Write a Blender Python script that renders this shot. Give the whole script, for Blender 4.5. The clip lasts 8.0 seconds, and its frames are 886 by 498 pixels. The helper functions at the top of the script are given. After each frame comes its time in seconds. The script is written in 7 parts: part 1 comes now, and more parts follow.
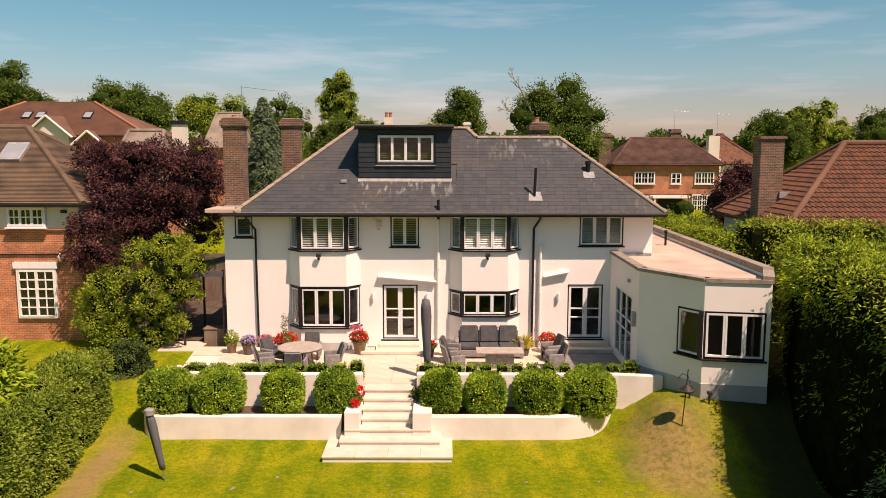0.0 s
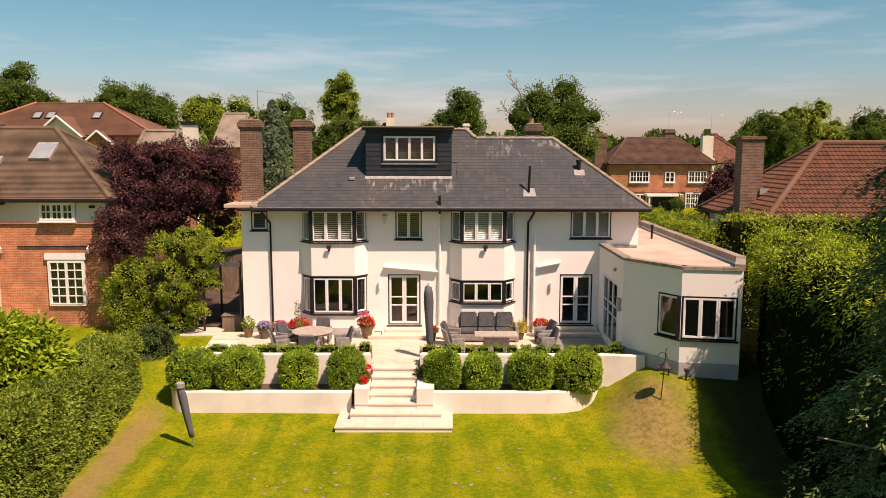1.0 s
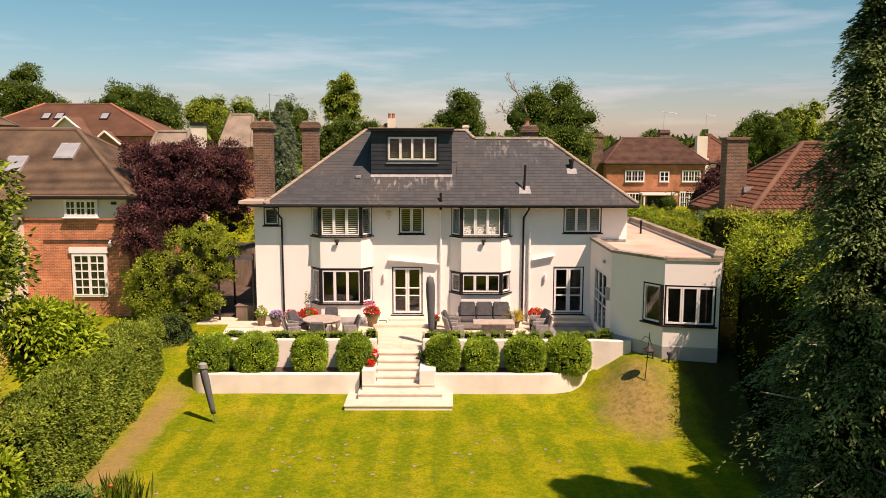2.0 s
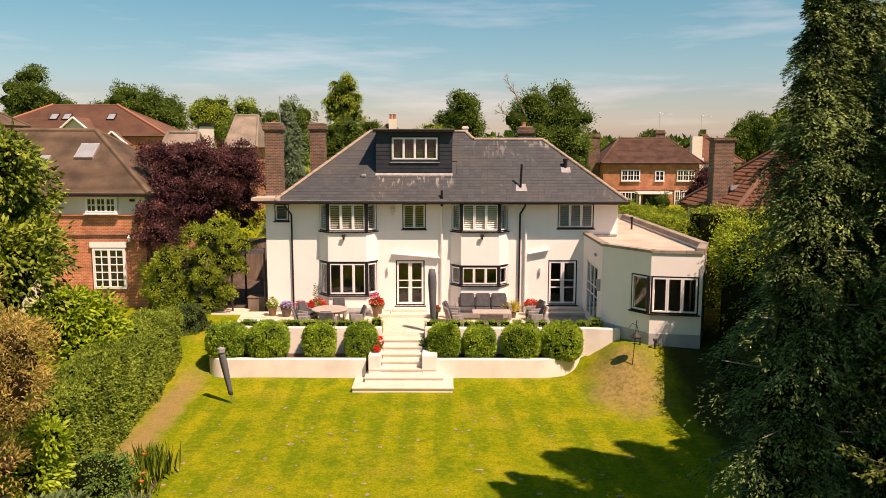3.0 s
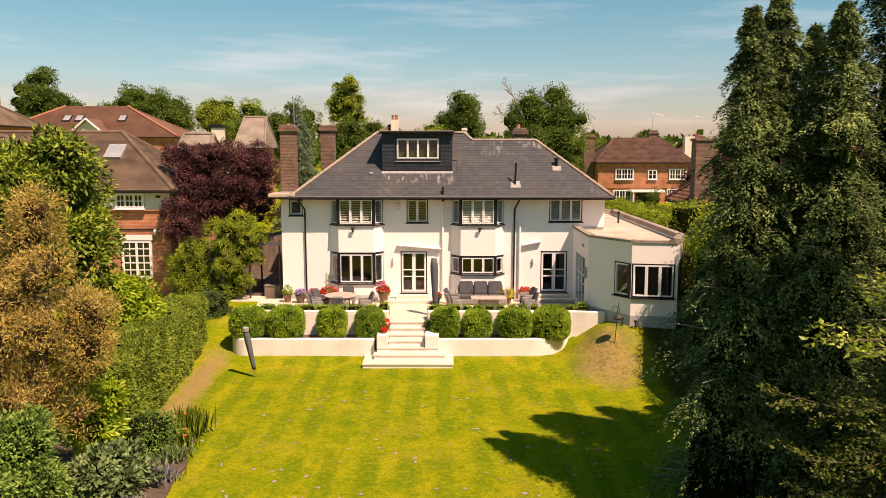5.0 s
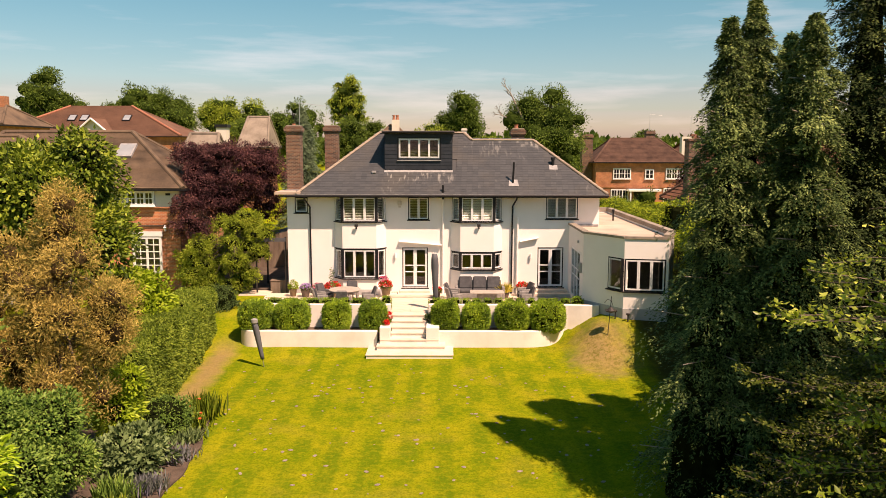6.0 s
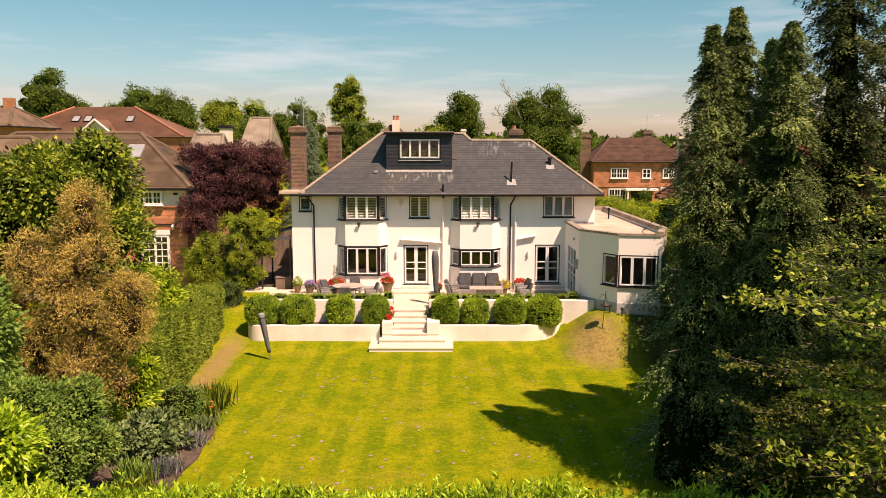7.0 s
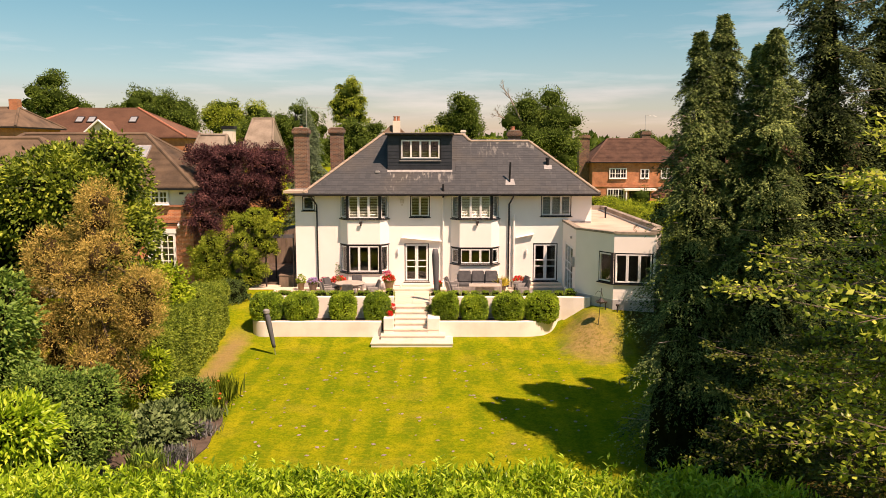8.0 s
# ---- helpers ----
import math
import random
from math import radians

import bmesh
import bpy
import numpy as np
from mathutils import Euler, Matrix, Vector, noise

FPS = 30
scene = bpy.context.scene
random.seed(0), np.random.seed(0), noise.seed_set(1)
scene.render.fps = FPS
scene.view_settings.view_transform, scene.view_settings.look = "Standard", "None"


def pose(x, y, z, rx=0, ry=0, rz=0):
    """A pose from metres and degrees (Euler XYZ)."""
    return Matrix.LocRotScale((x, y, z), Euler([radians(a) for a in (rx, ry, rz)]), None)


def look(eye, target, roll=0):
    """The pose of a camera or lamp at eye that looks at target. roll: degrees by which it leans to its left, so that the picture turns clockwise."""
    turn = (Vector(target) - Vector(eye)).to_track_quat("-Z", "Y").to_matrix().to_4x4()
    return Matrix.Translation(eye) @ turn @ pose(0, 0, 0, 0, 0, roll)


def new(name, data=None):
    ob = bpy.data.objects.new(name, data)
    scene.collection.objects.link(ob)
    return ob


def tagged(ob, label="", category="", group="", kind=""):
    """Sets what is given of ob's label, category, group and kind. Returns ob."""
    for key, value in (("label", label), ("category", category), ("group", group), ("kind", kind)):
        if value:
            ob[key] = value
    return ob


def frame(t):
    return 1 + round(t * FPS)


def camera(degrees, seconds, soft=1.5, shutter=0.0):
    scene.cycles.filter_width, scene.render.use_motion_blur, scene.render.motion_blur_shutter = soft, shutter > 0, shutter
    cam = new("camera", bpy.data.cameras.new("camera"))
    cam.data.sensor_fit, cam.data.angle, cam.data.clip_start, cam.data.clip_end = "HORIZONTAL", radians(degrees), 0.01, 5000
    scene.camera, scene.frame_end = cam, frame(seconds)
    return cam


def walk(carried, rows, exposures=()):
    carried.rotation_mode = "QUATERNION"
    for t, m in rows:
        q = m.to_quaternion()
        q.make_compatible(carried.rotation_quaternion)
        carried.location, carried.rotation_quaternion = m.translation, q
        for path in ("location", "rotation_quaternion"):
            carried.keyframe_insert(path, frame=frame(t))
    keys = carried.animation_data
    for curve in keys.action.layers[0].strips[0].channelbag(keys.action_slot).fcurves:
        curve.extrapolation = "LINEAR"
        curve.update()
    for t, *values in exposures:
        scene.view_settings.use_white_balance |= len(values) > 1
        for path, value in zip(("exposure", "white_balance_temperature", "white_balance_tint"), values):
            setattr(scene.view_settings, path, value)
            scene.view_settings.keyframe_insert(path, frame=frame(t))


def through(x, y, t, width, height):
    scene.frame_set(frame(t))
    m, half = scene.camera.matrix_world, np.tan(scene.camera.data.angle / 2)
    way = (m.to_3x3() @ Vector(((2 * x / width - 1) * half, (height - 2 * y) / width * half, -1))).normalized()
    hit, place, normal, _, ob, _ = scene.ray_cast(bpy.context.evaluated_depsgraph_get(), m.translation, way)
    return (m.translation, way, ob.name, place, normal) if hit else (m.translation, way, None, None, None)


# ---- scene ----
cam = camera(59.5, 8.0, soft=0.9)
PATH = [
    (0, (0.2, -30.157, 9.258), (0.2, -28.174, 9.003), 0.1),
    (0.5, (0.194, -31.363, 9.259), (0.193, -29.379, 9.003), 0.1),
    (1, (0.173, -32.582, 9.257), (0.172, -30.599, 9.001), 0.1),
    (1.5, (0.161, -33.666, 9.259), (0.16, -31.682, 9.003), 0.1),
    (3, (0.099, -36.79, 9.257), (0.098, -34.806, 9.001), 0.1),
    (3.5, (0.094, -37.652, 9.262), (0.093, -35.668, 9.006), 0.1),
    (4, (0.082, -38.536, 9.257), (0.08, -36.553, 9.001), 0.1),
    (4.5, (0.093, -39.337, 9.264), (0.09, -37.353, 9.008), 0.0),
    (6, (0.08, -41.549, 9.262), (0.077, -39.565, 9.005), 0.1),
    (6.5, (0.069, -42.171, 9.279), (0.066, -40.188, 9.022), 0.1),
    (7, (0.077, -42.782, 9.277), (0.074, -40.798, 9.02), 0.0),
    (7.5, (0.081, -43.31, 9.297), (0.077, -41.326, 9.041), 0.0),
    (8, (0.095, -43.748, 9.289), (0.091, -41.765, 9.033), 0.0),
]
EXPOSURES = [(0.0, 0.39, 7030, 36), (1.5, 0.46, 7080, 36), (4.0, 0.59, 7300, 36), (8.0, 0.66, 7530, 36)]
walk(cam, [(t, look(eye, target, roll)) for t, eye, target, roll in PATH], EXPOSURES)

# ---------------------------------------------------------------- world and sun
SUN_DIR = Vector((0.45, -0.47, 1.0)).normalized()          # towards the sun
sun = new("sun", bpy.data.lights.new("sun", "SUN"))
sun.data.energy, sun.data.angle, sun.data.color = 5.0, radians(0.55), (1.0, 0.845, 0.635)
sun.matrix_world = look(tuple(SUN_DIR * 60), (0, 0, 0))

world = bpy.data.worlds.new("world")
scene.world = world
world.use_nodes = True
wn, wl = world.node_tree.nodes, world.node_tree.links
wn.clear()
w_out, w_bg, w_sky = wn.new("ShaderNodeOutputWorld"), wn.new("ShaderNodeBackground"), wn.new("ShaderNodeTexSky")
w_sky.sky_type, w_sky.sun_disc = "NISHITA", False
w_sky.sun_elevation, w_sky.sun_rotation = math.asin(SUN_DIR.z), math.atan2(SUN_DIR.x, SUN_DIR.y)
w_sky.air_density, w_sky.dust_density, w_sky.ozone_density = 1.0, 0.7, 1.5
w_bg.inputs["Strength"].default_value = 0.069
# thin wisps of high cloud
w_tc, w_map, w_noise = wn.new("ShaderNodeTexCoord"), wn.new("ShaderNodeMapping"), wn.new("ShaderNodeTexNoise")
w_map.inputs["Scale"].default_value = (3.0, 3.0, 26.0)
w_map.inputs["Rotation"].default_value = (0.0, 0.13, 0.0)
w_noise.inputs["Scale"].default_value, w_noise.inputs["Detail"].default_value, w_noise.inputs["Roughness"].default_value = 1.5, 6.0, 0.55
w_ramp, w_mix = wn.new("ShaderNodeValToRGB"), wn.new("ShaderNodeMix")
w_ramp.color_ramp.elements[0].position, w_ramp.color_ramp.elements[1].position = 0.54, 0.86
w_ramp.color_ramp.elements[0].color, w_ramp.color_ramp.elements[1].color = (0, 0, 0, 1), (0.26, 0.26, 0.26, 1)
w_mix.data_type = "RGBA"
w_mix.inputs["B"].default_value = (14.0, 13.0, 12.4, 1)
wl.new(w_tc.outputs["Generated"], w_map.inputs["Vector"])
wl.new(w_map.outputs[0], w_noise.inputs["Vector"])
wl.new(w_noise.outputs["Fac"], w_ramp.inputs[0])
wl.new(w_ramp.outputs["Color"], w_mix.inputs["Factor"])
w_hs = wn.new("ShaderNodeHueSaturation")
w_hs.inputs["Saturation"].default_value, w_hs.inputs["Hue"].default_value = 1.4, 0.455
wl.new(w_sky.outputs[0], w_hs.inputs["Color"])
wl.new(w_hs.outputs[0], w_mix.inputs["A"])
wl.new(w_mix.outputs["Result"], w_bg.inputs["Color"])
wl.new(w_bg.outputs[0], w_out.inputs[0])


# ---------------------------------------------------------------- materials
def mat(name, a, b, scale=3.0, rough=0.7, metal=0.0, bump=0.15, fine=60.0, detail=5.0, contrast=(0.3, 0.7), stretch=(1, 1, 1), third=None, spec=0.5, per_object=0.0):
    """Two colours mixed by coarse and fine noise, with fine relief; sizes in metres."""
    m = bpy.data.materials.new(name)
    m.use_nodes = True
    n, l = m.node_tree.nodes, m.node_tree.links
    p = n["Principled BSDF"]
    tc, mp = n.new("ShaderNodeTexCoord"), n.new("ShaderNodeMapping")
    mp.inputs["Scale"].default_value = stretch
    l.new(tc.outputs["Object"], mp.inputs[0])
    big, small = n.new("ShaderNodeTexNoise"), n.new("ShaderNodeTexNoise")
    big.inputs["Scale"].default_value, big.inputs["Detail"].default_value = scale, detail
    small.inputs["Scale"].default_value, small.inputs["Detail"].default_value = fine, 3.0
    for t in (big, small):
        l.new(mp.outputs[0], t.inputs["Vector"])
    add = n.new("ShaderNodeMath")
    add.operation = "MULTIPLY_ADD"
    add.inputs[1].default_value, add.inputs[2].default_value = 0.35, -0.17
    l.new(small.outputs["Fac"], add.inputs[0])
    sm = n.new("ShaderNodeMath")
    l.new(add.outputs[0], sm.inputs[0])
    l.new(big.outputs["Fac"], sm.inputs[1])
    last = sm.outputs[0]
    if per_object:
        oi, ma = n.new("ShaderNodeObjectInfo"), n.new("ShaderNodeMath")
        ma.operation = "MULTIPLY_ADD"
        ma.inputs[1].default_value = per_object
        l.new(oi.outputs["Random"], ma.inputs[0])
        l.new(last, ma.inputs[2])
        last = ma.outputs[0]
    ramp = n.new("ShaderNodeValToRGB")
    e = ramp.color_ramp.elements
    e[0].position, e[1].position = contrast
    e[0].color, e[1].color = (*a, 1), (*b, 1)
    if third:
        x = ramp.color_ramp.elements.new(third[0])
        x.color = (*third[1], 1)
    l.new(last, ramp.inputs[0])
    l.new(ramp.outputs[0], p.inputs["Base Color"])
    p.inputs["Roughness"].default_value, p.inputs["Metallic"].default_value = rough, metal
    p.inputs["Specular IOR Level"].default_value = spec
    if bump:
        bp = n.new("ShaderNodeBump")
        bp.inputs["Strength"].default_value, bp.inputs["Distance"].default_value = bump, 0.02
        l.new(sm.outputs[0], bp.inputs["Height"])
        l.new(bp.outputs[0], p.inputs["Normal"])
    return m


def leaf_mat(name, dark, mid, light, rough=0.45, through=0.3, spread=(0.1, 0.55, 0.95), gloss=0.14):
    """Leaves: each its own shade, some light shining through."""
    dark, mid, light = (tuple(min(c * k, 0.8) for c in col) for col, k in ((dark, 1.25), (mid, 1.55), (light, 1.5)))
    m = bpy.data.materials.new(name)
    m.use_nodes = True
    n, l = m.node_tree.nodes, m.node_tree.links
    p, out = n["Principled BSDF"], n["Material Output"]
    geo, ramp = n.new("ShaderNodeNewGeometry"), n.new("ShaderNodeValToRGB")
    tc, ns, ad = n.new("ShaderNodeTexCoord"), n.new("ShaderNodeTexNoise"), n.new("ShaderNodeMath")
    ns.inputs["Scale"].default_value = 1.3
    l.new(tc.outputs["Object"], ns.inputs["Vector"])
    ad.operation = "MULTIPLY_ADD"
    ad.inputs[1].default_value = 0.55
    l.new(geo.outputs["Random Per Island"], ad.inputs[0])
    sc = n.new("ShaderNodeMath")
    sc.operation = "MULTIPLY_ADD"
    sc.inputs[1].default_value, sc.inputs[2].default_value = 1.1, -0.32
    l.new(ns.outputs["Fac"], sc.inputs[0])
    l.new(sc.outputs[0], ad.inputs[2])
    e = ramp.color_ramp.elements
    e[0].position, e[1].position = spread[0], spread[2]
    e[0].color, e[1].color = (*dark, 1), (*light, 1)
    x = ramp.color_ramp.elements.new(spread[1])
    x.color = (*mid, 1)
    l.new(ad.outputs[0], ramp.inputs[0])
    l.new(ramp.outputs[0], p.inputs["Base Color"])
    p.inputs["Roughness"].default_value = rough
    p.inputs["Specular IOR Level"].default_value = gloss
    tr, mx = n.new("ShaderNodeBsdfTranslucent"), n.new("ShaderNodeMixShader")
    mx.inputs[0].default_value = through
    l.new(ramp.outputs[0], tr.inputs[0])
    l.new(p.outputs[0], mx.inputs[1])
    l.new(tr.outputs[0], mx.inputs[2])
    l.new(mx.outputs[0], out.inputs[0])
    return m


def brick_mat(name, a, b, mortar, width=0.225, height=0.075, rough=0.85):
    m = bpy.data.materials.new(name)
    m.use_nodes = True
    n, l = m.node_tree.nodes, m.node_tree.links
    p = n["Principled BSDF"]
    tc, sep, mn, com = n.new("ShaderNodeTexCoord"), n.new("ShaderNodeSeparateXYZ"), n.new("ShaderNodeMath"), n.new("ShaderNodeCombineXYZ")
    l.new(tc.outputs["Object"], sep.inputs[0])
    l.new(sep.outputs[0], mn.inputs[0])
    l.new(sep.outputs[1], mn.inputs[1])
    l.new(mn.outputs[0], com.inputs[0])
    l.new(sep.outputs[2], com.inputs[1])
    br = n.new("ShaderNodeTexBrick")
    br.inputs["Scale"].default_value = 1.0
    br.inputs["Brick Width"].default_value, br.inputs["Row Height"].default_value = width, height
    br.inputs["Mortar Size"].default_value, br.inputs["Bias"].default_value = 0.007, 0.0
    br.inputs["Color1"].default_value, br.inputs["Color2"].default_value, br.inputs["Mortar"].default_value = (*a, 1), (*b, 1), (*mortar, 1)
    l.new(com.outputs[0], br.inputs["Vector"])
    ns, mx = n.new("ShaderNodeTexNoise"), n.new("ShaderNodeMix")
    ns.inputs["Scale"].default_value, ns.inputs["Detail"].default_value = 1.4, 7.0
    l.new(tc.outputs["Object"], ns.inputs["Vector"])
    mx.data_type, mx.blend_type = "RGBA", "MULTIPLY"
    mx.inputs["Factor"].default_value = 0.75
    rp = n.new("ShaderNodeValToRGB")
    rp.color_ramp.elements[0].position, rp.color_ramp.elements[1].position = 0.3, 0.65
    rp.color_ramp.elements[0].color, rp.color_ramp.elements[1].color = (0.5, 0.46, 0.44, 1), (1.1, 1.05, 1, 1)
    l.new(ns.outputs["Fac"], rp.inputs[0])
    l.new(br.outputs["Color"], mx.inputs["A"])
    l.new(rp.outputs[0], mx.inputs["B"])
    l.new(mx.outputs["Result"], p.inputs["Base Color"])
    p.inputs["Roughness"].default_value = rough
    bp = n.new("ShaderNodeBump")
    bp.inputs["Strength"].default_value, bp.inputs["Distance"].default_value, bp.invert = 0.6, 0.01, True
    l.new(br.outputs["Fac"], bp.inputs["Height"])
    l.new(bp.outputs[0], p.inputs["Normal"])
    return m


def lawn_mat():
    """Mown lawn: faint stripes along the garden, dry yellow patches, moss, bare earth by the slope, and painted shade
    by the cypress hedge.
    """
    m = bpy.data.materials.new("lawn")
    m.use_nodes = True
    n, l = m.node_tree.nodes, m.node_tree.links
    p = n["Principled BSDF"]
    tc = n.new("ShaderNodeTexCoord")

    def noise_at(scale, detail=5.0, rough=0.55):
        t = n.new("ShaderNodeTexNoise")
        t.inputs["Scale"].default_value, t.inputs["Detail"].default_value, t.inputs["Roughness"].default_value = scale, detail, rough
        l.new(tc.outputs["Object"], t.inputs["Vector"])
        return t.outputs["Fac"]

    def math_node(op, a, b, c=None):
        t = n.new("ShaderNodeMath")
        t.operation = op
        for i, v in enumerate((a, b, c)):
            if v is None:
                continue
            if isinstance(v, (int, float)):
                t.inputs[i].default_value = v
            else:
                l.new(v, t.inputs[i])
        return t.outputs[0]

    def mix(fac, a, b):
        t = n.new("ShaderNodeMix")
        t.data_type = "RGBA"
        for key, v in (("Factor", fac), ("A", a), ("B", b)):
            if isinstance(v, tuple):
                t.inputs[key].default_value = (*v, 1)
            elif isinstance(v, float):
                t.inputs[key].default_value = v
            else:
                l.new(v, t.inputs[key])
        return t.outputs["Result"]

    def ramp(v, lo, hi):
        t = n.new("ShaderNodeMapRange")
        t.inputs["From Min"].default_value, t.inputs["From Max"].default_value = lo, hi
        t.interpolation_type = "SMOOTHSTEP"
        l.new(v, t.inputs["Value"])
        return t.outputs["Result"]

    sep = n.new("ShaderNodeSeparateXYZ")
    l.new(tc.outputs["Object"], sep.inputs[0])
    wave = math_node("SINE", math_node("MULTIPLY", math_node("ADD", sep.outputs[0], math_node("MULTIPLY", noise_at(0.5), 0.35)), 5.6), 0.0)
    stripe = math_node("MULTIPLY", ramp(wave, -0.5, 0.5), math_node("MULTIPLY", ramp(noise_at(0.45, 3.0), 0.36, 0.55), 0.62))
    col = mix(ramp(noise_at(0.8, 7.0), 0.36, 0.68), LAWN_A, LAWN_B)
    col = mix(stripe, col, LAWN_C)
    col = mix(math_node("MULTIPLY", ramp(noise_at(2.2, 7.0), 0.46, 0.68), 0.55), col, LAWN_C)
    col = mix(math_node("MULTIPLY", ramp(noise_at(0.38, 6.0), 0.52, 0.72), 0.4), col, LAWN_D)
    col = mix(math_node("MULTIPLY", ramp(noise_at(14.0, 6.0), 0.38, 0.66), 0.6), col, LAWN_E)
    col = mix(math_node("MULTIPLY", ramp(noise_at(5.5, 6.0, 0.65), 0.46, 0.62), 0.3), col, LAWN_F)
    # bare sandy earth on the slope by the feeder, and along the hedge
    dx = math_node("SUBTRACT", sep.outputs[0], 7.0)
    dy = math_node("SUBTRACT", sep.outputs[1], -8.4)
    rad = math_node("SQRT", math_node("ADD", math_node("MULTIPLY", math_node("MULTIPLY", dx, dx), 0.9), math_node("MULTIPLY", math_node("MULTIPLY", dy, dy), 0.35)), 0.0)
    bare = ramp(math_node("ADD", rad, math_node("MULTIPLY", noise_at(1.6, 7.0), 1.7)), 2.75, 1.2)
    hx = math_node("ABSOLUTE", math_node("SUBTRACT", math_node("ADD", sep.outputs[0], math_node("MULTIPLY", sep.outputs[1], 0.06)), -10.35), 0.0)
    strip = math_node("MULTIPLY", ramp(math_node("ADD", hx, math_node("MULTIPLY", noise_at(1.1, 6.0), 0.9)), 1.3, 0.55), ramp(sep.outputs[1], -19.0, -14.0))
    strip = math_node("MULTIPLY", strip, ramp(sep.outputs[1], -5.0, -8.0))
    earth = mix(noise_at(5.0, 8.0), EARTH_A, EARTH_B)
    col = mix(math_node("MULTIPLY", bare, 0.72), col, earth)
    col = mix(math_node("MULTIPLY", strip, 0.7), col, earth)
    col = mix(math_node("MULTIPLY", math_node("MULTIPLY", bare, ramp(noise_at(6.0, 8.0, 0.7), 0.45, 0.62)), 0.75), col, (0.13, 0.12, 0.02))
    # shade at the foot of the cypress hedge, painted into the lawn as dark brown
    foot = ramp(math_node("ADD", sep.outputs[0], math_node("MULTIPLY", noise_at(1.2, 6.0), 1.4)), 8.9, 10.1)
    foot = math_node("MULTIPLY", math_node("MULTIPLY", foot, ramp(sep.outputs[0], 17.0, 16.0)), math_node("MULTIPLY", ramp(sep.outputs[1], -28.0, -26.0), ramp(sep.outputs[1], 3.0, 1.0)))
    col = mix(math_node("MULTIPLY", foot, 0.9), col, mix(noise_at(7.0, 7.0), (0.03, 0.022, 0.01), (0.075, 0.058, 0.022)))
    l.new(col, p.inputs["Base Color"])
    p.inputs["Roughness"].default_value = 0.9
    p.inputs["Specular IOR Level"].default_value = 0.0
    bp = n.new("ShaderNodeBump")
    bp.inputs["Strength"].default_value, bp.inputs["Distance"].default_value = 0.7, 0.04
    l.new(math_node("ADD", noise_at(45.0, 4.0), noise_at(9.0, 4.0)), bp.inputs["Height"])
    l.new(bp.outputs[0], p.inputs["Normal"])
    return m


def slate_mat():
    """Roof slates: each its own grey, faint brown patches, and chalky run-off below the dormer's lead and the ridge."""
    m = bpy.data.materials.new("slate")
    m.use_nodes = True
    n, l = m.node_tree.nodes, m.node_tree.links
    p = n["Principled BSDF"]
    geo, oi = n.new("ShaderNodeNewGeometry"), n.new("ShaderNodeObjectInfo")

    def calc(op, x, y):
        t = n.new("ShaderNodeMath")
        t.operation = op
        for i, v in enumerate((x, y)):
            if isinstance(v, (int, float)):
                t.inputs[i].default_value = v
            else:
                l.new(v, t.inputs[i])
        return t.outputs[0]

    def noise_at(scale, stretch=(1, 1, 1), detail=5.0):
        mp, t = n.new("ShaderNodeMapping"), n.new("ShaderNodeTexNoise")
        mp.inputs["Scale"].default_value = stretch
        l.new(geo.outputs["Position"], mp.inputs[0])
        l.new(mp.outputs[0], t.inputs["Vector"])
        t.inputs["Scale"].default_value, t.inputs["Detail"].default_value = scale, detail
        return t.outputs["Fac"]

    def span(v, lo, hi):
        t = n.new("ShaderNodeMapRange")
        t.interpolation_type = "SMOOTHSTEP"
        t.inputs["From Min"].default_value, t.inputs["From Max"].default_value = lo, hi
        l.new(v, t.inputs["Value"])
        return t.outputs["Result"]

    def blend(fac, x, y):
        t = n.new("ShaderNodeMix")
        t.data_type = "RGBA"
        l.new(fac, t.inputs["Factor"])
        for key, v in (("A", x), ("B", y)):
            if isinstance(v, tuple):
                t.inputs[key].default_value = (*v, 1)
            else:
                l.new(v, t.inputs[key])
        return t.outputs["Result"]

    each = calc("FRACT", calc("ADD", oi.outputs["Random"], geo.outputs["Random Per Island"]), 0.0)
    col = blend(each, (0.046, 0.050, 0.054), (0.064, 0.068, 0.071))
    col = blend(calc("MULTIPLY", span(noise_at(0.55), 0.45, 0.7), 0.45), col, (0.092, 0.083, 0.068))
    col = blend(calc("MULTIPLY", span(noise_at(9.0), 0.5, 0.75), 0.35), col, (0.028, 0.03, 0.033))
    sep = n.new("ShaderNodeSeparateXYZ")
    l.new(geo.outputs["Position"], sep.inputs[0])
    x, y, z = sep.outputs
    drips = span(noise_at(3.6, (1.6, 0.42, 0.42), 6.0), 0.5, 0.64)
    under = calc("MULTIPLY", calc("MULTIPLY", span(x, -3.35, -2.9), span(x, 0.75, 0.3)), calc("MULTIPLY", span(y, -0.25, 0.35), span(y, 0.95, 0.8)))
    ridge = calc("MULTIPLY", span(x, 1.2, 2.2), calc("MULTIPLY", span(z, 8.6, 9.7), span(noise_at(0.9), 0.42, 0.6)))
    stray = calc("MULTIPLY", span(noise_at(0.7), 0.56, 0.7), 0.5)
    chalk = calc("MULTIPLY", drips, calc("MAXIMUM", calc("MAXIMUM", calc("MULTIPLY", under, 0.95), ridge), stray))
    col = blend(calc("MULTIPLY", chalk, 0.6), col, (0.36, 0.345, 0.31))
    l.new(col, p.inputs["Base Color"])
    p.inputs["Roughness"].default_value, p.inputs["Specular IOR Level"].default_value = 0.66, 0.3
    bp = n.new("ShaderNodeBump")
    bp.inputs["Strength"].default_value, bp.inputs["Distance"].default_value = 0.3, 0.01
    l.new(noise_at(28.0), bp.inputs["Height"])
    l.new(bp.outputs[0], p.inputs["Normal"])
    return m


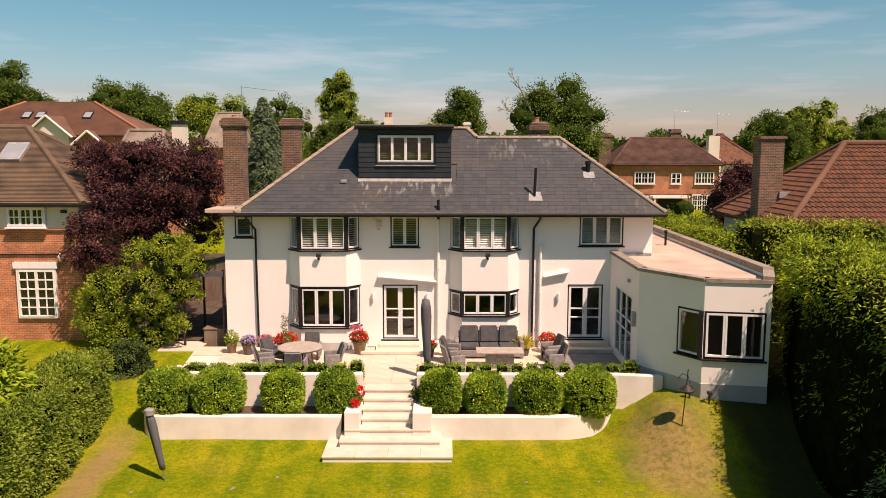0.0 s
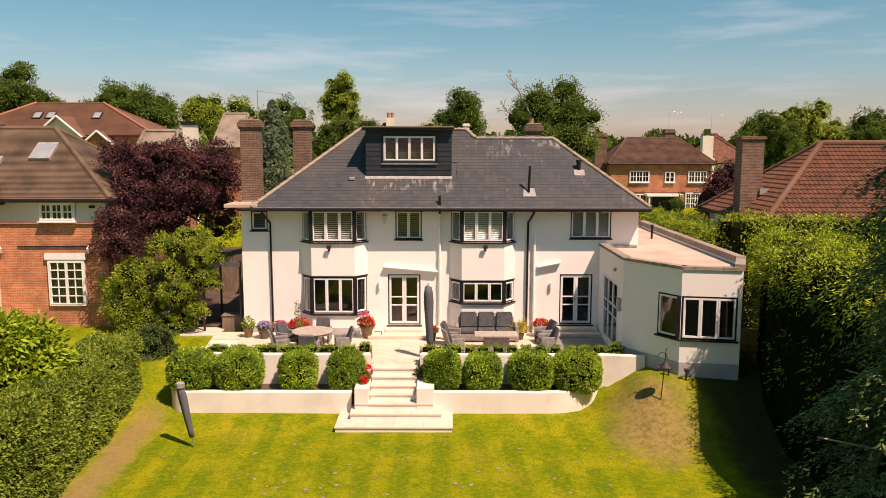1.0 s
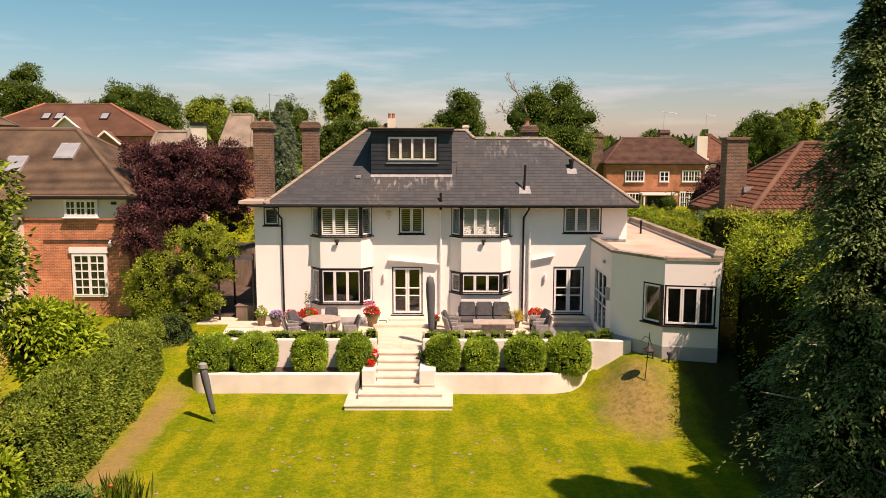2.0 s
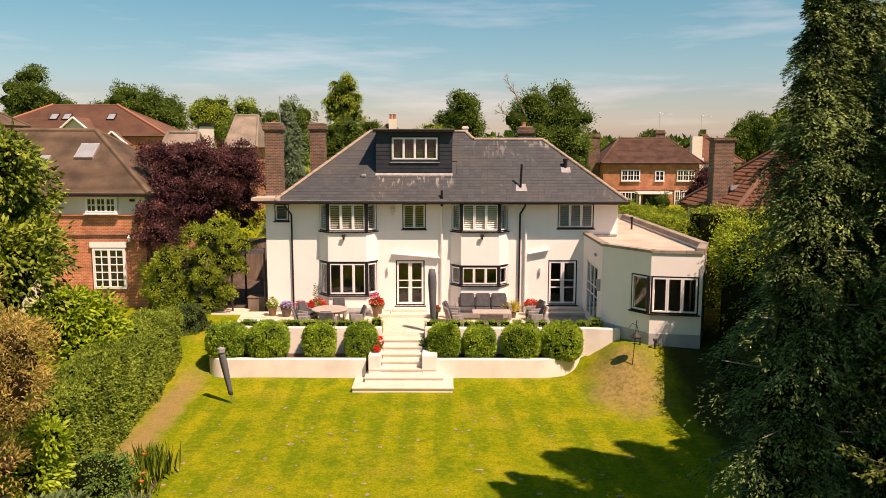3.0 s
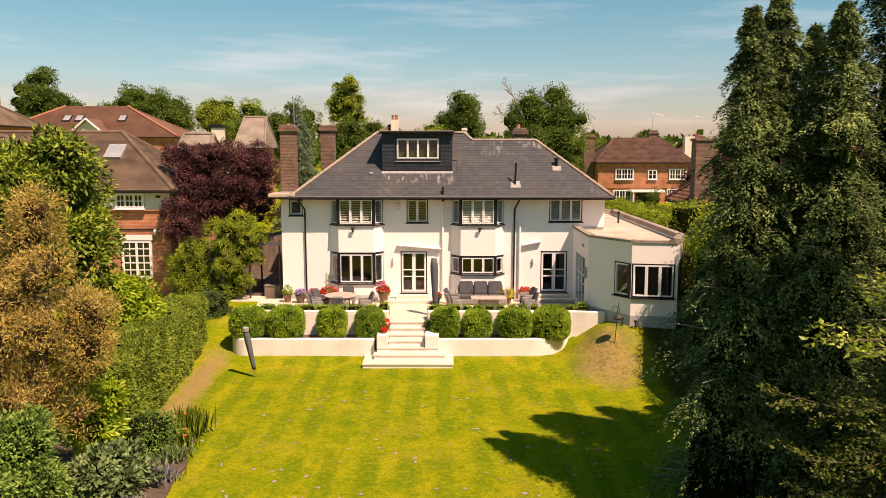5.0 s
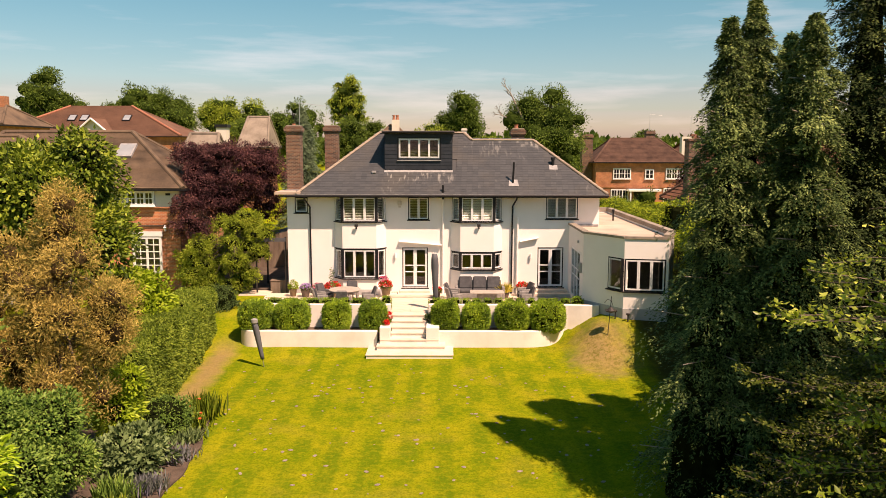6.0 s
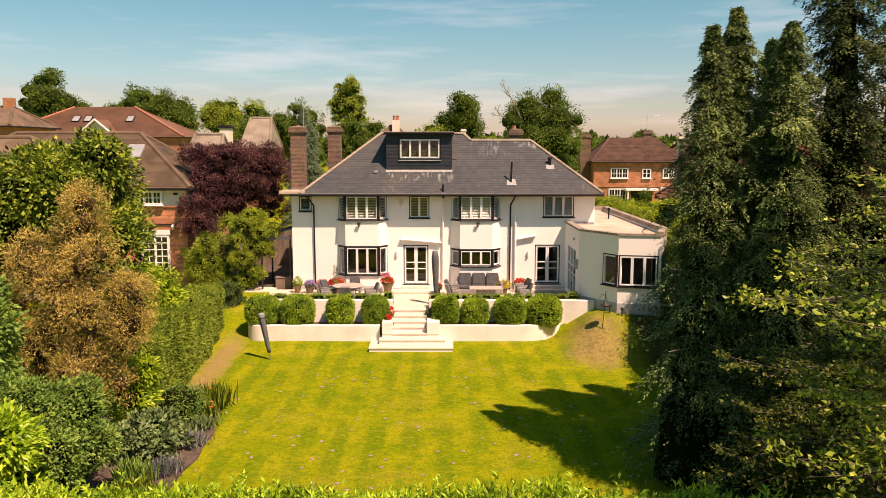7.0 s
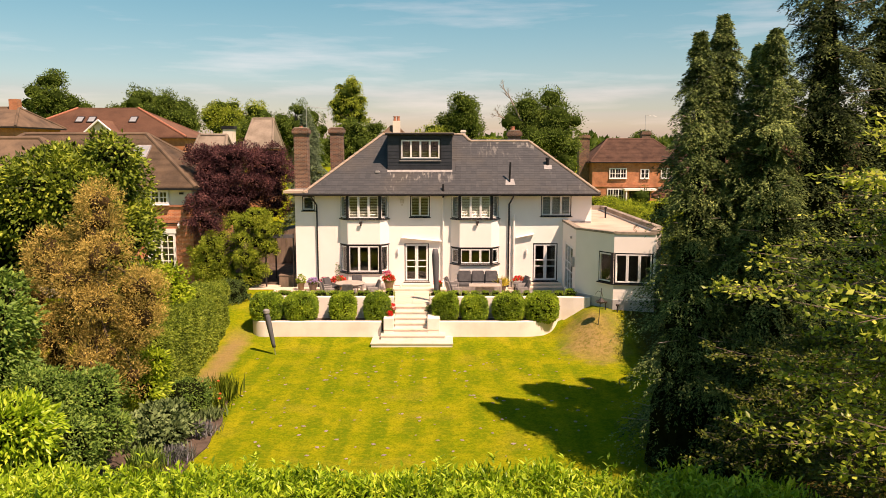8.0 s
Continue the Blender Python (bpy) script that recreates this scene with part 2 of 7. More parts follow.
LAWN_A, LAWN_B, LAWN_C, LAWN_D, LAWN_E = (0.175, 0.23, 0.006), (0.30, 0.295, 0.01), (0.075, 0.155, 0.007), (0.42, 0.31, 0.035), (0.095, 0.125, 0.004)
LAWN_F = (0.36, 0.33, 0.012)
EARTH_A, EARTH_B = (0.24, 0.14, 0.065), (0.40, 0.26, 0.135)
RENDER_WHITE = mat("white_render", (0.80, 0.765, 0.71), (0.86, 0.825, 0.775), 0.7, 0.85, bump=0.12, fine=90, contrast=(0.2, 0.6))
WALL_WHITE = mat("white_painted_wall", (0.68, 0.62, 0.55), (0.80, 0.745, 0.68), 1.3, 0.85, bump=0.2, fine=70, contrast=(0.25, 0.6))
PLINTH = mat("grey_plinth", (0.36, 0.36, 0.36), (0.47, 0.46, 0.45), 1.5, 0.8)
SLATE = slate_mat()
SLATE_DARK = mat("dormer_slate", (0.013, 0.017, 0.023), (0.026, 0.031, 0.038), 2.5, 0.55, bump=0.2, fine=30, per_object=0.2, spec=0.3)
LEAD = mat("lead", (0.2, 0.2, 0.2), (0.36, 0.35, 0.335), 5, 0.6, bump=0.1)
HIP_TILE = mat("hip_tile", (0.16, 0.125, 0.09), (0.33, 0.265, 0.2), 5, 0.9, per_object=0.35, spec=0.2)
BLACK_PVC = mat("black_gutter_plastic", (0.008, 0.008, 0.009), (0.016, 0.016, 0.017), 4, 0.5, bump=0.02, spec=0.25)
DARK_FRAME = mat("dark_window_frame", (0.009, 0.009, 0.010), (0.016, 0.016, 0.017), 6, 0.5, bump=0.03, spec=0.25)
WHITE_PAINT = mat("white_gloss_paint", (0.74, 0.74, 0.73), (0.82, 0.82, 0.8), 4, 0.35, bump=0.02)
LOUVRE = mat("white_shutter", (0.66, 0.66, 0.63), (0.76, 0.75, 0.72), 5, 0.5, bump=0.02)
# room surfaces coloured dark, so the dimness indoors is in the colour
INSIDE = mat("dim_room_lining", (0.15, 0.13, 0.11), (0.2, 0.18, 0.155), 2, 0.9)
STONE = mat("pale_paving", (0.55, 0.44, 0.33), (0.69, 0.565, 0.44), 2.2, 0.8, bump=0.15, fine=40, per_object=0.25)
STEP_STONE = mat("pale_step_stone", (0.56, 0.46, 0.36), (0.7, 0.59, 0.475), 2.4, 0.75, bump=0.15, fine=40, per_object=0.2)
DECK_GREY = mat("grey_slate_paving", (0.15, 0.15, 0.15), (0.24, 0.235, 0.23), 2.4, 0.7, bump=0.1, per_object=0.2)
COPING = mat("stone_coping", (0.15, 0.125, 0.095), (0.31, 0.26, 0.2), 4, 0.9, per_object=0.25)
FLATROOF = mat("flat_roof_felt", (0.42, 0.31, 0.235), (0.58, 0.45, 0.35), 0.7, 0.9, bump=0.15, fine=30)
BRICK_DARK = brick_mat("weathered_brick", (0.22, 0.105, 0.06), (0.085, 0.058, 0.045), (0.34, 0.27, 0.2))
BRICK_ORANGE = brick_mat("orange_brick", (0.62, 0.215, 0.085), (0.42, 0.135, 0.058), (0.6, 0.45, 0.32))
BRICK_FAR = brick_mat("red_orange_brick", (0.5, 0.2, 0.085), (0.4, 0.15, 0.07), (0.4, 0.26, 0.17))
TILE_BROWN = mat("brown_clay_tile", (0.075, 0.05, 0.031), (0.19, 0.125, 0.075), 0.9, 0.85, bump=0.3, fine=14, contrast=(0.3, 0.75))
TILE_RED = mat("red_pantile", (0.085, 0.037, 0.022), (0.2, 0.082, 0.044), 2.6, 0.85, bump=0.3, fine=9, contrast=(0.28, 0.72), third=(0.45, (0.125, 0.062, 0.04)), spec=0.2)
TILE_ORANGE = mat("orange_brown_tile", (0.125, 0.066, 0.044), (0.19, 0.1, 0.064), 0.5, 0.9, bump=0.3, fine=6, spec=0.2)
TILE_RUST = mat("rust_brown_tile", (0.066, 0.038, 0.028), (0.14, 0.078, 0.055), 1.1, 0.9, bump=0.3, fine=8, spec=0.2, contrast=(0.3, 0.7))
TILE_PALE = mat("pale_stone_tile", (0.17, 0.135, 0.1), (0.28, 0.23, 0.175), 0.9, 0.9, bump=0.4, fine=5)
CREAM = mat("cream_render", (0.62, 0.56, 0.47), (0.72, 0.66, 0.57), 0.8, 0.85)
SOIL = mat("bed_soil", (0.05, 0.033, 0.022), (0.12, 0.085, 0.06), 3, 0.95, bump=0.6, fine=25)
BARK = mat("bark", (0.07, 0.05, 0.036), (0.17, 0.13, 0.1), 4, 0.9, bump=0.7, fine=30, stretch=(1, 1, 0.25))
BARK_PALE = mat("pale_bark", (0.2, 0.16, 0.12), (0.38, 0.32, 0.26), 4, 0.9, bump=0.5, fine=30, stretch=(1, 1, 0.25))
RATTAN = mat("grey_rattan", (0.16, 0.15, 0.14), (0.3, 0.28, 0.26), 6, 0.7, bump=0.6, fine=80)
CUSHION = mat("charcoal_cushion", (0.05, 0.05, 0.053), (0.085, 0.085, 0.087), 5, 0.95, bump=0.25, fine=120)
TABLE_TOP = mat("weathered_table_top", (0.33, 0.28, 0.23), (0.46, 0.4, 0.34), 5, 0.6)
PARASOL = mat("grey_parasol_cover", (0.075, 0.08, 0.09), (0.115, 0.12, 0.13), 4, 0.8, bump=0.3, stretch=(1, 1, 0.3))
TERRACOTTA = mat("brown_glazed_pot", (0.07, 0.05, 0.04), (0.14, 0.1, 0.075), 6, 0.45)
OCHRE = mat("ochre_pot", (0.11, 0.07, 0.03), (0.2, 0.13, 0.06), 6, 0.4)
METAL_DARK = mat("rusted_dark_metal", (0.028, 0.026, 0.025), (0.065, 0.055, 0.05), 12, 0.6, metal=0.5)
STEEL = mat("brushed_steel", (0.5, 0.5, 0.5), (0.62, 0.62, 0.61), 8, 0.35, metal=0.9)
WOOD = mat("weathered_wood", (0.12, 0.085, 0.06), (0.24, 0.18, 0.13), 4, 0.85, bump=0.4, stretch=(1, 1, 0.2))
DARK_CANVAS = mat("dark_canvas", (0.06, 0.06, 0.065), (0.1, 0.1, 0.105), 3, 0.9)
POT_RED = mat("clay_chimney_pot", (0.3, 0.11, 0.06), (0.42, 0.17, 0.1), 6, 0.85)

GLASS = bpy.data.materials.new("window_glass")
GLASS.use_nodes = True
gp = GLASS.node_tree.nodes["Principled BSDF"]
gp.inputs["Base Color"].default_value = (0.9, 0.94, 0.92, 1)
gp.inputs["Roughness"].default_value, gp.inputs["IOR"].default_value = 0.02, 1.45
gp.inputs["Transmission Weight"].default_value = 1.0

L_LAUREL = leaf_mat("laurel_leaf", (0.0645, 0.1303, 0.006), (0.2064, 0.3224, 0.014), (0.4644, 0.5625, 0.05), 0.32, 0.35, gloss=0.35)
L_LIME = leaf_mat("lime_green_leaf", (0.06, 0.105, 0.006), (0.18, 0.26, 0.012), (0.33, 0.39, 0.035), 0.4, 0.3)
L_HEDGE = leaf_mat("privet_leaf", (0.04025, 0.072, 0.008), (0.115, 0.168, 0.018), (0.2415, 0.294, 0.04), 0.5, 0.25)
L_YEWHEDGE = leaf_mat("cypress_hedge_spray", (0.013, 0.028, 0.002), (0.11, 0.165, 0.010), (0.34, 0.39, 0.024), 0.6, 0.08, (0.15, 0.5, 0.9), gloss=0.08)
L_BOX = leaf_mat("clipped_bush_leaf", (0.036, 0.07875, 0.006), (0.153, 0.2467, 0.016), (0.36, 0.4515, 0.035), 0.4, 0.28, (0.2, 0.5, 0.9), gloss=0.25)
L_CONIFER = leaf_mat("cypress_spray", (0.010, 0.020, 0.006), (0.066, 0.102, 0.028), (0.26, 0.315, 0.10), 0.6, 0.15, (0.14, 0.57, 0.95), gloss=0.1)
# darker copy of cypress_spray: shade on the rear cypresses is in this colour
L_CONIFER_SHADE = leaf_mat("shaded_cypress_spray", (0.006, 0.012, 0.004), (0.030, 0.048, 0.014), (0.15, 0.19, 0.05), 0.65, 0.1, (0.15, 0.65, 1.0), gloss=0.08)
L_BROWN = leaf_mat("browned_conifer_spray", (0.075, 0.088, 0.018), (0.26, 0.195, 0.05), (0.50, 0.37, 0.11), 0.85, 0.25, (0.12, 0.46, 0.92), gloss=0.05)
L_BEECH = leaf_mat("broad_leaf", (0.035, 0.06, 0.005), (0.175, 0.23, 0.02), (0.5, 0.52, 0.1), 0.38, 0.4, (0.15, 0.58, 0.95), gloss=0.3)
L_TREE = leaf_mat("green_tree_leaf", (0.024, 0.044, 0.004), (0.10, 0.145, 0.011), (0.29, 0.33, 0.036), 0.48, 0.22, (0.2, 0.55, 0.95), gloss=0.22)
# darker copy of broad_leaf, with the low tree's shade put into its colour
L_BEECH_SHADE = leaf_mat("shaded_broad_leaf", (0.01, 0.018, 0.002), (0.045, 0.064, 0.007), (0.17, 0.19, 0.03), 0.45, 0.2, (0.12, 0.55, 0.95), gloss=0.2)
L_PURPLE = leaf_mat("copper_leaf", (0.018, 0.007, 0.009), (0.062, 0.024, 0.026), (0.21, 0.095, 0.08), 0.5, 0.25)
L_FAR = leaf_mat("far_tree_leaf", (0.03, 0.056, 0.008), (0.065, 0.105, 0.013), (0.125, 0.17, 0.026), 0.6, 0.2)
L_BLUE = leaf_mat("blue_green_needle", (0.03, 0.05, 0.025), (0.08, 0.115, 0.06), (0.15, 0.2, 0.1), 0.6, 0.2)
L_SILVER = leaf_mat("grey_green_leaf", (0.04, 0.0637, 0.021), (0.104, 0.1519, 0.056), (0.208, 0.2744, 0.112), 0.6, 0.2)
L_DARKSHRUB = leaf_mat("dark_shrub_leaf", (0.02, 0.04, 0.012), (0.05, 0.085, 0.022), (0.11, 0.16, 0.04), 0.45, 0.2)
F_RED = leaf_mat("red_petal", (0.45, 0.012, 0.012), (0.62, 0.022, 0.018), (0.75, 0.05, 0.035), 0.6, 0.25)
F_PINK = leaf_mat("pink_petal", (0.5, 0.07, 0.13), (0.68, 0.16, 0.24), (0.75, 0.35, 0.4), 0.6, 0.25)
F_LILAC = leaf_mat("lilac_petal", (0.22, 0.13, 0.3), (0.36, 0.25, 0.45), (0.6, 0.5, 0.65), 0.6, 0.25)
L_YELLOW = leaf_mat("yellow_strap_leaf", (0.3, 0.26, 0.03), (0.5, 0.42, 0.07), (0.65, 0.55, 0.15), 0.5, 0.3)
L_TREE2 = leaf_mat("light_green_leaf", (0.06, 0.095, 0.008), (0.17, 0.225, 0.018), (0.34, 0.38, 0.05), 0.5, 0.3)
L_DARKSHRUB2 = leaf_mat("shrub_leaf", (0.035, 0.08, 0.014), (0.10, 0.175, 0.03), (0.22, 0.30, 0.06), 0.4, 0.25)
L_LAV = leaf_mat("lavender_leaf", (0.072, 0.0845, 0.072), (0.12, 0.13, 0.12), (0.156, 0.143, 0.204), 0.7, 0.2)
F_POPPY = mat("poppy_petal", (0.6, 0.07, 0.015), (0.75, 0.14, 0.03), 20, 0.6, bump=0.05)
SKYGLASS = mat("roof_window_glass", (0.25, 0.27, 0.28), (0.33, 0.35, 0.36), 1.0, 0.06, bump=0.0, spec=0.9)
# solid cores in the foliage, coloured dark for the shade between leaves
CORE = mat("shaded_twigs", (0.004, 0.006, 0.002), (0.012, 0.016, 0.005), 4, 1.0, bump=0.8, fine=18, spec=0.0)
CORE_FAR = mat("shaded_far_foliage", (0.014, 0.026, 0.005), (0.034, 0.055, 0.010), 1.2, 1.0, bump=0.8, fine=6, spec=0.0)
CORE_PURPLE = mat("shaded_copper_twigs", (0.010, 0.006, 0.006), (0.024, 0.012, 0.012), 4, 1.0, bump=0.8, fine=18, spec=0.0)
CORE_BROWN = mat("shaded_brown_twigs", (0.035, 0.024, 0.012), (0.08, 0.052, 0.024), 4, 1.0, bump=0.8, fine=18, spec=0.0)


# ---------------------------------------------------------------- building helpers
def thing(name, label, category, at=(0, 0, 0), group="", kind="", turn=0.0):
    ob = new(name)
    ob.empty_display_size = 0.2
    ob.matrix_world = pose(*at, 0, 0, turn)
    return tagged(ob, label, category, group, kind)


def as_mesh(name, bm):
    me = bpy.data.meshes.new(name)
    bm.normal_update()
    bm.to_mesh(me)
    bm.free()
    return me


def part(name, bm, material, parent=None, label="", at=None, smooth=False):
    """Links a bmesh (or a mesh) as one mesh object under a thing or a part."""
    me = as_mesh(name, bm) if isinstance(bm, bmesh.types.BMesh) else bm
    if not me.materials:
        me.materials.append(material)
    if smooth:
        me.shade_smooth()
    ob = new(name, me)
    ob.parent = parent
    if at is not None:
        ob.matrix_basis = at
    if label:
        ob["label"] = label
    return ob


def box(bm, x0, x1, y0, y1, z0, z1, bevel=0.0):
    """Adds a box, its edges rounded off by bevel."""
    vs = [bm.verts.new((x, y, z)) for z in (z0, z1) for y in (y0, y1) for x in (x0, x1)]
    fs = [bm.faces.new([vs[i] for i in q]) for q in ((0, 2, 3, 1), (4, 5, 7, 6), (0, 1, 5, 4), (2, 6, 7, 3), (0, 4, 6, 2), (1, 3, 7, 5))]
    if bevel:
        bmesh.ops.bevel(bm, geom=list({e for f in fs for e in f.edges}), offset=bevel, segments=2, profile=0.5, affect="EDGES")
    return bm


def boxes(*rows, bevel=0.0):
    bm = bmesh.new()
    for r in rows:
        box(bm, *r, bevel=bevel)
    return bm


def prism(bm, pts, z0, z1):
    """An upright prism over a plan outline, counter-clockwise."""
    lo, hi = [bm.verts.new((x, y, z0)) for x, y in pts], [bm.verts.new((x, y, z1)) for x, y in pts]
    bm.faces.new(lo[::-1])
    bm.faces.new(hi)
    for i in range(len(pts)):
        j = (i + 1) % len(pts)
        bm.faces.new((lo[i], lo[j], hi[j], hi[i]))
    return bm


def slab(bm, quad, thick):
    """A plate of some thickness below a polygon in space."""
    q = [Vector(v) for v in quad]
    nrm = (q[1] - q[0]).cross(q[2] - q[0]).normalized()
    hi, lo = [bm.verts.new(v) for v in q], [bm.verts.new(v - nrm * thick) for v in q]
    bm.faces.new(hi)
    bm.faces.new(lo[::-1])
    for i in range(len(q)):
        j = (i + 1) % len(q)
        bm.faces.new((lo[i], lo[j], hi[j], hi[i]))
    return bm


def rod(bm, a, b, r0, r1=None, sides=8):
    """A tapered round bar from a to b."""
    a, b = Vector(a), Vector(b)
    d = b - a
    m = Matrix.Translation((a + b) / 2) @ d.to_track_quat("Z", "Y").to_matrix().to_4x4()
    bmesh.ops.create_cone(bm, cap_ends=True, segments=sides, radius1=r0, radius2=r0 if r1 is None else r1, depth=d.length, matrix=m)
    return bm


def pipe(bm, pts, r, sides=8):
    for a, b in zip(pts, pts[1:]):
        rod(bm, a, b, r, r, sides)
    return bm


def lathe(bm, profile, sides=20, at=(0, 0, 0)):
    """A turned shape from (radius, height) pairs."""
    rings = []
    for r, z in profile:
        rings.append([bm.verts.new((at[0] + r * math.cos(2 * math.pi * i / sides), at[1] + r * math.sin(2 * math.pi * i / sides), at[2] + z)) for i in range(sides)])
    for a, b in zip(rings, rings[1:]):
        for i in range(sides):
            j = (i + 1) % sides
            bm.faces.new((a[i], a[j], b[j], b[i]))
    bm.faces.new(rings[0][::-1])
    bm.faces.new(rings[-1])
    return bm


def wall_panel(bm, p0, p1, z0, z1, thick, holes=()):
    """A wall from p0 to p1 with openings (u0, u1, z0, z1) through it; the outside lies to the right of the way from p0 to p1."""
    a, b = Vector((*p0, 0)), Vector((*p1, 0))
    length = (b - a).length
    u = (b - a) / length
    inward = Vector((-u.y, u.x, 0)) * thick
    us = sorted({0.0, length, *[h[0] for h in holes], *[h[1] for h in holes]})
    zs = sorted({z0, z1, *[h[2] for h in holes], *[h[3] for h in holes]})

    def solid(i, j):
        if not (0 <= i < len(us) - 1 and 0 <= j < len(zs) - 1):
            return False
        cu, cz = (us[i] + us[i + 1]) / 2, (zs[j] + zs[j + 1]) / 2
        return not any(h[0] < cu < h[1] and h[2] < cz < h[3] for h in holes)

    def at(i, j, k):
        return bm.verts.new(a + u * us[i] + Vector((0, 0, zs[j])) + inward * k)

    for i in range(len(us) - 1):
        for j in range(len(zs) - 1):
            if not solid(i, j):
                continue
            bm.faces.new((at(i, j, 0), at(i + 1, j, 0), at(i + 1, j + 1, 0), at(i, j + 1, 0)))
            bm.faces.new((at(i, j, 1), at(i, j + 1, 1), at(i + 1, j + 1, 1), at(i + 1, j, 1)))
            if not solid(i - 1, j):
                bm.faces.new((at(i, j, 0), at(i, j + 1, 0), at(i, j + 1, 1), at(i, j, 1)))
            if not solid(i + 1, j):
                bm.faces.new((at(i + 1, j, 0), at(i + 1, j, 1), at(i + 1, j + 1, 1), at(i + 1, j + 1, 0)))
            if not solid(i, j - 1):
                bm.faces.new((at(i, j, 0), at(i, j, 1), at(i + 1, j, 1), at(i + 1, j, 0)))
            if not solid(i, j + 1):
                bm.faces.new((at(i, j + 1, 0), at(i + 1, j + 1, 0), at(i + 1, j + 1, 1), at(i, j + 1, 1)))
    bmesh.ops.remove_doubles(bm, verts=bm.verts, dist=0.0005)
    return bm


def window(parent, w, h, m, panes=3, name="window", label="", frame_mat=None, sash_mat=None, louvre=False, rows=(), cols=(), sill=True, depth=0.10, rim=0.05, sash=0.055, louvre_tilt=0.5):
    """A window in its own plane: x along it, z up, outside towards -y, from the lower left corner. Sub-parts: sashes, panes, louvres, sill."""
    frame_mat, sash_mat = frame_mat or DARK_FRAME, sash_mat or WHITE_PAINT
    bm = boxes((0, rim, 0.02, 0.02 + depth, 0, h), (w - rim, w, 0.02, 0.02 + depth, 0, h), (rim, w - rim, 0.02, 0.02 + depth, 0, rim), (rim, w - rim, 0.02, 0.02 + depth, h - rim, h))
    win = part(name, bm, frame_mat, parent, label, m)
    each = (w - 2 * rim) / panes
    for i in range(panes):
        x0, x1 = rim + i * each + 0.004, rim + (i + 1) * each - 0.004
        z0, z1 = rim + 0.004, h - rim - 0.004
        rows_bm = boxes((x0, x0 + sash, 0, 0.07, z0, z1), (x1 - sash, x1, 0, 0.07, z0, z1), (x0 + sash, x1 - sash, 0, 0.07, z0, z0 + sash), (x0 + sash, x1 - sash, 0, 0.07, z1 - sash, z1))
        for r in rows:
            zz = z0 + (z1 - z0) * r
            box(rows_bm, x0 + sash, x1 - sash, 0.005, 0.06, zz - 0.022, zz + 0.022)
        for c in cols:
            xx = x0 + (x1 - x0) * c
            box(rows_bm, xx - 0.018, xx + 0.018, 0.007, 0.058, z0 + sash, z1 - sash)
        part("sash", rows_bm, sash_mat, win)
        pane = part("pane", boxes((x0 + sash, x1 - sash, 0.03, 0.038, z0 + sash, z1 - sash)), GLASS, win)
        pane.visible_shadow = False
        if louvre:
            lv = bmesh.new()
            zz = z0 + sash + 0.05
            while zz < z1 - sash - 0.03:
                slab(lv, [(x0 + 0.05, 0.13, zz - 0.035 * louvre_tilt), (x1 - 0.05, 0.13, zz - 0.035 * louvre_tilt), (x1 - 0.05, 0.19, zz + 0.035 * louvre_tilt), (x0 + 0.05, 0.19, zz + 0.035 * louvre_tilt)], 0.009)
                zz += 0.088
            box(lv, x0 + 0.01, x0 + 0.05, 0.13, 0.17, z0 + 0.02, z1 - 0.02)
            box(lv, x1 - 0.05, x1 - 0.01, 0.13, 0.17, z0 + 0.02, z1 - 0.02)
            part("louvre", lv, LOUVRE, win)
    if sill:
        part("sill", boxes((-0.06, w + 0.06, -0.09, 0.05, -0.05, 0.0), bevel=0.008), frame_mat, win)
    return win


def place(p0, p1, u, z):
    """The pose of a window in the wall from p0 to p1, u metres along it."""
    a, b = Vector((*p0, 0)), Vector((*p1, 0))
    d = (b - a).normalized()
    return Matrix.Translation(a + d * u + Vector((0, 0, z))) @ Matrix.Rotation(math.atan2(d.y, d.x), 4, "Z")


# ---------------------------------------------------------------- foliage helpers
def leaf_mesh(name, base, along, across, length, width, fold=0.25):
    """Leaves as folded lozenges (base, two sides, tip); one row a leaf."""
    n = len(base)
    along = along / np.linalg.norm(along, axis=1, keepdims=True)
    across = across - along * np.sum(across * along, axis=1, keepdims=True)
    across /= np.linalg.norm(across, axis=1, keepdims=True) + 1e-9
    up = np.cross(along, across)
    length, width = np.reshape(length, (-1, 1)), np.reshape(width, (-1, 1))
    tip = base + along * length - up * length * 0.08
    mid = base + along * length * 0.45 + up * width * fold
    rows = [base, mid - across * width * 0.5, tip, mid + across * width * 0.5]
    corner = np.array([0, 1, 2, 0, 2, 3])
    co = np.stack(rows, axis=1).reshape(-1, 3)
    tri = (np.arange(n)[:, None] * len(rows) + corner).reshape(-1)
    me = bpy.data.meshes.new(name)
    me.vertices.add(len(co))
    me.vertices.foreach_set("co", co.astype(np.float32).ravel())
    me.loops.add(len(tri))
    me.loops.foreach_set("vertex_index", tri.astype(np.int32))
    me.polygons.add(len(tri) // 3)
    me.polygons.foreach_set("loop_start", np.arange(0, len(tri), 3, dtype=np.int32))
    me.polygons.foreach_set("loop_total", np.full(len(tri) // 3, 3, dtype=np.int32))
    me.update(calc_edges=True)
    return me


def unit(v):
    return v / (np.linalg.norm(v, axis=1, keepdims=True) + 1e-9)


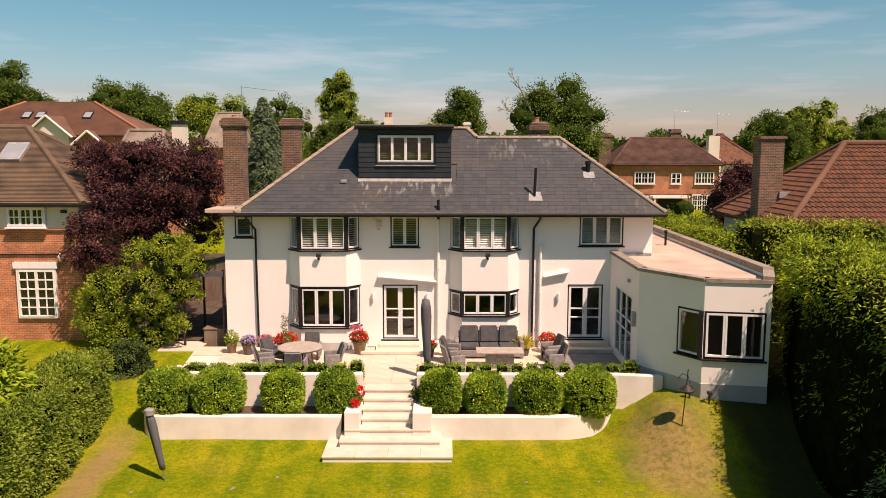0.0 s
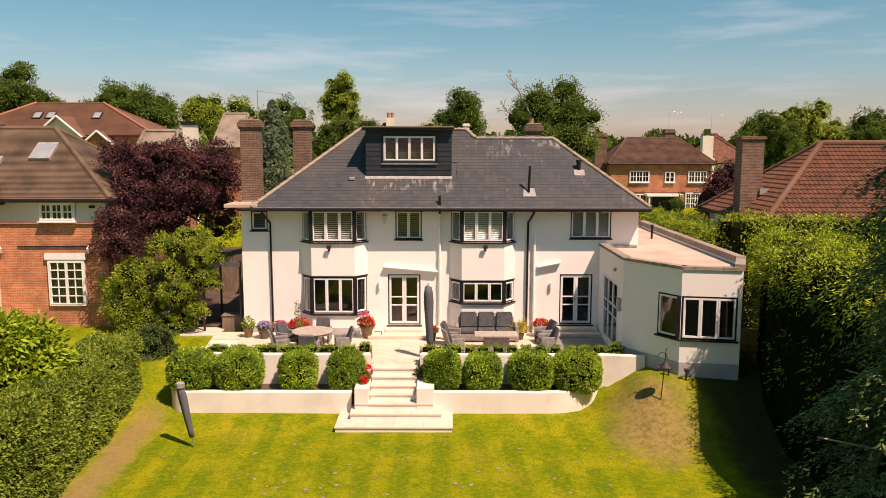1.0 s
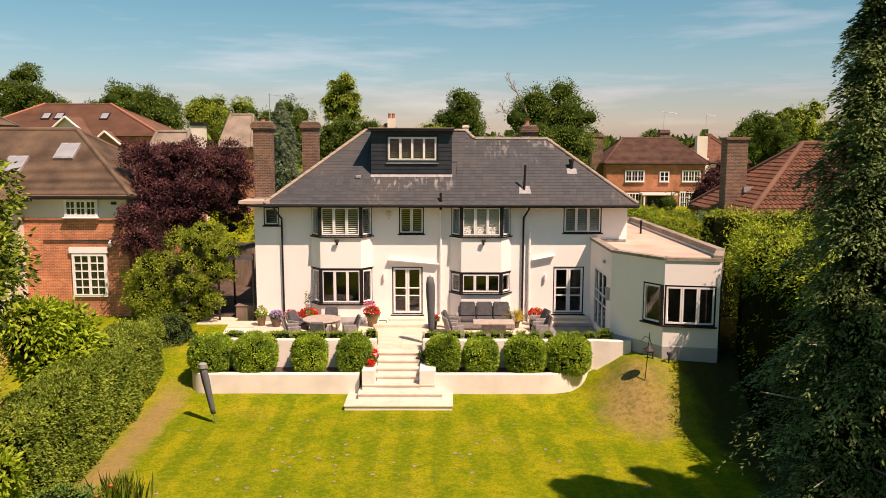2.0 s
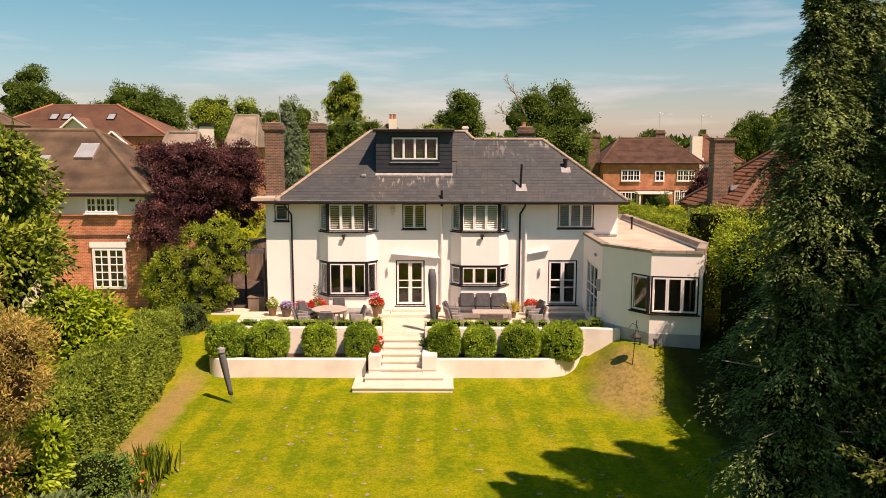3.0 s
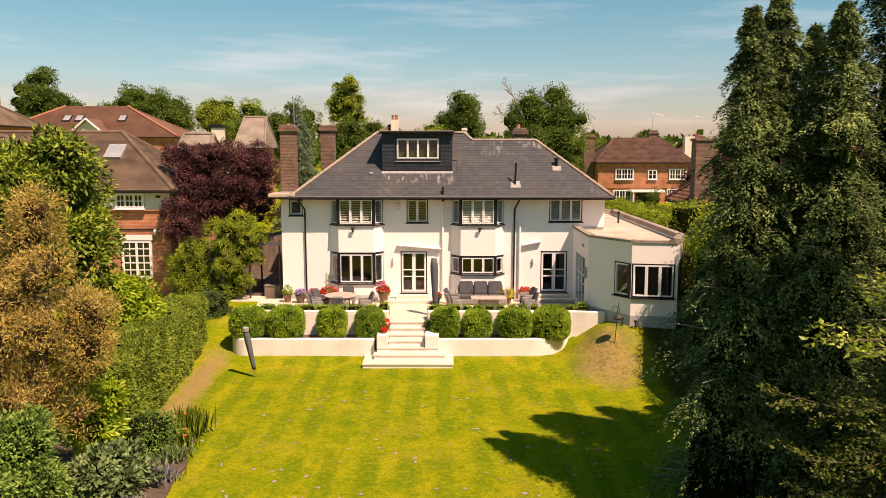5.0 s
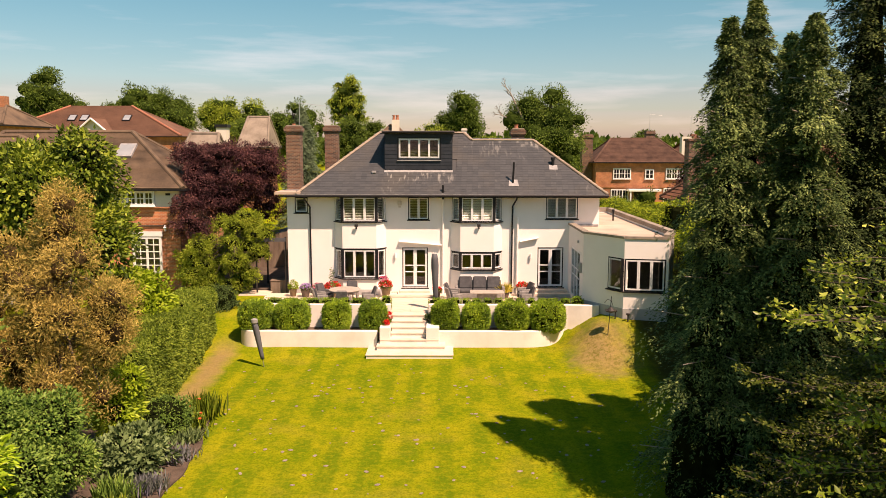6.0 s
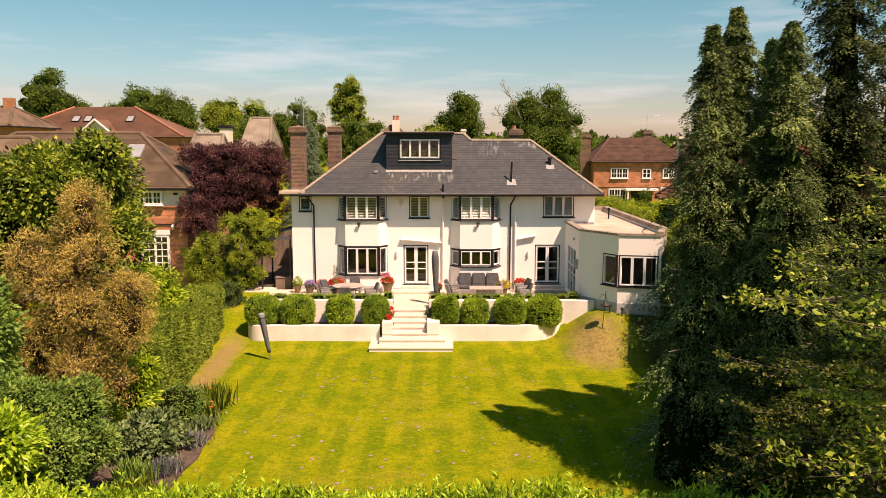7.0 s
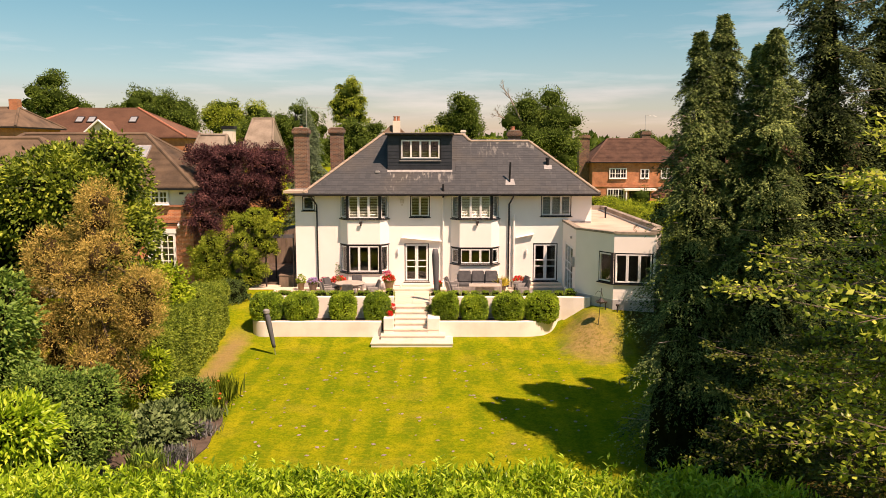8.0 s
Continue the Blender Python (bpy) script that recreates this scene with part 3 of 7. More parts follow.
def pads_to_leaves(rng, centre, out, per, pad, length, ratio=0.5, droop=0.2, flat=0.55, wild=0.7, rise=0.3):
    """Leaves in small pads: flattened tufts that stand on the outside of a crown, drooping or rising at their rim."""
    n = len(centre)
    pad = np.broadcast_to(np.reshape(pad, (-1, 1)), (n, 1))
    c, o, pr = np.repeat(centre, per, 0), np.repeat(out, per, 0), np.repeat(pad, per, 0)
    off = rng.normal(size=(n * per, 3))
    off = unit(off) * rng.random((n * per, 1)) ** 0.5
    nrm = unit(o + np.array([0, 0, rise]))
    off -= nrm * np.sum(off * nrm, axis=1, keepdims=True) * (1 - flat)
    pos = c + off * pr
    pos[:, 2] -= droop * pr[:, 0] * np.sum(off * off, axis=1)
    along = unit(off + 0.6 * o + wild * rng.normal(size=off.shape) * 0.6 - np.array([0, 0, droop]))
    face = unit(nrm + wild * rng.normal(size=off.shape) * 0.55)
    across = np.cross(along, face)
    size = length * (0.65 + 0.7 * rng.random(n * per))
    return pos, along, across, size, size * ratio


def lobe_points(rng, lobes, count, inner=0.8, low=-0.75, square=2.0):
    """Points on the outside of several ellipsoids, and the way out there."""
    area = np.array([(l[3] * l[4] + l[3] * l[5] + l[4] * l[5]) for l in lobes])
    pick = rng.choice(len(lobes), size=count * 3, p=area / area.sum())
    d = unit(rng.normal(size=(count * 3, 3)))
    keep = d[:, 2] > low
    pick, d = pick[keep], d[keep]
    L = np.array(lobes)
    d = d / (np.abs(d) ** square).sum(1, keepdims=True) ** (1 / square)
    rad = L[pick, 3:6] * (0.84 + 0.3 * rng.random((len(pick), 1)) ** 2 if square == 2.0 else 0.97 + 0.05 * rng.random((len(pick), 1)))
    p = L[pick, :3] + d * rad
    ok = np.ones(len(p), bool)
    for l in L:
        ok &= ~((((p - l[:3]) / (l[3:6] * inner)) ** 2).sum(1) < 1)
    p, o = p[ok], unit(d[ok] / L[pick[ok], 3:6])
    return p[:count], o[:count]


def core_mesh(lobes, shrink=0.8, rough=0.25, sub=2, seed=0, square=2.0):
    """Lumpy bodies inside a crown, one for each lobe; their dark colour paints the inner shade."""
    bm = bmesh.new()
    for i, (x, y, z, a, b, c) in enumerate(lobes):
        made = bmesh.ops.create_icosphere(bm, subdivisions=sub, radius=1.0)["verts"]
        for v in made:
            k = shrink * (1 + rough * noise.noise(v.co * 2.3 + Vector((i * 3.1 + seed, seed, 0))))
            v.co /= sum(abs(t) ** square for t in v.co) ** (1 / square)
            v.co = Vector((x + v.co.x * a * k, y + v.co.y * b * k, z + v.co.z * c * k))
    return bm


def crown(parent, lobes, pads, per, pad, leaf, material, core=None, seed=1, ratio=0.5, droop=0.2, wild=0.7, flat=0.55, rise=0.3, shrink=0.68, name="crown", label="", low=-0.75, square=2.0):
    rng = np.random.default_rng(seed)
    p, o = lobe_points(rng, lobes, pads, low=low, square=square)
    if square == 2.0:
        k = max(0.35, 1.1 / max(l[3] for l in lobes))
        bulge = np.array([noise.noise(Vector((a * k, b * k, c * k + seed))) + 0.5 * noise.noise(Vector((a * k * 2.3, b * k * 2.3, c * k * 2.3))) for a, b, c in p])
        keep = bulge > -0.38
        p = (p + o * (bulge * pad * 1.1)[:, None])[keep]
        o = o[keep]
    size = pad * (0.6 + 0.8 * rng.random(len(p)))
    me = leaf_mesh(name, *pads_to_leaves(rng, p, o, per, size, leaf, ratio, droop, flat, wild, rise))
    ob = part(name, me, material, parent, label)
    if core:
        part("shade_core", core_mesh(lobes, shrink, 0.25 if square == 2.0 else 0.06, seed=seed, square=square), core, parent)
    return ob


def trunk_with_limbs(parent, base, top, r, limbs, material=None, name="trunk"):
    """A tapered, slightly bent trunk and limbs to given ends."""
    bm = bmesh.new()
    base, top = Vector(base), Vector(top)
    pts = [base.lerp(top, k / 5) + Vector((noise.noise(Vector((k, base.x, 0))), noise.noise(Vector((k, base.y, 5))), 0)) * r * (0.0 if k == 0 else 0.8) for k in range(6)]
    for k in range(5):
        rod(bm, pts[k], pts[k + 1], r * (1 - 0.15 * k), r * (1 - 0.15 * (k + 1)), 9)
    for k, end in limbs:
        start = base.lerp(top, k)
        mid = start.lerp(Vector(end), 0.5) + Vector((0, 0, 0.12 * (Vector(end) - start).length))
        rod(bm, start, mid, r * 0.42, r * 0.28, 7)
        rod(bm, mid, end, r * 0.28, r * 0.08, 6)
    return part(name, bm, material or BARK, parent)


# ---------------------------------------------------------------- the ground, one sheet to the horizon
def smooth01(v):
    v = min(max(v, 0.0), 1.0)
    return v * v * (3 - 2 * v)


def ground_z(x, y):
    """Level lawn that climbs beside the terrace to the house, and gently on behind it."""
    left = 1.4 * smooth01((y + 8.5) / 8.0)
    right = 1.55 * smooth01((y + 10.2) / 3.8)
    k = smooth01((x + 2.0) / 9.0)
    inside = smooth01((x + 9.7) / 0.9) * smooth01((7.8 - x) / 2.8)
    z = (left * (1 - k) + right * k) * (1 - inside * smooth01((-5.0 - y) / 0.6))
    if -9.3 < x < 7.3 and -5.4 < y < 8:
        z = min(z, 0.9)
    if y < -5.0:
        z += 0.17 * inside * smooth01((y + 8.4) / 1.6)
    z += 2.2 * smooth01((y - 12) / 60) + 1.5 * smooth01((y - 80) / 200)
    return z + 0.025 * noise.noise(Vector((x * 0.5, y * 0.5, 0))) * (1 if abs(x) < 40 else 0)


def axis_steps(fine0, fine1, step, far):
    vals = list(np.arange(fine0, fine1 + 1e-6, step))
    s, v = step, fine1
    while v < far:
        s *= 1.5
        v += s
        vals.append(v)
    s, v = step, fine0
    while v > -far:
        s *= 1.5
        v -= s
        vals.insert(0, v)
    return vals


def build_ground():
    xs, ys = axis_steps(-20, 16, 0.5, 2500), axis_steps(-46, 14, 0.5, 2500)
    verts = [(x, y, ground_z(x, y)) for y in ys for x in xs]
    w = len(xs)
    faces = [(j * w + i, j * w + i + 1, (j + 1) * w + i + 1, (j + 1) * w + i) for j in range(len(ys) - 1) for i in range(w - 1)]
    me = bpy.data.meshes.new("ground")
    me.from_pydata(verts, [], faces)
    me.materials.append(lawn_mat())
    me.shade_smooth()
    return tagged(new("ground", me), "mown lawn with faint stripes and dry patches", "lawn", kind="structure")


build_ground()

# ---------------------------------------------------------------- the white house
HX0, HX1, FLOOR, EAVE, SLOPE, EY = -8.36, 8.40, 1.45, 6.86, 0.80, -0.75
house = thing("house", "white rendered two-storey house with a grey slate hipped roof", "house")

LB, RB, BAY, INSET = (-5.82, -3.05), (0.46, 3.20), 0.55, 0.48
front_holes = [(-7.95 - HX0, -7.25 - HX0, 5.83, 6.66), (-1.86 - HX0, -0.74 - HX0, 5.46, 6.68), (5.54 - HX0, 7.26 - HX0, 5.51, 6.72),
               (-2.19 - HX0, -0.80 - HX0, 1.76, 3.96), (5.13 - HX0, 6.53 - HX0, 1.80, 3.98),
               (LB[0] - HX0 + 0.15, LB[1] - HX0 - 0.15, FLOOR + 0.1, 6.7), (RB[0] - HX0 + 0.15, RB[1] - HX0 - 0.15, FLOOR + 0.1, 6.7)]
bm = bmesh.new()
wall_panel(bm, (HX0, 0), (HX1, 0), 0.9, EAVE - 0.02, 0.3, front_holes)
part("wall", bm, RENDER_WHITE, house, "white rendered garden wall of the house")
part("wall", wall_panel(bmesh.new(), (HX1, 0.301), (HX1, 7.199), 0.9, EAVE - 0.02, 0.3), RENDER_WHITE, house)
part("wall", wall_panel(bmesh.new(), (HX1, 7.5), (HX0, 7.5), 0.9, EAVE - 0.02, 0.3), RENDER_WHITE, house)
part("wall", wall_panel(bmesh.new(), (HX0, 7.199), (HX0, 0.301), 0.9, EAVE - 0.02, 0.3), RENDER_WHITE, house)
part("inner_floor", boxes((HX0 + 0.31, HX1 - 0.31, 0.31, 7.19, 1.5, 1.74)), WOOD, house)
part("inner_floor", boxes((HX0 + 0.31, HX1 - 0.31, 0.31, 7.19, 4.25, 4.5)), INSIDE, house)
part("dim_room_wall", boxes((HX0 + 0.31, HX1 - 0.31, 3.4, 3.55, 1.75, 4.24), (HX0 + 0.31, HX1 - 0.31, 3.4, 3.55, 4.51, 6.8),
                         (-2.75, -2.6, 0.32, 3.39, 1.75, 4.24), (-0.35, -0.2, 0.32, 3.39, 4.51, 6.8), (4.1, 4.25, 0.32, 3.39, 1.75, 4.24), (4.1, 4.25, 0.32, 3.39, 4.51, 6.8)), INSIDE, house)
# grey plinth band, in the stretches between doors and bays
for x0, x1 in ((HX0, LB[0]), (LB[1], -2.75), (-0.25, RB[0]), (RB[1], 4.6)):
    part("plinth", boxes((x0 + 0.01, x1 - 0.01, -0.02, -0.002, FLOOR, 1.74)), PLINTH, house, "grey painted plinth")
# flat windows
flat_windows = [(-7.95, 5.83, 0.70, 0.83, 1, 0.3), (-1.86, 5.46, 1.12, 1.22, 2, 0.2), (5.54, 5.51, 1.72, 1.21, 3, 0.95)]
for x, z, w, h, n, tilt in flat_windows:
    window(house, w, h, pose(x, 0.03, z), n, louvre=True, label="dark-framed casement window with white louvred shutters", louvre_tilt=tilt)


def bay(x0, x1, low0, low1, louvre_low):
    """A two-storey canted bay with windows on three sides of both storeys."""
    outer = [(x0, 0.0), (x0 + INSET, -BAY), (x1 - INSET, -BAY), (x1, 0.0)]
    up0, up1 = 5.40, EAVE - 0.13
    for k in range(3):
        a, b = outer[k], outer[k + 1]
        length = math.dist(a, b)
        m = 0.03 if k != 1 else 0.0
        for z0, z1 in ((FLOOR - 0.4, low0), (low1, up0), (up1, EAVE - 0.03)):
            part("bay_wall", wall_panel(bmesh.new(), a, b, z0, z1, 0.16), RENDER_WHITE, house, "white rendered side of the canted bay")
        for z0, z1, lv in ((low0, low1, louvre_low), (up0, up1, True)):
            at = place(a, b, m, z0)
            window(house, length - 2 * m, z1 - z0, at, 3 if k == 1 else 1, louvre=lv, sill=False, rim=0.055 if k == 1 else 0.06,
                   label="dark-framed bay window with white casements", louvre_tilt=0.25 if x0 < -1 else 0.8)
    for z in (low0, up0):
        o = 0.09
        prof = [(x0 - 0.06, -0.004), (x0 + INSET - 0.045, -BAY - o), (x1 - INSET + 0.045, -BAY - o), (x1 + 0.06, -0.004)]
        part("bay_sill", prism(bmesh.new(), prof, z - 0.06, z - 0.003), DARK_FRAME, house, "black bay sill")
    for z in (low1,):
        prof = [(x0 - 0.02, -0.004), (x0 + INSET - 0.02, -BAY - 0.03), (x1 - INSET + 0.02, -BAY - 0.03), (x1 + 0.02, -0.004)]
        part("bay_head", prism(bmesh.new(), prof, z + 0.003, z + 0.05), DARK_FRAME, house, "black head strip over the bay window")
    # black corner posts
    for z0, z1 in ((low0, low1), (up0, up1)):
        for cx in (x0 + INSET, x1 - INSET):
            part("corner_post", boxes((cx - 0.085, cx + 0.085, -BAY - 0.015, -BAY + 0.12, z0, z1), bevel=0.02), DARK_FRAME, house)
    prof = [(x0 - 0.01, -0.01), (x0 + INSET - 0.005, -BAY - 0.018), (x1 - INSET + 0.005, -BAY - 0.018), (x1 + 0.01, -0.01)]
    part("plinth", prism(bmesh.new(), prof, FLOOR, 1.75), PLINTH, house, "grey painted plinth")
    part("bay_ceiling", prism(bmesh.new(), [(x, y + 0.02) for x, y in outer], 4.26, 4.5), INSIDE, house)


bay(*LB, 2.36, 3.92, False)
bay(*RB, 2.84, 3.75, False)


def french_door(x, z, w, h, handle):
    at = pose(x, 0.05, z)
    door = window(house, w, h, at, 2, name="door", label="white double glazed garden door in a black frame", rows=(0.385, 0.555), sill=False, rim=0.055, sash=0.085)
    part("handle", boxes((handle, handle + 0.03, -0.05, 0.0, 1.0, 1.16), (handle - 0.1, handle + 0.03, -0.06, -0.04, 1.08, 1.1), bevel=0.004), STEEL, door, "steel lever handle")
    part("threshold", boxes((-0.06, w + 0.06, -0.12, 0.06, -0.07, -0.003), bevel=0.01), DARK_FRAME, door)


french_door(-2.19, 1.76, 1.39, 2.20, 0.62)
french_door(5.13, 1.80, 1.40, 2.18, 0.62)

# --- roof: deck, slates, hips and ridges
RY1, RY0 = EY + (9.73 - EAVE) / SLOPE, EY + (10.14 - EAVE) / SLOPE      # lower and upper ridge
RXR, RXL = 8.72, -7.76                                                 # eave corners
RR, RL, MID = RXR - (RY1 - EY), RXL + (RY0 - EY), 1.22


def roof_z(y):
    return EAVE + (y - EY) * SLOPE


def deck(pts, thick=0.07):
    return slab(bmesh.new(), pts, thick)


BACK0, BACK1 = 2 * RY0 - EY, 2 * RY1 - EY
E = 0.035
roof = part("roof", deck([(RXL, EY, EAVE - E), (RXR, EY, EAVE - E), (RR, RY1, 9.73 - E), (MID + RY0 - RY1, RY1, 9.73 - E), (MID, RY0, 10.14 - E), (RL, RY0, 10.14 - E)]), SLATE, house, "grey slate hipped roof, streaked and weathered")
part("roof_side", deck([(RXL, BACK0, EAVE), (RXL, EY, EAVE), (RL, RY0, 10.14)]), SLATE, roof)
part("roof_side", deck([(RXR, EY, EAVE), (RXR, BACK1, EAVE), (RR, RY1, 9.73)]), SLATE, roof)
part("roof_side", deck([(RXR, BACK1, EAVE), (MID, BACK1, EAVE), (MID, RY1 + 0.3, 9.73), (RR, RY1, 9.73)]), SLATE, roof)
part("roof_side", deck([(MID, BACK0, EAVE), (RXL, BACK0, EAVE), (RL, RY0, 10.14), (MID, RY0, 10.14)]), SLATE, roof)
part("roof_side", deck([(MID, RY0, 10.14), (MID + 0.41, RY1, 9.73), (MID + 0.41, RY1 + 1.0, 9.2), (MID, RY0 + 1.2, 9.2)]), SLATE, roof)

part("soffit", boxes((HX0 - 0.3, RXR - 0.02, EY + 0.05, -0.003, EAVE - 0.12, EAVE - 0.095)), DARK_FRAME, house)
part("fascia", boxes((RXL, RXR, EY + 0.02, EY + 0.05, EAVE - 0.16, EAVE - 0.03)), DARK_FRAME, house)
g = bmesh.new()
rod(g, (RXL - 0.55, EY - 0.05, EAVE - 0.09), (RXR + 0.02, EY - 0.05, EAVE - 0.05), 0.06, 0.06, 10)
part("gutter", g, BLACK_PVC, house, "black half-round gutter")
part("eave_lip", boxes((RXL + 0.05, RXR - 0.03, EY - 0.035, EY + 0.02, EAVE - 0.012, EAVE + 0.012)), LEAD, house, "pale worn eave course")
d = bmesh.new()
pipe(d, [(-7.32, EY - 0.05, EAVE - 0.1), (-7.3, EY + 0.05, EAVE - 0.25), (-7.12, -0.09, 6.15), (-7.12, -0.09, 5.5), (-7.1, -0.09, FLOOR)], 0.042)
part("downpipe", d, BLACK_PVC, house, "black downpipe")
d = bmesh.new()
pipe(d, [(3.92, EY - 0.05, EAVE - 0.1), (3.9, EY + 0.1, EAVE - 0.25), (3.74, -0.09, 6.2), (3.72, -0.09, FLOOR)], 0.045)
part("downpipe", d, BLACK_PVC, house, "black downpipe")
for px, top in ((4.02, 5.6), (0.02, 6.6)):
    d = bmesh.new()
    pipe(d, [(px, -0.1, FLOOR), (px, -0.1, top)], 0.055)
    for z in (2.4, 3.6, 4.6):
        rod(d, (px, -0.1, z), (px, -0.1, z + 0.1), 0.068, 0.068)
    part("soil_pipe", d, RENDER_WHITE, house, "white painted soil pipe")

# hips and ridges in half-round tiles
hip_tile = bmesh.new()
for i in range(7):
    a = math.pi * i / 6
    hip_tile.verts.new((0.105 * math.cos(a), 0, 0.085 * math.sin(a) - 0.02))
    hip_tile.verts.new((0.092 * math.cos(a), 0.44, 0.075 * math.sin(a) - 0.03))
hip_tile.verts.ensure_lookup_table()
for i in range(6):
    hip_tile.faces.new([hip_tile.verts[k] for k in (2 * i, 2 * i + 1, 2 * i + 3, 2 * i + 2)])
hip_me = as_mesh("hip_tile", hip_tile)
hip_me.materials.append(HIP_TILE)


def tile_line(a, b, name):
    a, b = Vector(a), Vector(b)
    n = max(1, round((b - a).length / 0.42))
    q = (b - a).to_track_quat("Y", "Z").to_matrix().to_4x4()
    for i in range(n):
        part(name, hip_me, HIP_TILE, roof, at=Matrix.Translation(a.lerp(b, i / n) + Vector((0, 0, 0.03))) @ q)


tile_line((RXL, EY, EAVE), (RL, RY0, 10.14), "hip_tile")
tile_line((RXR, EY, EAVE), (RR, RY1, 9.73), "hip_tile")
tile_line((RR, RY1, 9.73), (MID + 0.41, RY1, 9.73), "ridge_tile")
tile_line((RL, RY0, 10.14), (MID, RY0, 10.14), "ridge_tile")
tile_line((MID + 0.42, RY1, 9.74), (MID, RY0, 10.14), "hip_tile")
part("lead_ridge", boxes((MID + 0.5, RR - 0.05, RY1 - 0.07, RY1 - 0.05, 9.66, 9.76)), LEAD, roof, "pale lead ridge flashing")

# --- flat white slab and chimneys at the house's end
part("eaves_slab", boxes((-8.86, -7.5, EY - 0.02, 3.4, EAVE - 0.02, EAVE + 0.13), bevel=0.015), FLATROOF, house, "pale flat eaves slab round the chimney")


def chimney(x0, x1, y0, y1, z0, z1, pots, label, cap=0.09):
    ch = part("chimney", boxes((x0, x1, y0, y1, z0, z1 - 0.42)), BRICK_DARK, house, label)
    o = boxes((x0 - 0.05, x1 + 0.05, y0 - 0.05, y1 + 0.05, z1 - 0.418, z1 - 0.34), (x0 - cap, x1 + cap, y0 - cap, y1 + cap, z1 - 0.338, z1 - 0.13), (x0 - 0.03, x1 + 0.03, y0 - 0.03, y1 + 0.03, z1 - 0.128, z1 - 0.05))
    part("corbel", o, BRICK_DARK, ch)
    part("flaunching", boxes((x0 + 0.02, x1 - 0.02, y0 + 0.02, y1 - 0.02, z1 - 0.05, z1), bevel=0.02), COPING, ch)
    for px, h, r in pots:
        part("chimney_pot", lathe(bmesh.new(), [(r, 0), (r * 0.85, h * 0.8), (r, h * 0.82), (r, h), (r * 0.7, h)], 14, (px, (y0 + y1) / 2, z1 - 0.01)), POT_RED, ch, "clay chimney pot")
    return ch


ch = chimney(-8.46, -7.72, 0.6, 1.5, EAVE + 0.13, 10.50, [(-8.1, 0.1, 0.11)], "tall weathered brown brick chimney")
part("flashing", boxes((-8.5, -7.68, 0.56, 1.54, EAVE + 0.131, EAVE + 0.19)), LEAD, ch)
chimney(-6.98, -6.22, 4.6, 5.4, 7.4, 10.62, [], "second weathered brown brick chimney")
chimney(3.95, 4.65, RY1 + 0.35, RY1 + 1.05, 9.0, 10.42, [(4.2, 0.22, 0.13)], "short brown brick chimney on the ridge")
part("chimney", boxes((1.08, 1.36, RY0 + 0.1, RY0 + 0.5, 9.8, 10.42), (1.04, 1.4, RY0 + 0.06, RY0 + 0.54, 10.3, 10.36)), CREAM, house, "small white chimney")

# --- roof furniture
v = bmesh.new()
rod(v, (3.74, -0.02, 7.3), (3.79, -0.02, 8.55), 0.055, 0.055, 10)
part("vent_pipe", v, BLACK_PVC, house, "tall black vent pipe")
part("vent_flashing", slab(bmesh.new(), [(3.5, -0.25, roof_z(-0.25) + 0.04), (4.05, -0.25, roof_z(-0.25) + 0.04), (4.0, 0.15, roof_z(0.15) + 0.04), (3.55, 0.15, roof_z(0.15) + 0.04)], 0.03), LEAD, house)
v = bmesh.new()
rod(v, (6.02, 1.15, 8.3), (6.02, 1.15, 8.72), 0.09, 0.09, 10)
rod(v, (6.02, 1.15, 8.66), (6.02, 1.15, 8.8), 0.12, 0.12, 10)
part("vent_pipe", v, BLACK_PVC, house, "short black vent cowl")
part("vent_flashing", slab(bmesh.new(), [(5.8, 0.8, roof_z(0.8) + 0.04), (6.25, 0.8, roof_z(0.8) + 0.04), (6.25, 1.1, roof_z(1.1) + 0.04), (5.8, 1.1, roof_z(1.1) + 0.04)], 0.03), LEAD, house)
part("roof_vent", boxes((-3.86, -3.62, 0.5, 0.8, roof_z(0.6) - 0.02, roof_z(0.6) + 0.12), bevel=0.03), LEAD, house, "small grey roof vent")
v = bmesh.new()
pipe(v, [(0.02, -0.6, 6.6), (0.02, -0.6, 7.35)], 0.055)
rod(v, (0.02, -0.6, 6.95), (0.02, -0.6, 7.05), 0.075, 0.075)
part("stack_pipe", v, BLACK_PVC, house, "black stack pipe through the eave")

# --- slate-hung dormer
DX0, DX1, DY, DZ1 = -3.16, 0.52, 0.78, 10.08
dorm = part("dormer", wall_panel(bmesh.new(), (DX0, DY), (DX1, DY), 7.9, DZ1, 0.12, [(0.77, 2.98, 8.74, 9.80)]), SLATE_DARK, house, "dark slate-hung box dormer with white windows")
part("dormer_cheek", boxes((DX0, DX0 + 0.12, DY + 0.121, RY0 + 0.2, 8.0, DZ1), (DX1 - 0.12, DX1, DY + 0.121, RY0 + 0.2, 8.0, DZ1)), SLATE_DARK, dorm)
part("dormer_roof", boxes((DX0 - 0.12, DX1 + 0.1, DY - 0.22, RY0 + 0.35, DZ1 + 0.002, DZ1 + 0.13), bevel=0.015), COPING, dorm, "flat dormer roof with a weathered edge")
part("dormer_gutter", rod(bmesh.new(), (DX0 - 0.12, DY - 0.27, DZ1 + 0.06), (DX1 + 0.1, DY - 0.27, DZ1 + 0.06), 0.055), BLACK_PVC, dorm)
part("dormer_back", boxes((DX0 + 0.13, DX1 - 0.13, RY0 - 0.4, RY0 - 0.3, 8.1, DZ1)), INSIDE, dorm)
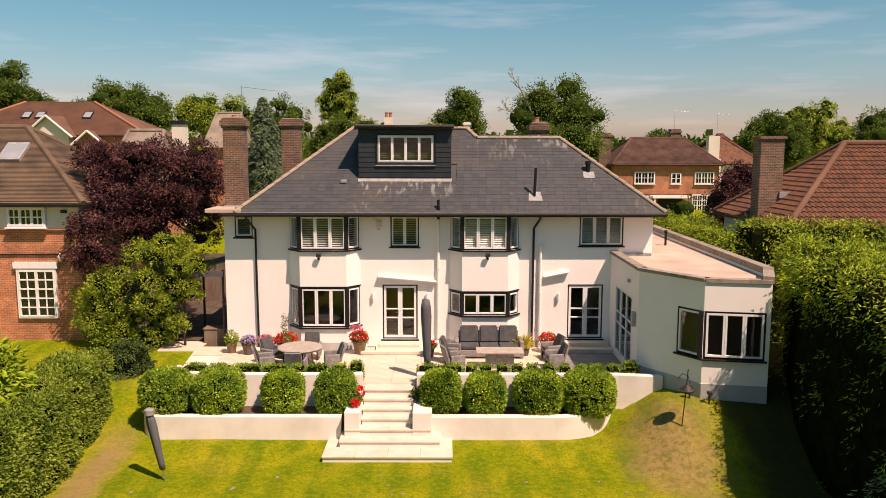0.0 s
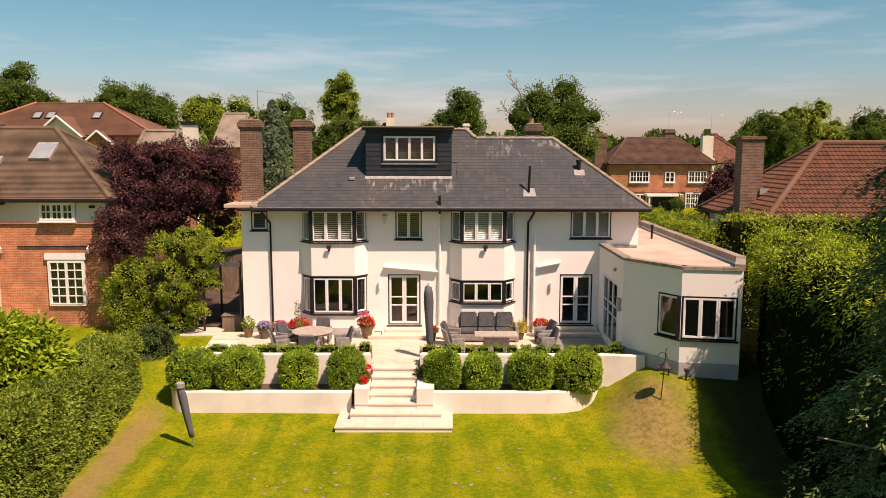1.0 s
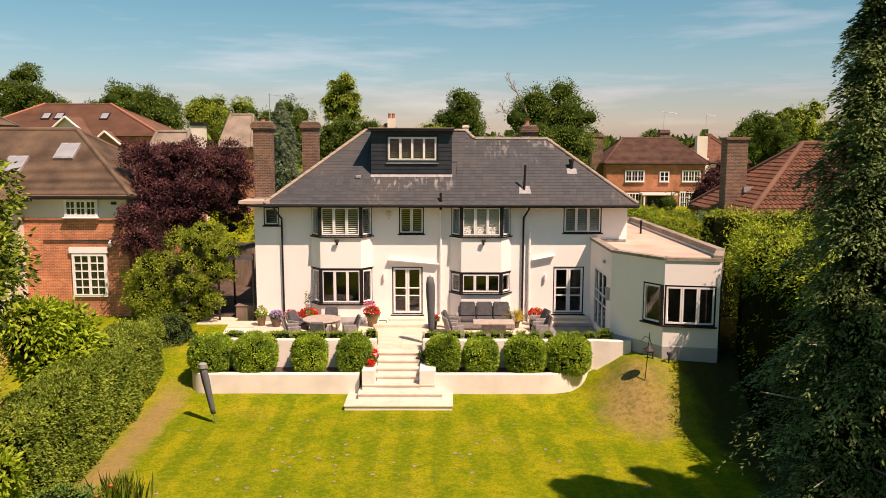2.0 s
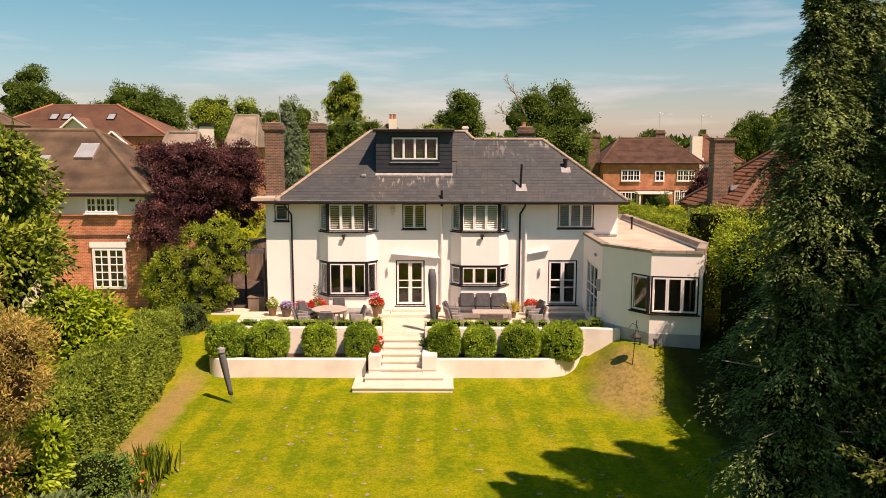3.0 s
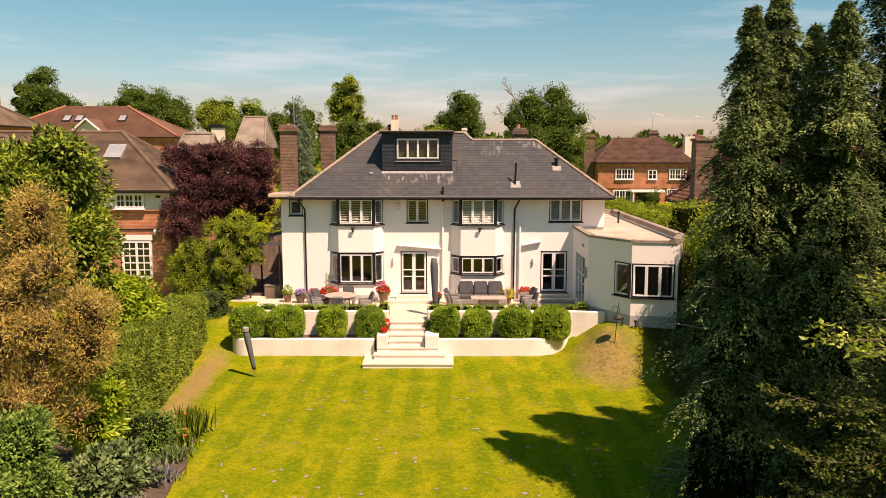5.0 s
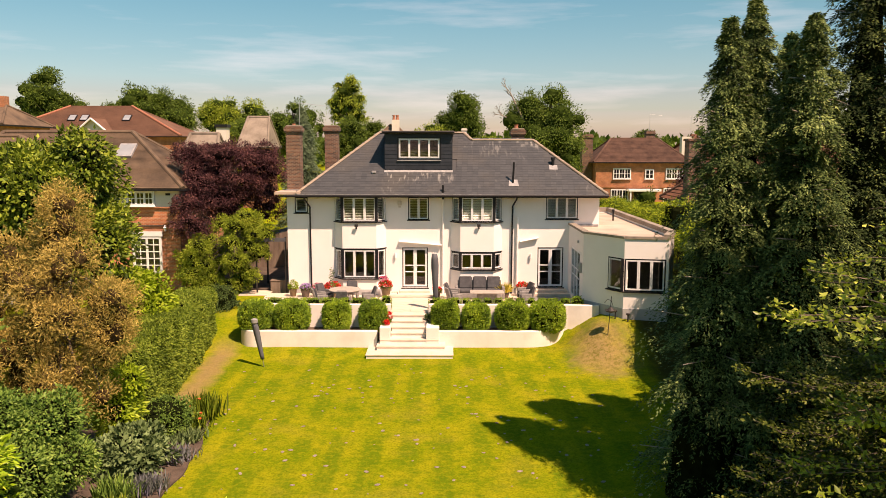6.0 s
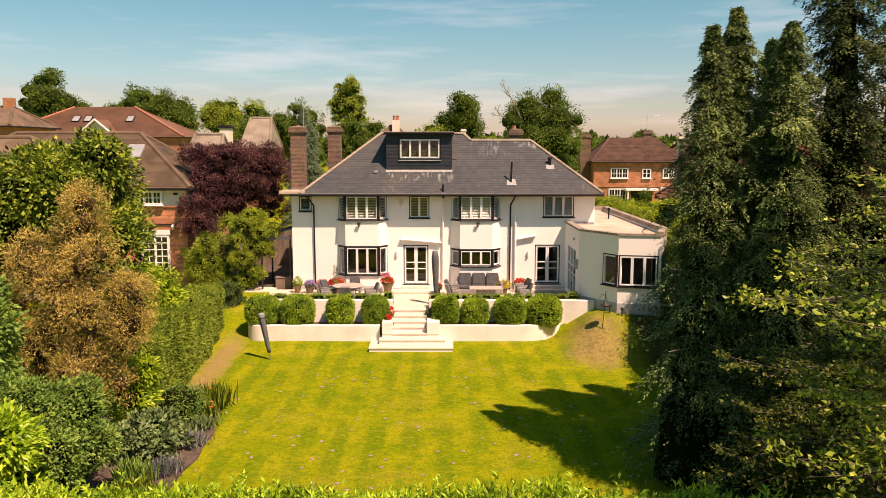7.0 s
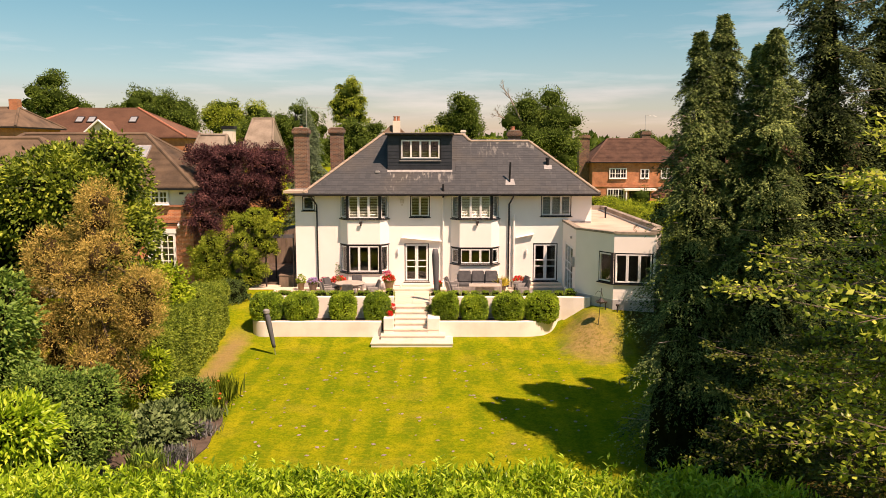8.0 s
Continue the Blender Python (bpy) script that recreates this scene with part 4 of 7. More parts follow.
for j in range(11):
    z = 7.95 + j * 0.2
    z1 = min(z + 0.215, DZ1 - 0.01)
    spans = [(DX0 + 0.005, DX1 - 0.005)] if z1 < 8.62 or z > 9.86 else [(DX0 + 0.005, DX0 + 0.685), (DX0 + 3.065, DX1 - 0.005)]
    for x0, x1 in spans:
        n = max(1, round((x1 - x0) / 0.62))
        for i in range(n):
            w = (x1 - x0) / n
            hs = slab(bmesh.new(), [(x0 + i * w + 0.002, DY - 0.03, z), (x0 + (i + 1) * w - 0.002, DY - 0.03, z), (x0 + (i + 1) * w - 0.002, DY - 0.014, z1), (x0 + i * w + 0.002, DY - 0.014, z1)], 0.011)
            part("hung_slate", hs, SLATE_DARK, dorm)
window(dorm, 2.21, 1.06, pose(DX0 + 0.77, DY - 0.03, 8.74), 4, name="dormer_window", frame_mat=WHITE_PAINT, label="white four-light dormer window with dark blinds", sill=False, rim=0.035, sash=0.045)
part("dormer_sill", boxes((DX0 + 0.68, DX0 + 3.07, DY - 0.09, DY - 0.03, 8.6, 8.64)), LEAD, dorm)
part("dormer_surround", boxes((DX0 + 0.69, DX0 + 0.765, DY - 0.045, DY - 0.003, 8.66, 9.87), (DX0 + 2.985, DX0 + 3.06, DY - 0.045, DY - 0.003, 8.66, 9.87), (DX0 + 0.765, DX0 + 2.985, DY - 0.045, DY - 0.003, 9.805, 9.87)), DARK_FRAME, dorm)
lv = bmesh.new()
for i in range(4):
    for k in range(10):
        zz = 8.82 + k * 0.09
        slab(lv, [(DX0 + 0.85 + i * 0.535, DY + 0.12, zz), (DX0 + 1.3 + i * 0.535, DY + 0.12, zz), (DX0 + 1.3 + i * 0.535, DY + 0.17, zz + 0.03), (DX0 + 0.85 + i * 0.535, DY + 0.17, zz + 0.03)], 0.008)
part("louvre", lv, CUSHION, dorm, "dark blind slats")
part("lead_apron", slab(bmesh.new(), [(DX0 - 0.02, DY - 0.16, roof_z(DY - 0.16) + 0.035), (DX1 + 0.02, DY - 0.16, roof_z(DY - 0.16) + 0.035), (DX1 + 0.02, DY, roof_z(DY) + 0.035), (DX0 - 0.02, DY, roof_z(DY) + 0.035)], 0.02), LEAD, dorm, "pale lead apron under the dormer")

# --- wall fittings: door hoods, lamps, alarm box
for x0, flip in ((-2.35, 1), (4.15, -1)):
    h = bmesh.new()
    a0, a1 = (0.0, 2.3) if flip == 1 else (0.0, 1.0)
    slab(h, [(x0, -0.2, 4.31), (x0 + a1, -0.2, 4.31 - 0.2 * flip), (x0 + a1, -0.004, 4.34 - 0.2 * flip), (x0, -0.004, 4.34)], 0.03)
    part("hood", h, RENDER_WHITE, house, "white slanting hood strip over the garden door")
for x, z in ((-4.58, 5.16), (1.92, 5.18)):
    fl = part("flood_light", boxes((x - 0.09, x + 0.09, -BAY - 0.2, -BAY - 0.11, z - 0.02, z + 0.12), bevel=0.015), METAL_DARK, house, "dark security flood light")
    part("bracket", boxes((x - 0.025, x + 0.025, -BAY - 0.11, -BAY - 0.003, z - 0.05, z + 0.03), (x - 0.04, x + 0.04, -BAY - 0.15, -BAY - 0.02, z - 0.13, z - 0.05)), METAL_DARK, fl)
for x, z in ((-2.55, 3.52), (-0.42, 3.5), (4.75, 3.5)):
    wl_ = part("wall_lamp", lathe(bmesh.new(), [(0.055, 0), (0.06, 0.02), (0.06, 0.26), (0.055, 0.28)], 14, (x, -0.09, z - 0.14)), WHITE_PAINT, house, "white up-and-down wall lamp")
    part("bracket", boxes((x - 0.02, x + 0.02, -0.04, -0.002, z - 0.03, z + 0.03)), WHITE_PAINT, wl_)
al = part("alarm_box", boxes((-2.42, -2.2, -0.07, -0.002, 6.24, 6.48), bevel=0.03), CREAM, house, "cream alarm box")
part("alarm_lamp", boxes((-2.37, -2.25, -0.06, -0.002, 6.12, 6.2), bevel=0.01), CREAM, al)
part("meter_box", boxes((0.62, 0.9, -0.16, -0.002, 1.95, 2.15), bevel=0.01), CREAM, house, "cream outdoor socket box")

# ---------------------------------------------------------------- flat-roofed extension
XO = [(6.80, 0.0), (6.80, -4.45), (8.28, -6.62), (10.22, -6.95), (11.0, -5.0), (11.0, 9.4), (8.41, 9.4)]
XT, XB = 5.22, 1.0
ext = thing("extension", "white flat-roofed garden-room extension with stone coping", "extension")


def xwall(k, holes=()):
    part("wall", wall_panel(bmesh.new(), XO[k], XO[k + 1], XB, XT, 0.25, holes), RENDER_WHITE, ext, "white rendered extension wall")


xwall(0, [(1.0, 3.6, 1.62, 4.2)])
L1, L2 = math.dist(XO[1], XO[2]), math.dist(XO[2], XO[3])
xwall(1, [(L1 - 1.0, L1 - 0.001, 2.80, 4.31)])
xwall(2, [(0.001, L2 - 0.12, 2.80, 4.31)])
xwall(3)
xwall(4)
xwall(5)
window(ext, 2.6, 2.58, place(XO[0], XO[1], 1.0, 1.62), 3, name="glazed_door", label="white glazed sliding doors", frame_mat=WHITE_PAINT, rows=(0.45, 0.62), sill=False)
window(ext, 0.96, 1.51, place(XO[1], XO[2], L1 - 1.0, 2.80), 1, label="black-framed corner window", sill=True, sash=0.06, rim=0.06)
window(ext, L2 - 0.14, 1.51, place(XO[2], XO[3], 0.02, 2.80), 3, label="black-framed corner window", sill=True, sash=0.06, rim=0.06)
# black colour of this post paints the shade in the window corner
part("corner_post", boxes((8.17, 8.42, -6.61, -6.4, 2.80, 4.31), bevel=0.02), DARK_FRAME, ext, "corner post coloured black for the shade of its recess")
part("floor_slab", prism(bmesh.new(), [(7.06, -0.1), (7.06, -4.35), (8.4, -6.33), (10.0, -6.6), (10.74, -4.95), (10.74, 9.1), (8.7, 9.1), (8.7, -0.1)], 1.1, 1.6), WOOD, ext)
part("flat_roof", prism(bmesh.new(), [(6.95, 0.0), (6.95, -4.4), (8.36, -6.46), (10.12, -6.78), (10.86, -4.98), (10.86, 9.25), (8.42, 9.25), (8.42, -0.003)], 4.9, 5.12), FLATROOF, ext, "pale sanded flat roof")
for k in range(6):
    a, b = Vector(XO[k]), Vector(XO[k + 1])
    n = max(1, round((b - a).length / 0.75))
    dd = (b - a).normalized()
    nn = Vector((dd.y, -dd.x))
    for i in range(n):
        s0, s1 = (b - a).length * i / n + 0.006, (b - a).length * (i + 1) / n - 0.006
        q = [a + dd * s0 + nn * 0.05, a + dd * s1 + nn * 0.05, a + dd * s1 - nn * 0.28, a + dd * s0 - nn * 0.28]
        hi = 0.11 if k < 3 else 0.22
        part("coping_stone", prism(bmesh.new(), [tuple(v) for v in q], XT + 0.002, XT + hi), COPING, ext)
for k in (1, 2):
    a, b = Vector(XO[k]), Vector(XO[k + 1])
    dd = (b - a).normalized()
    nn = Vector((dd.y, -dd.x))
    q = [a + nn * 0.02, b + nn * 0.02, b - nn * 0.01, a - nn * 0.01]
    part("plinth", prism(bmesh.new(), [tuple(v) for v in q], 1.1, 2.0), PLINTH, ext, "grey painted plinth")
# walls added behind the corner windows, dark to give an unlit room
part("dim_room_wall", boxes((7.1, 10.7, -4.3, -4.2, 1.61, 4.89)), INSIDE, ext)
part("dim_room_wall", wall_panel(bmesh.new(), (9.95, -6.4), (10.7, -4.4), 1.61, 4.89, 0.05), INSIDE, ext)
part("upstand", boxes((7.25, 8.36, -0.1, -0.003, 5.14, 5.24)), LEAD, ext)
v = bmesh.new()
rod(v, (9.9, 3.4, 5.1), (9.9, 3.4, 5.75), 0.05, 0.05)
rod(v, (9.9, 3.4, 5.65), (9.9, 3.4, 5.78), 0.075, 0.075)
part("vent_pipe", v, BLACK_PVC, ext, "black vent pipe on the flat roof")
part("security_box", boxes((6.66, 6.79, -4.2, -3.98, 3.25, 3.75), bevel=0.02), PLINTH, ext, "grey wall box beside the sliding doors")
part("wall_light", boxes((6.7, 6.79, -3.3, -3.1, 4.62, 4.74), bevel=0.02), PLINTH, ext)


# ---------------------------------------------------------------- terrace, walls and steps
TZ, WY, UY, LTOP, UTOP = 1.45, -6.55, -5.2, 0.93, 1.90
STX0, STX1 = -2.38, -0.74
terrace = thing("terrace", "pale stone garden terrace", "terrace", kind="structure")
part("terrace_base", prism(bmesh.new(), [(-9.1, -4.2), (-8.2, UY + 0.2), (6.9, UY + 0.2), (6.9, -0.02), (-9.6, -0.02)], 0.5, TZ - 0.05), CREAM, terrace)
slab_me = {}


def paving(x0, x1, y0, y1, material, step=0.9, name="paving_slab", z=TZ):
    nx, ny = max(1, round((x1 - x0) / step)), max(1, round((y1 - y0) / (step * 0.7)))
    w, h = (x1 - x0) / nx, (y1 - y0) / ny
    key = (round(w, 3), round(h, 3), material.name)
    if key not in slab_me:
        slab_me[key] = as_mesh(name, boxes((0.004, w - 0.004, 0.004, h - 0.004, -0.048, 0)))
        slab_me[key].materials.append(material)
    for j in range(ny):
        for i in range(nx):
            part(name, slab_me[key], material, terrace, at=pose(x0 + i * w, y0 + j * h, z + 0.0015 * ((i * 7 + j * 3) % 3)))


def low_wall(name, pts, z0, z1, thick, label, cap=0.015):
    """A rendered garden wall along a plan line, with softly rounded top edges."""
    n = len(pts)
    bm_ = bmesh.new()
    side = []
    for i, p in enumerate(pts):
        a, b = Vector(pts[max(i - 1, 0)]), Vector(pts[min(i + 1, n - 1)])
        d_ = (b - a).normalized()
        nr = Vector((d_.y, -d_.x))
        top = z1(i) if callable(z1) else z1
        o, q = Vector(p) + nr * thick / 2, Vector(p) - nr * thick / 2
        side.append([bm_.verts.new(v_) for v_ in ((*o, z0), (*o, top - 0.03), (*(o - nr * 0.03), top), (*(q + nr * 0.03), top), (*q, top - 0.03), (*q, z0))])
    for s, t in zip(side, side[1:]):
        for k in range(5):
            bm_.faces.new((s[k], t[k], t[k + 1], s[k + 1]))
    bm_.faces.new(side[0])
    bm_.faces.new(side[-1][::-1])
    ob = part(name, bm_, WALL_WHITE, None)
    return tagged(ob, label, "garden wall", kind="structure")


def arc(cx, cy, r, a0, a1, n=28):
    return [(cx + r * math.cos(radians(a0 + (a1 - a0) * i / n)), cy + r * math.sin(radians(a0 + (a1 - a0) * i / n))) for i in range(n + 1)]


left_line = [(-9.32, -5.3)] + arc(-8.62, WY + 0.7, 0.7, 180, 270) + [(-8.0 + i * 0.5, WY) for i in range(0, 11)]
low_wall("garden_wall_1", left_line, -0.3, LTOP, 0.26, "low white rendered planter wall with a rounded end")
right_line = [(-0.14 + i * 0.5, WY) for i in range(0, 8)] + arc(3.75, WY + 2.1, 2.1, 272, 345)
low_wall("garden_wall_2", right_line, -0.3, LTOP, 0.26, "low white rendered planter wall curving into the bank")
low_wall("garden_wall_3", [(-8.9, UY + 0.9), (-8.3, UY + 0.2), (-7.6, UY)] + [(-7 + i * 0.6, UY) for i in range(0, 8)] + [(-2.46, UY)], 0.4, UTOP, 0.24, "upper white rendered terrace wall")
low_wall("garden_wall_4", [(-0.66, UY)] + [(i * 0.6, UY) for i in range(0, 11)] + [(6.6, UY - 0.1), (7.42, UY - 0.2)], 0.4, UTOP, 0.24, "upper white rendered terrace wall")

bed_left = [(-9.2, -5.3)] + arc(-8.62, WY + 0.7, 0.58, 180, 270) + [(-2.84, WY + 0.12), (-2.84, UY - 0.13), (-7.6, UY - 0.13), (-8.3, UY + 0.05), (-8.9, UY + 0.3)]
bed_right = [(-0.14, WY + 0.12)] + arc(3.75, WY + 2.1, 1.98, 272, 345) + [(5.5, UY - 0.13), (-0.14, UY - 0.13)]
for name, outline in (("planting_bed_1", bed_left), ("planting_bed_2", bed_right)):
    tagged(part(name, prism(bmesh.new(), outline, 0.0, LTOP - 0.13), SOIL), "dark bare soil in the raised bed", "soil", kind="structure")

steps = thing("garden_steps", "pale stone garden steps between white piers", "steps", kind="structure")
RISE = TZ / 7
rows_ = [(-3.40, 0.50, -8.14, -6.3), (-2.98, 0.14, -7.45, -6.0), (-2.84, -0.16, -7.02, -5.6), (STX0, STX1, -6.62, -5.2), (STX0, STX1, -6.28, -4.9), (STX0, STX1, -5.92, -4.9), (STX0, STX1, -5.56, -4.895)]
for i, (x0, x1, y0, y1) in enumerate(rows_):
    z = RISE * (i + 1)
    rb = part("riser", boxes((x0 + 0.03, x1 - 0.03, y0 + 0.035, y1, z - RISE - (0.2 if i == 0 else -0.001), z - 0.056)), WALL_WHITE, steps)
    n = max(1, round((x1 - x0) / 1.1))
    for k in range(n):
        w = (x1 - x0) / n
        part("tread", boxes((x0 + k * w + 0.002, x0 + (k + 1) * w - 0.002, y0, y1 - 0.01, z - 0.055, z), bevel=0.008), STEP_STONE, steps)
for x0, x1 in ((-2.86, STX0), (STX1, -0.14)):
    part("pier", boxes((x0, x1, -7.0, -5.33, -0.1, 1.16), bevel=0.02), WALL_WHITE, steps, "white rendered stair pier")
    part("pier_wall", boxes((x0 + 0.12, x1 - 0.12, -5.329, -4.9, 0.3, UTOP - 0.01), bevel=0.015), WALL_WHITE, steps)

for x0, x1, z0, z1, y0 in ((-2.95, -0.15, TZ, 1.58, -1.25), (-2.3, -0.68, 1.582, 1.70, -0.62), (4.7, 7.05 - 0.27, TZ, 1.60, -0.95), (5.0, 6.7, 1.602, 1.74, -0.5)):
    part("door_step", boxes((x0, x1, y0, -0.03, z0, z1), bevel=0.012), STEP_STONE, steps, "pale stone door step")
br_ = part("boot_scraper", boxes((-2.72, -2.40, -1.0, -0.97, 1.68, 1.71), (-2.41, -2.38, -1.0, -0.97, 1.585, 1.71)), METAL_DARK, steps, "iron boot scraper")

# ---------------------------------------------------------------- clipped bushes
def ball_bush(x, y, r, h, seed, yellow=False):
    ob = thing("clipped_bush", "dense clipped green bush with small glossy leaves and yellow tips" if yellow else "dense clipped round green bush with small glossy leaves", "bush", group="clipped bushes along the raised bed")
    z0 = LTOP - 0.14
    lobes = [(x, y, z0 + h * 0.5, r, r * 0.88, h * 0.5)]
    crown(ob, lobes, 1000, 14, 0.11, 0.066, L_BOX_Y if yellow else L_BOX, CORE, seed, ratio=0.62, droop=0.0, wild=1.0, flat=0.6, shrink=0.92, low=-0.95, name="foliage", square=3.1)
    st = bmesh.new()
    rod(st, (x, y, z0 - 0.02), (x, y, z0 + h * 0.3), 0.05, 0.03)
    part("stem", st, BARK, ob)


L_BOX_Y = leaf_mat("yellow_tipped_leaf", (0.036, 0.0784, 0.008), (0.128, 0.2184, 0.018), (0.4, 0.4928, 0.03), 0.4, 0.25, gloss=0.25)
for i, (x, r, h, yel) in enumerate(((-8.72, 0.75, 1.38, True), (-7.02, 0.76, 1.4, True), (-4.95, 0.61, 1.34, False), (-3.24, 0.60, 1.36, True), (0.14, 0.60, 1.36, False), (1.58, 0.60, 1.28, True), (3.28, 0.74, 1.34, False), (4.92, 0.78, 1.4, False))):
    ball_bush(x, -5.92, r, h, 40 + i, yel)


def box_block(x0, x1, y, h, seed, z=TZ, depth=0.19):
    ob = thing("low_box_hedge", "low clipped box hedge on the terrace edge", "hedge", group="low box hedge blocks")
    rng = np.random.default_rng(seed)
    n = int(90 * (x1 - x0) / 0.4)
    p = np.stack([rng.uniform(x0, x1, n), rng.uniform(y - depth, y + depth, n), rng.uniform(z + 0.1, z + h, n)], 1)
    c = np.array([(x0 + x1) / 2, y, z + h * 0.4])
    half = np.array([(x1 - x0) / 2, depth, h * 0.6])
    k = np.argmax(np.abs((p - c) / half), axis=1)
    s = np.sign((p - c)[np.arange(n), k])
    p[np.arange(n), k] = (c + np.outer(np.ones(n), half) * s[:, None])[np.arange(n), k]
    o = np.zeros((n, 3))
    o[np.arange(n), k] = s
    me = leaf_mesh("foliage", *pads_to_leaves(rng, p, o, 11, 0.06, 0.05, 0.6, 0, 0.9, 1.0, 0.4))
    part("foliage", me, L_BOX_Y, ob)
    part("shade_core", boxes((x0 + 0.03, x1 - 0.03, y - depth + 0.03, y + depth - 0.03, z - 0.05, z + h - 0.05), bevel=0.03), CORE, ob)


for i, (x0, x1) in enumerate(((-8.5, -7.7), (-7.6, -6.9), (-6.85, -5.9), (-5.8, -4.95), (-4.85, -4.45), (-4.35, -3.65), (-3.5, -3.0), (-2.95 + 0.03, -2.5), (-0.62, 0.15), (0.2, 0.85), (0.95, 1.3), (1.42, 1.85), (2.0, 2.4), (2.5, 2.9), (3.02, 3.4), (3.55, 3.95), (4.1, 4.5), (4.65, 5.05), (5.15, 5.6), (5.7, 6.15), (6.25, 6.75))):
    box_block(x0, x1, UY + 0.36, 0.62 if i not in (7, 20) else 0.72, 200 + i)


# ---------------------------------------------------------------- terrace furniture
def rattan_chair(x, y, turn):
    ob = thing("garden_chair", "grey rattan garden armchair with charcoal cushions", "chair", (x, y, TZ + 0.004), "chairs round the garden table", turn=turn)
    part("seat", boxes((-0.28, 0.28, -0.28, 0.26, 0.3, 0.4), bevel=0.03), RATTAN, ob)
    bk = bmesh.new()
    slab(bk, [(-0.3, 0.24, 0.32), (0.3, 0.24, 0.32), (0.28, 0.42, 0.92), (-0.28, 0.42, 0.92)], 0.06)
    part("backrest", bk, RATTAN, ob)
    ar = bmesh.new()
    slab(ar, [(-0.29, 0.16, 0.47), (0.29, 0.16, 0.47), (0.26, 0.35, 0.95), (-0.26, 0.35, 0.95)], 0.1)
    bmesh.ops.bevel(ar, geom=ar.edges[:], offset=0.03, segments=2, affect="EDGES")
    part("back_cushion", ar, CUSHION, ob)
    part("seat_cushion", boxes((-0.25, 0.25, -0.27, 0.2, 0.405, 0.49), bevel=0.03), CUSHION, ob)
    for s in (-1, 1):
        part("arm", boxes((s * 0.33 - 0.045, s * 0.33 + 0.045, -0.28, 0.26, 0.1, 0.62), bevel=0.035), RATTAN, ob)
        for yy in (-0.24, 0.24):
            part("leg", boxes((s * 0.27 - 0.02, s * 0.27 + 0.02, yy - 0.02, yy + 0.02, 0, 0.3)), METAL_DARK, ob)
    return ob


tx, ty = -4.95, -2.9
table = thing("garden_table", "round garden table with a weathered stone-coloured top", "table", (tx, ty, TZ + 0.004))
part("tabletop", lathe(bmesh.new(), [(0.75, 0.70), (0.80, 0.715), (0.80, 0.735), (0.78, 0.75)], 40), TABLE_TOP, table)
part("rim", lathe(bmesh.new(), [(0.7, 0.64), (0.74, 0.66), (0.74, 0.698)], 32), RATTAN, table)
for a in range(4):
    c, s = math.cos(a * math.pi / 2 + 0.6), math.sin(a * math.pi / 2 + 0.6)
    part("leg", rod(bmesh.new(), (0.5 * c, 0.5 * s, 0.0), (0.42 * c, 0.42 * s, 0.66), 0.035), RATTAN, table)
for x, y, t in ((-6.0, -2.5, 60), (-6.05, -3.55, 110), (-4.9, -4.0, 178), (-3.75, -3.2, -78), (-4.75, -1.8, 0)):
    rattan_chair(x, y, t)

sofa = thing("garden_sofa", "three-seat rattan garden sofa with buttoned charcoal cushions", "sofa", (1.95, -1.35, TZ + 0.004))
part("base", boxes((-1.15, 1.15, -0.45, 0.4, 0.06, 0.34), bevel=0.03), RATTAN, sofa)
part("back", boxes((-1.15, 1.15, 0.36, 0.46, 0.06, 0.9), bevel=0.03), RATTAN, sofa)
for s in (-1, 1):
    part("arm", boxes((s * 1.22 - 0.08, s * 1.22 + 0.08, -0.45, 0.44, 0.02, 0.66), bevel=0.035), RATTAN, sofa)
for i in (-1, 0, 1):
    part("seat_cushion", boxes((i * 0.74 - 0.355, i * 0.74 + 0.355, -0.46, 0.2, 0.345, 0.5), bevel=0.045), CUSHION, sofa)
    bk = bmesh.new()
    slab(bk, [(i * 0.74 - 0.35, 0.1, 0.5), (i * 0.74 + 0.35, 0.1, 0.5), (i * 0.74 + 0.35, 0.3, 1.12), (i * 0.74 - 0.35, 0.3, 1.12)], 0.13)
    bmesh.ops.bevel(bk, geom=bk.edges[:], offset=0.045, segments=2, affect="EDGES")
    bc = part("back_cushion", bk, CUSHION, sofa)
    for bx in (-0.17, 0, 0.17):
        for bz in (0.68, 0.92):
            part("button", boxes((i * 0.74 + bx - 0.02, i * 0.74 + bx + 0.02, 0.125 + (bz - 0.5) * 0.32, 0.16 + (bz - 0.5) * 0.32, bz - 0.02, bz + 0.02), bevel=0.006), DARK_FRAME, bc)

coffee = thing("coffee_table", "low rattan coffee table with a pale slatted top", "table", (2.25, -2.9, TZ + 0.004))
part("tabletop", boxes((-0.85, 0.85, -0.42, 0.42, 0.58, 0.64), bevel=0.012), TABLE_TOP, coffee)
part("pedestal", boxes((-0.5, 0.5, -0.22, 0.22, 0.0, 0.578), bevel=0.02), RATTAN, coffee)
for x, y, t in ((0.55, -2.2, 80), (0.62, -3.3, 110), (4.25, -1.9, -75), (4.2, -3.1, -85)):
    rattan_chair(x, y, t)
st_ = thing("side_table", "small white side table", "table", (0.05, -1.3, TZ + 0.004))
part("tabletop", boxes((-0.25, 0.25, -0.2, 0.2, 0.5, 0.53), bevel=0.008), WHITE_PAINT, st_)
for sx in (-0.2, 0.2):
    part("leg", boxes((sx - 0.02, sx + 0.02, -0.16, 0.16, 0, 0.5)), WHITE_PAINT, st_)


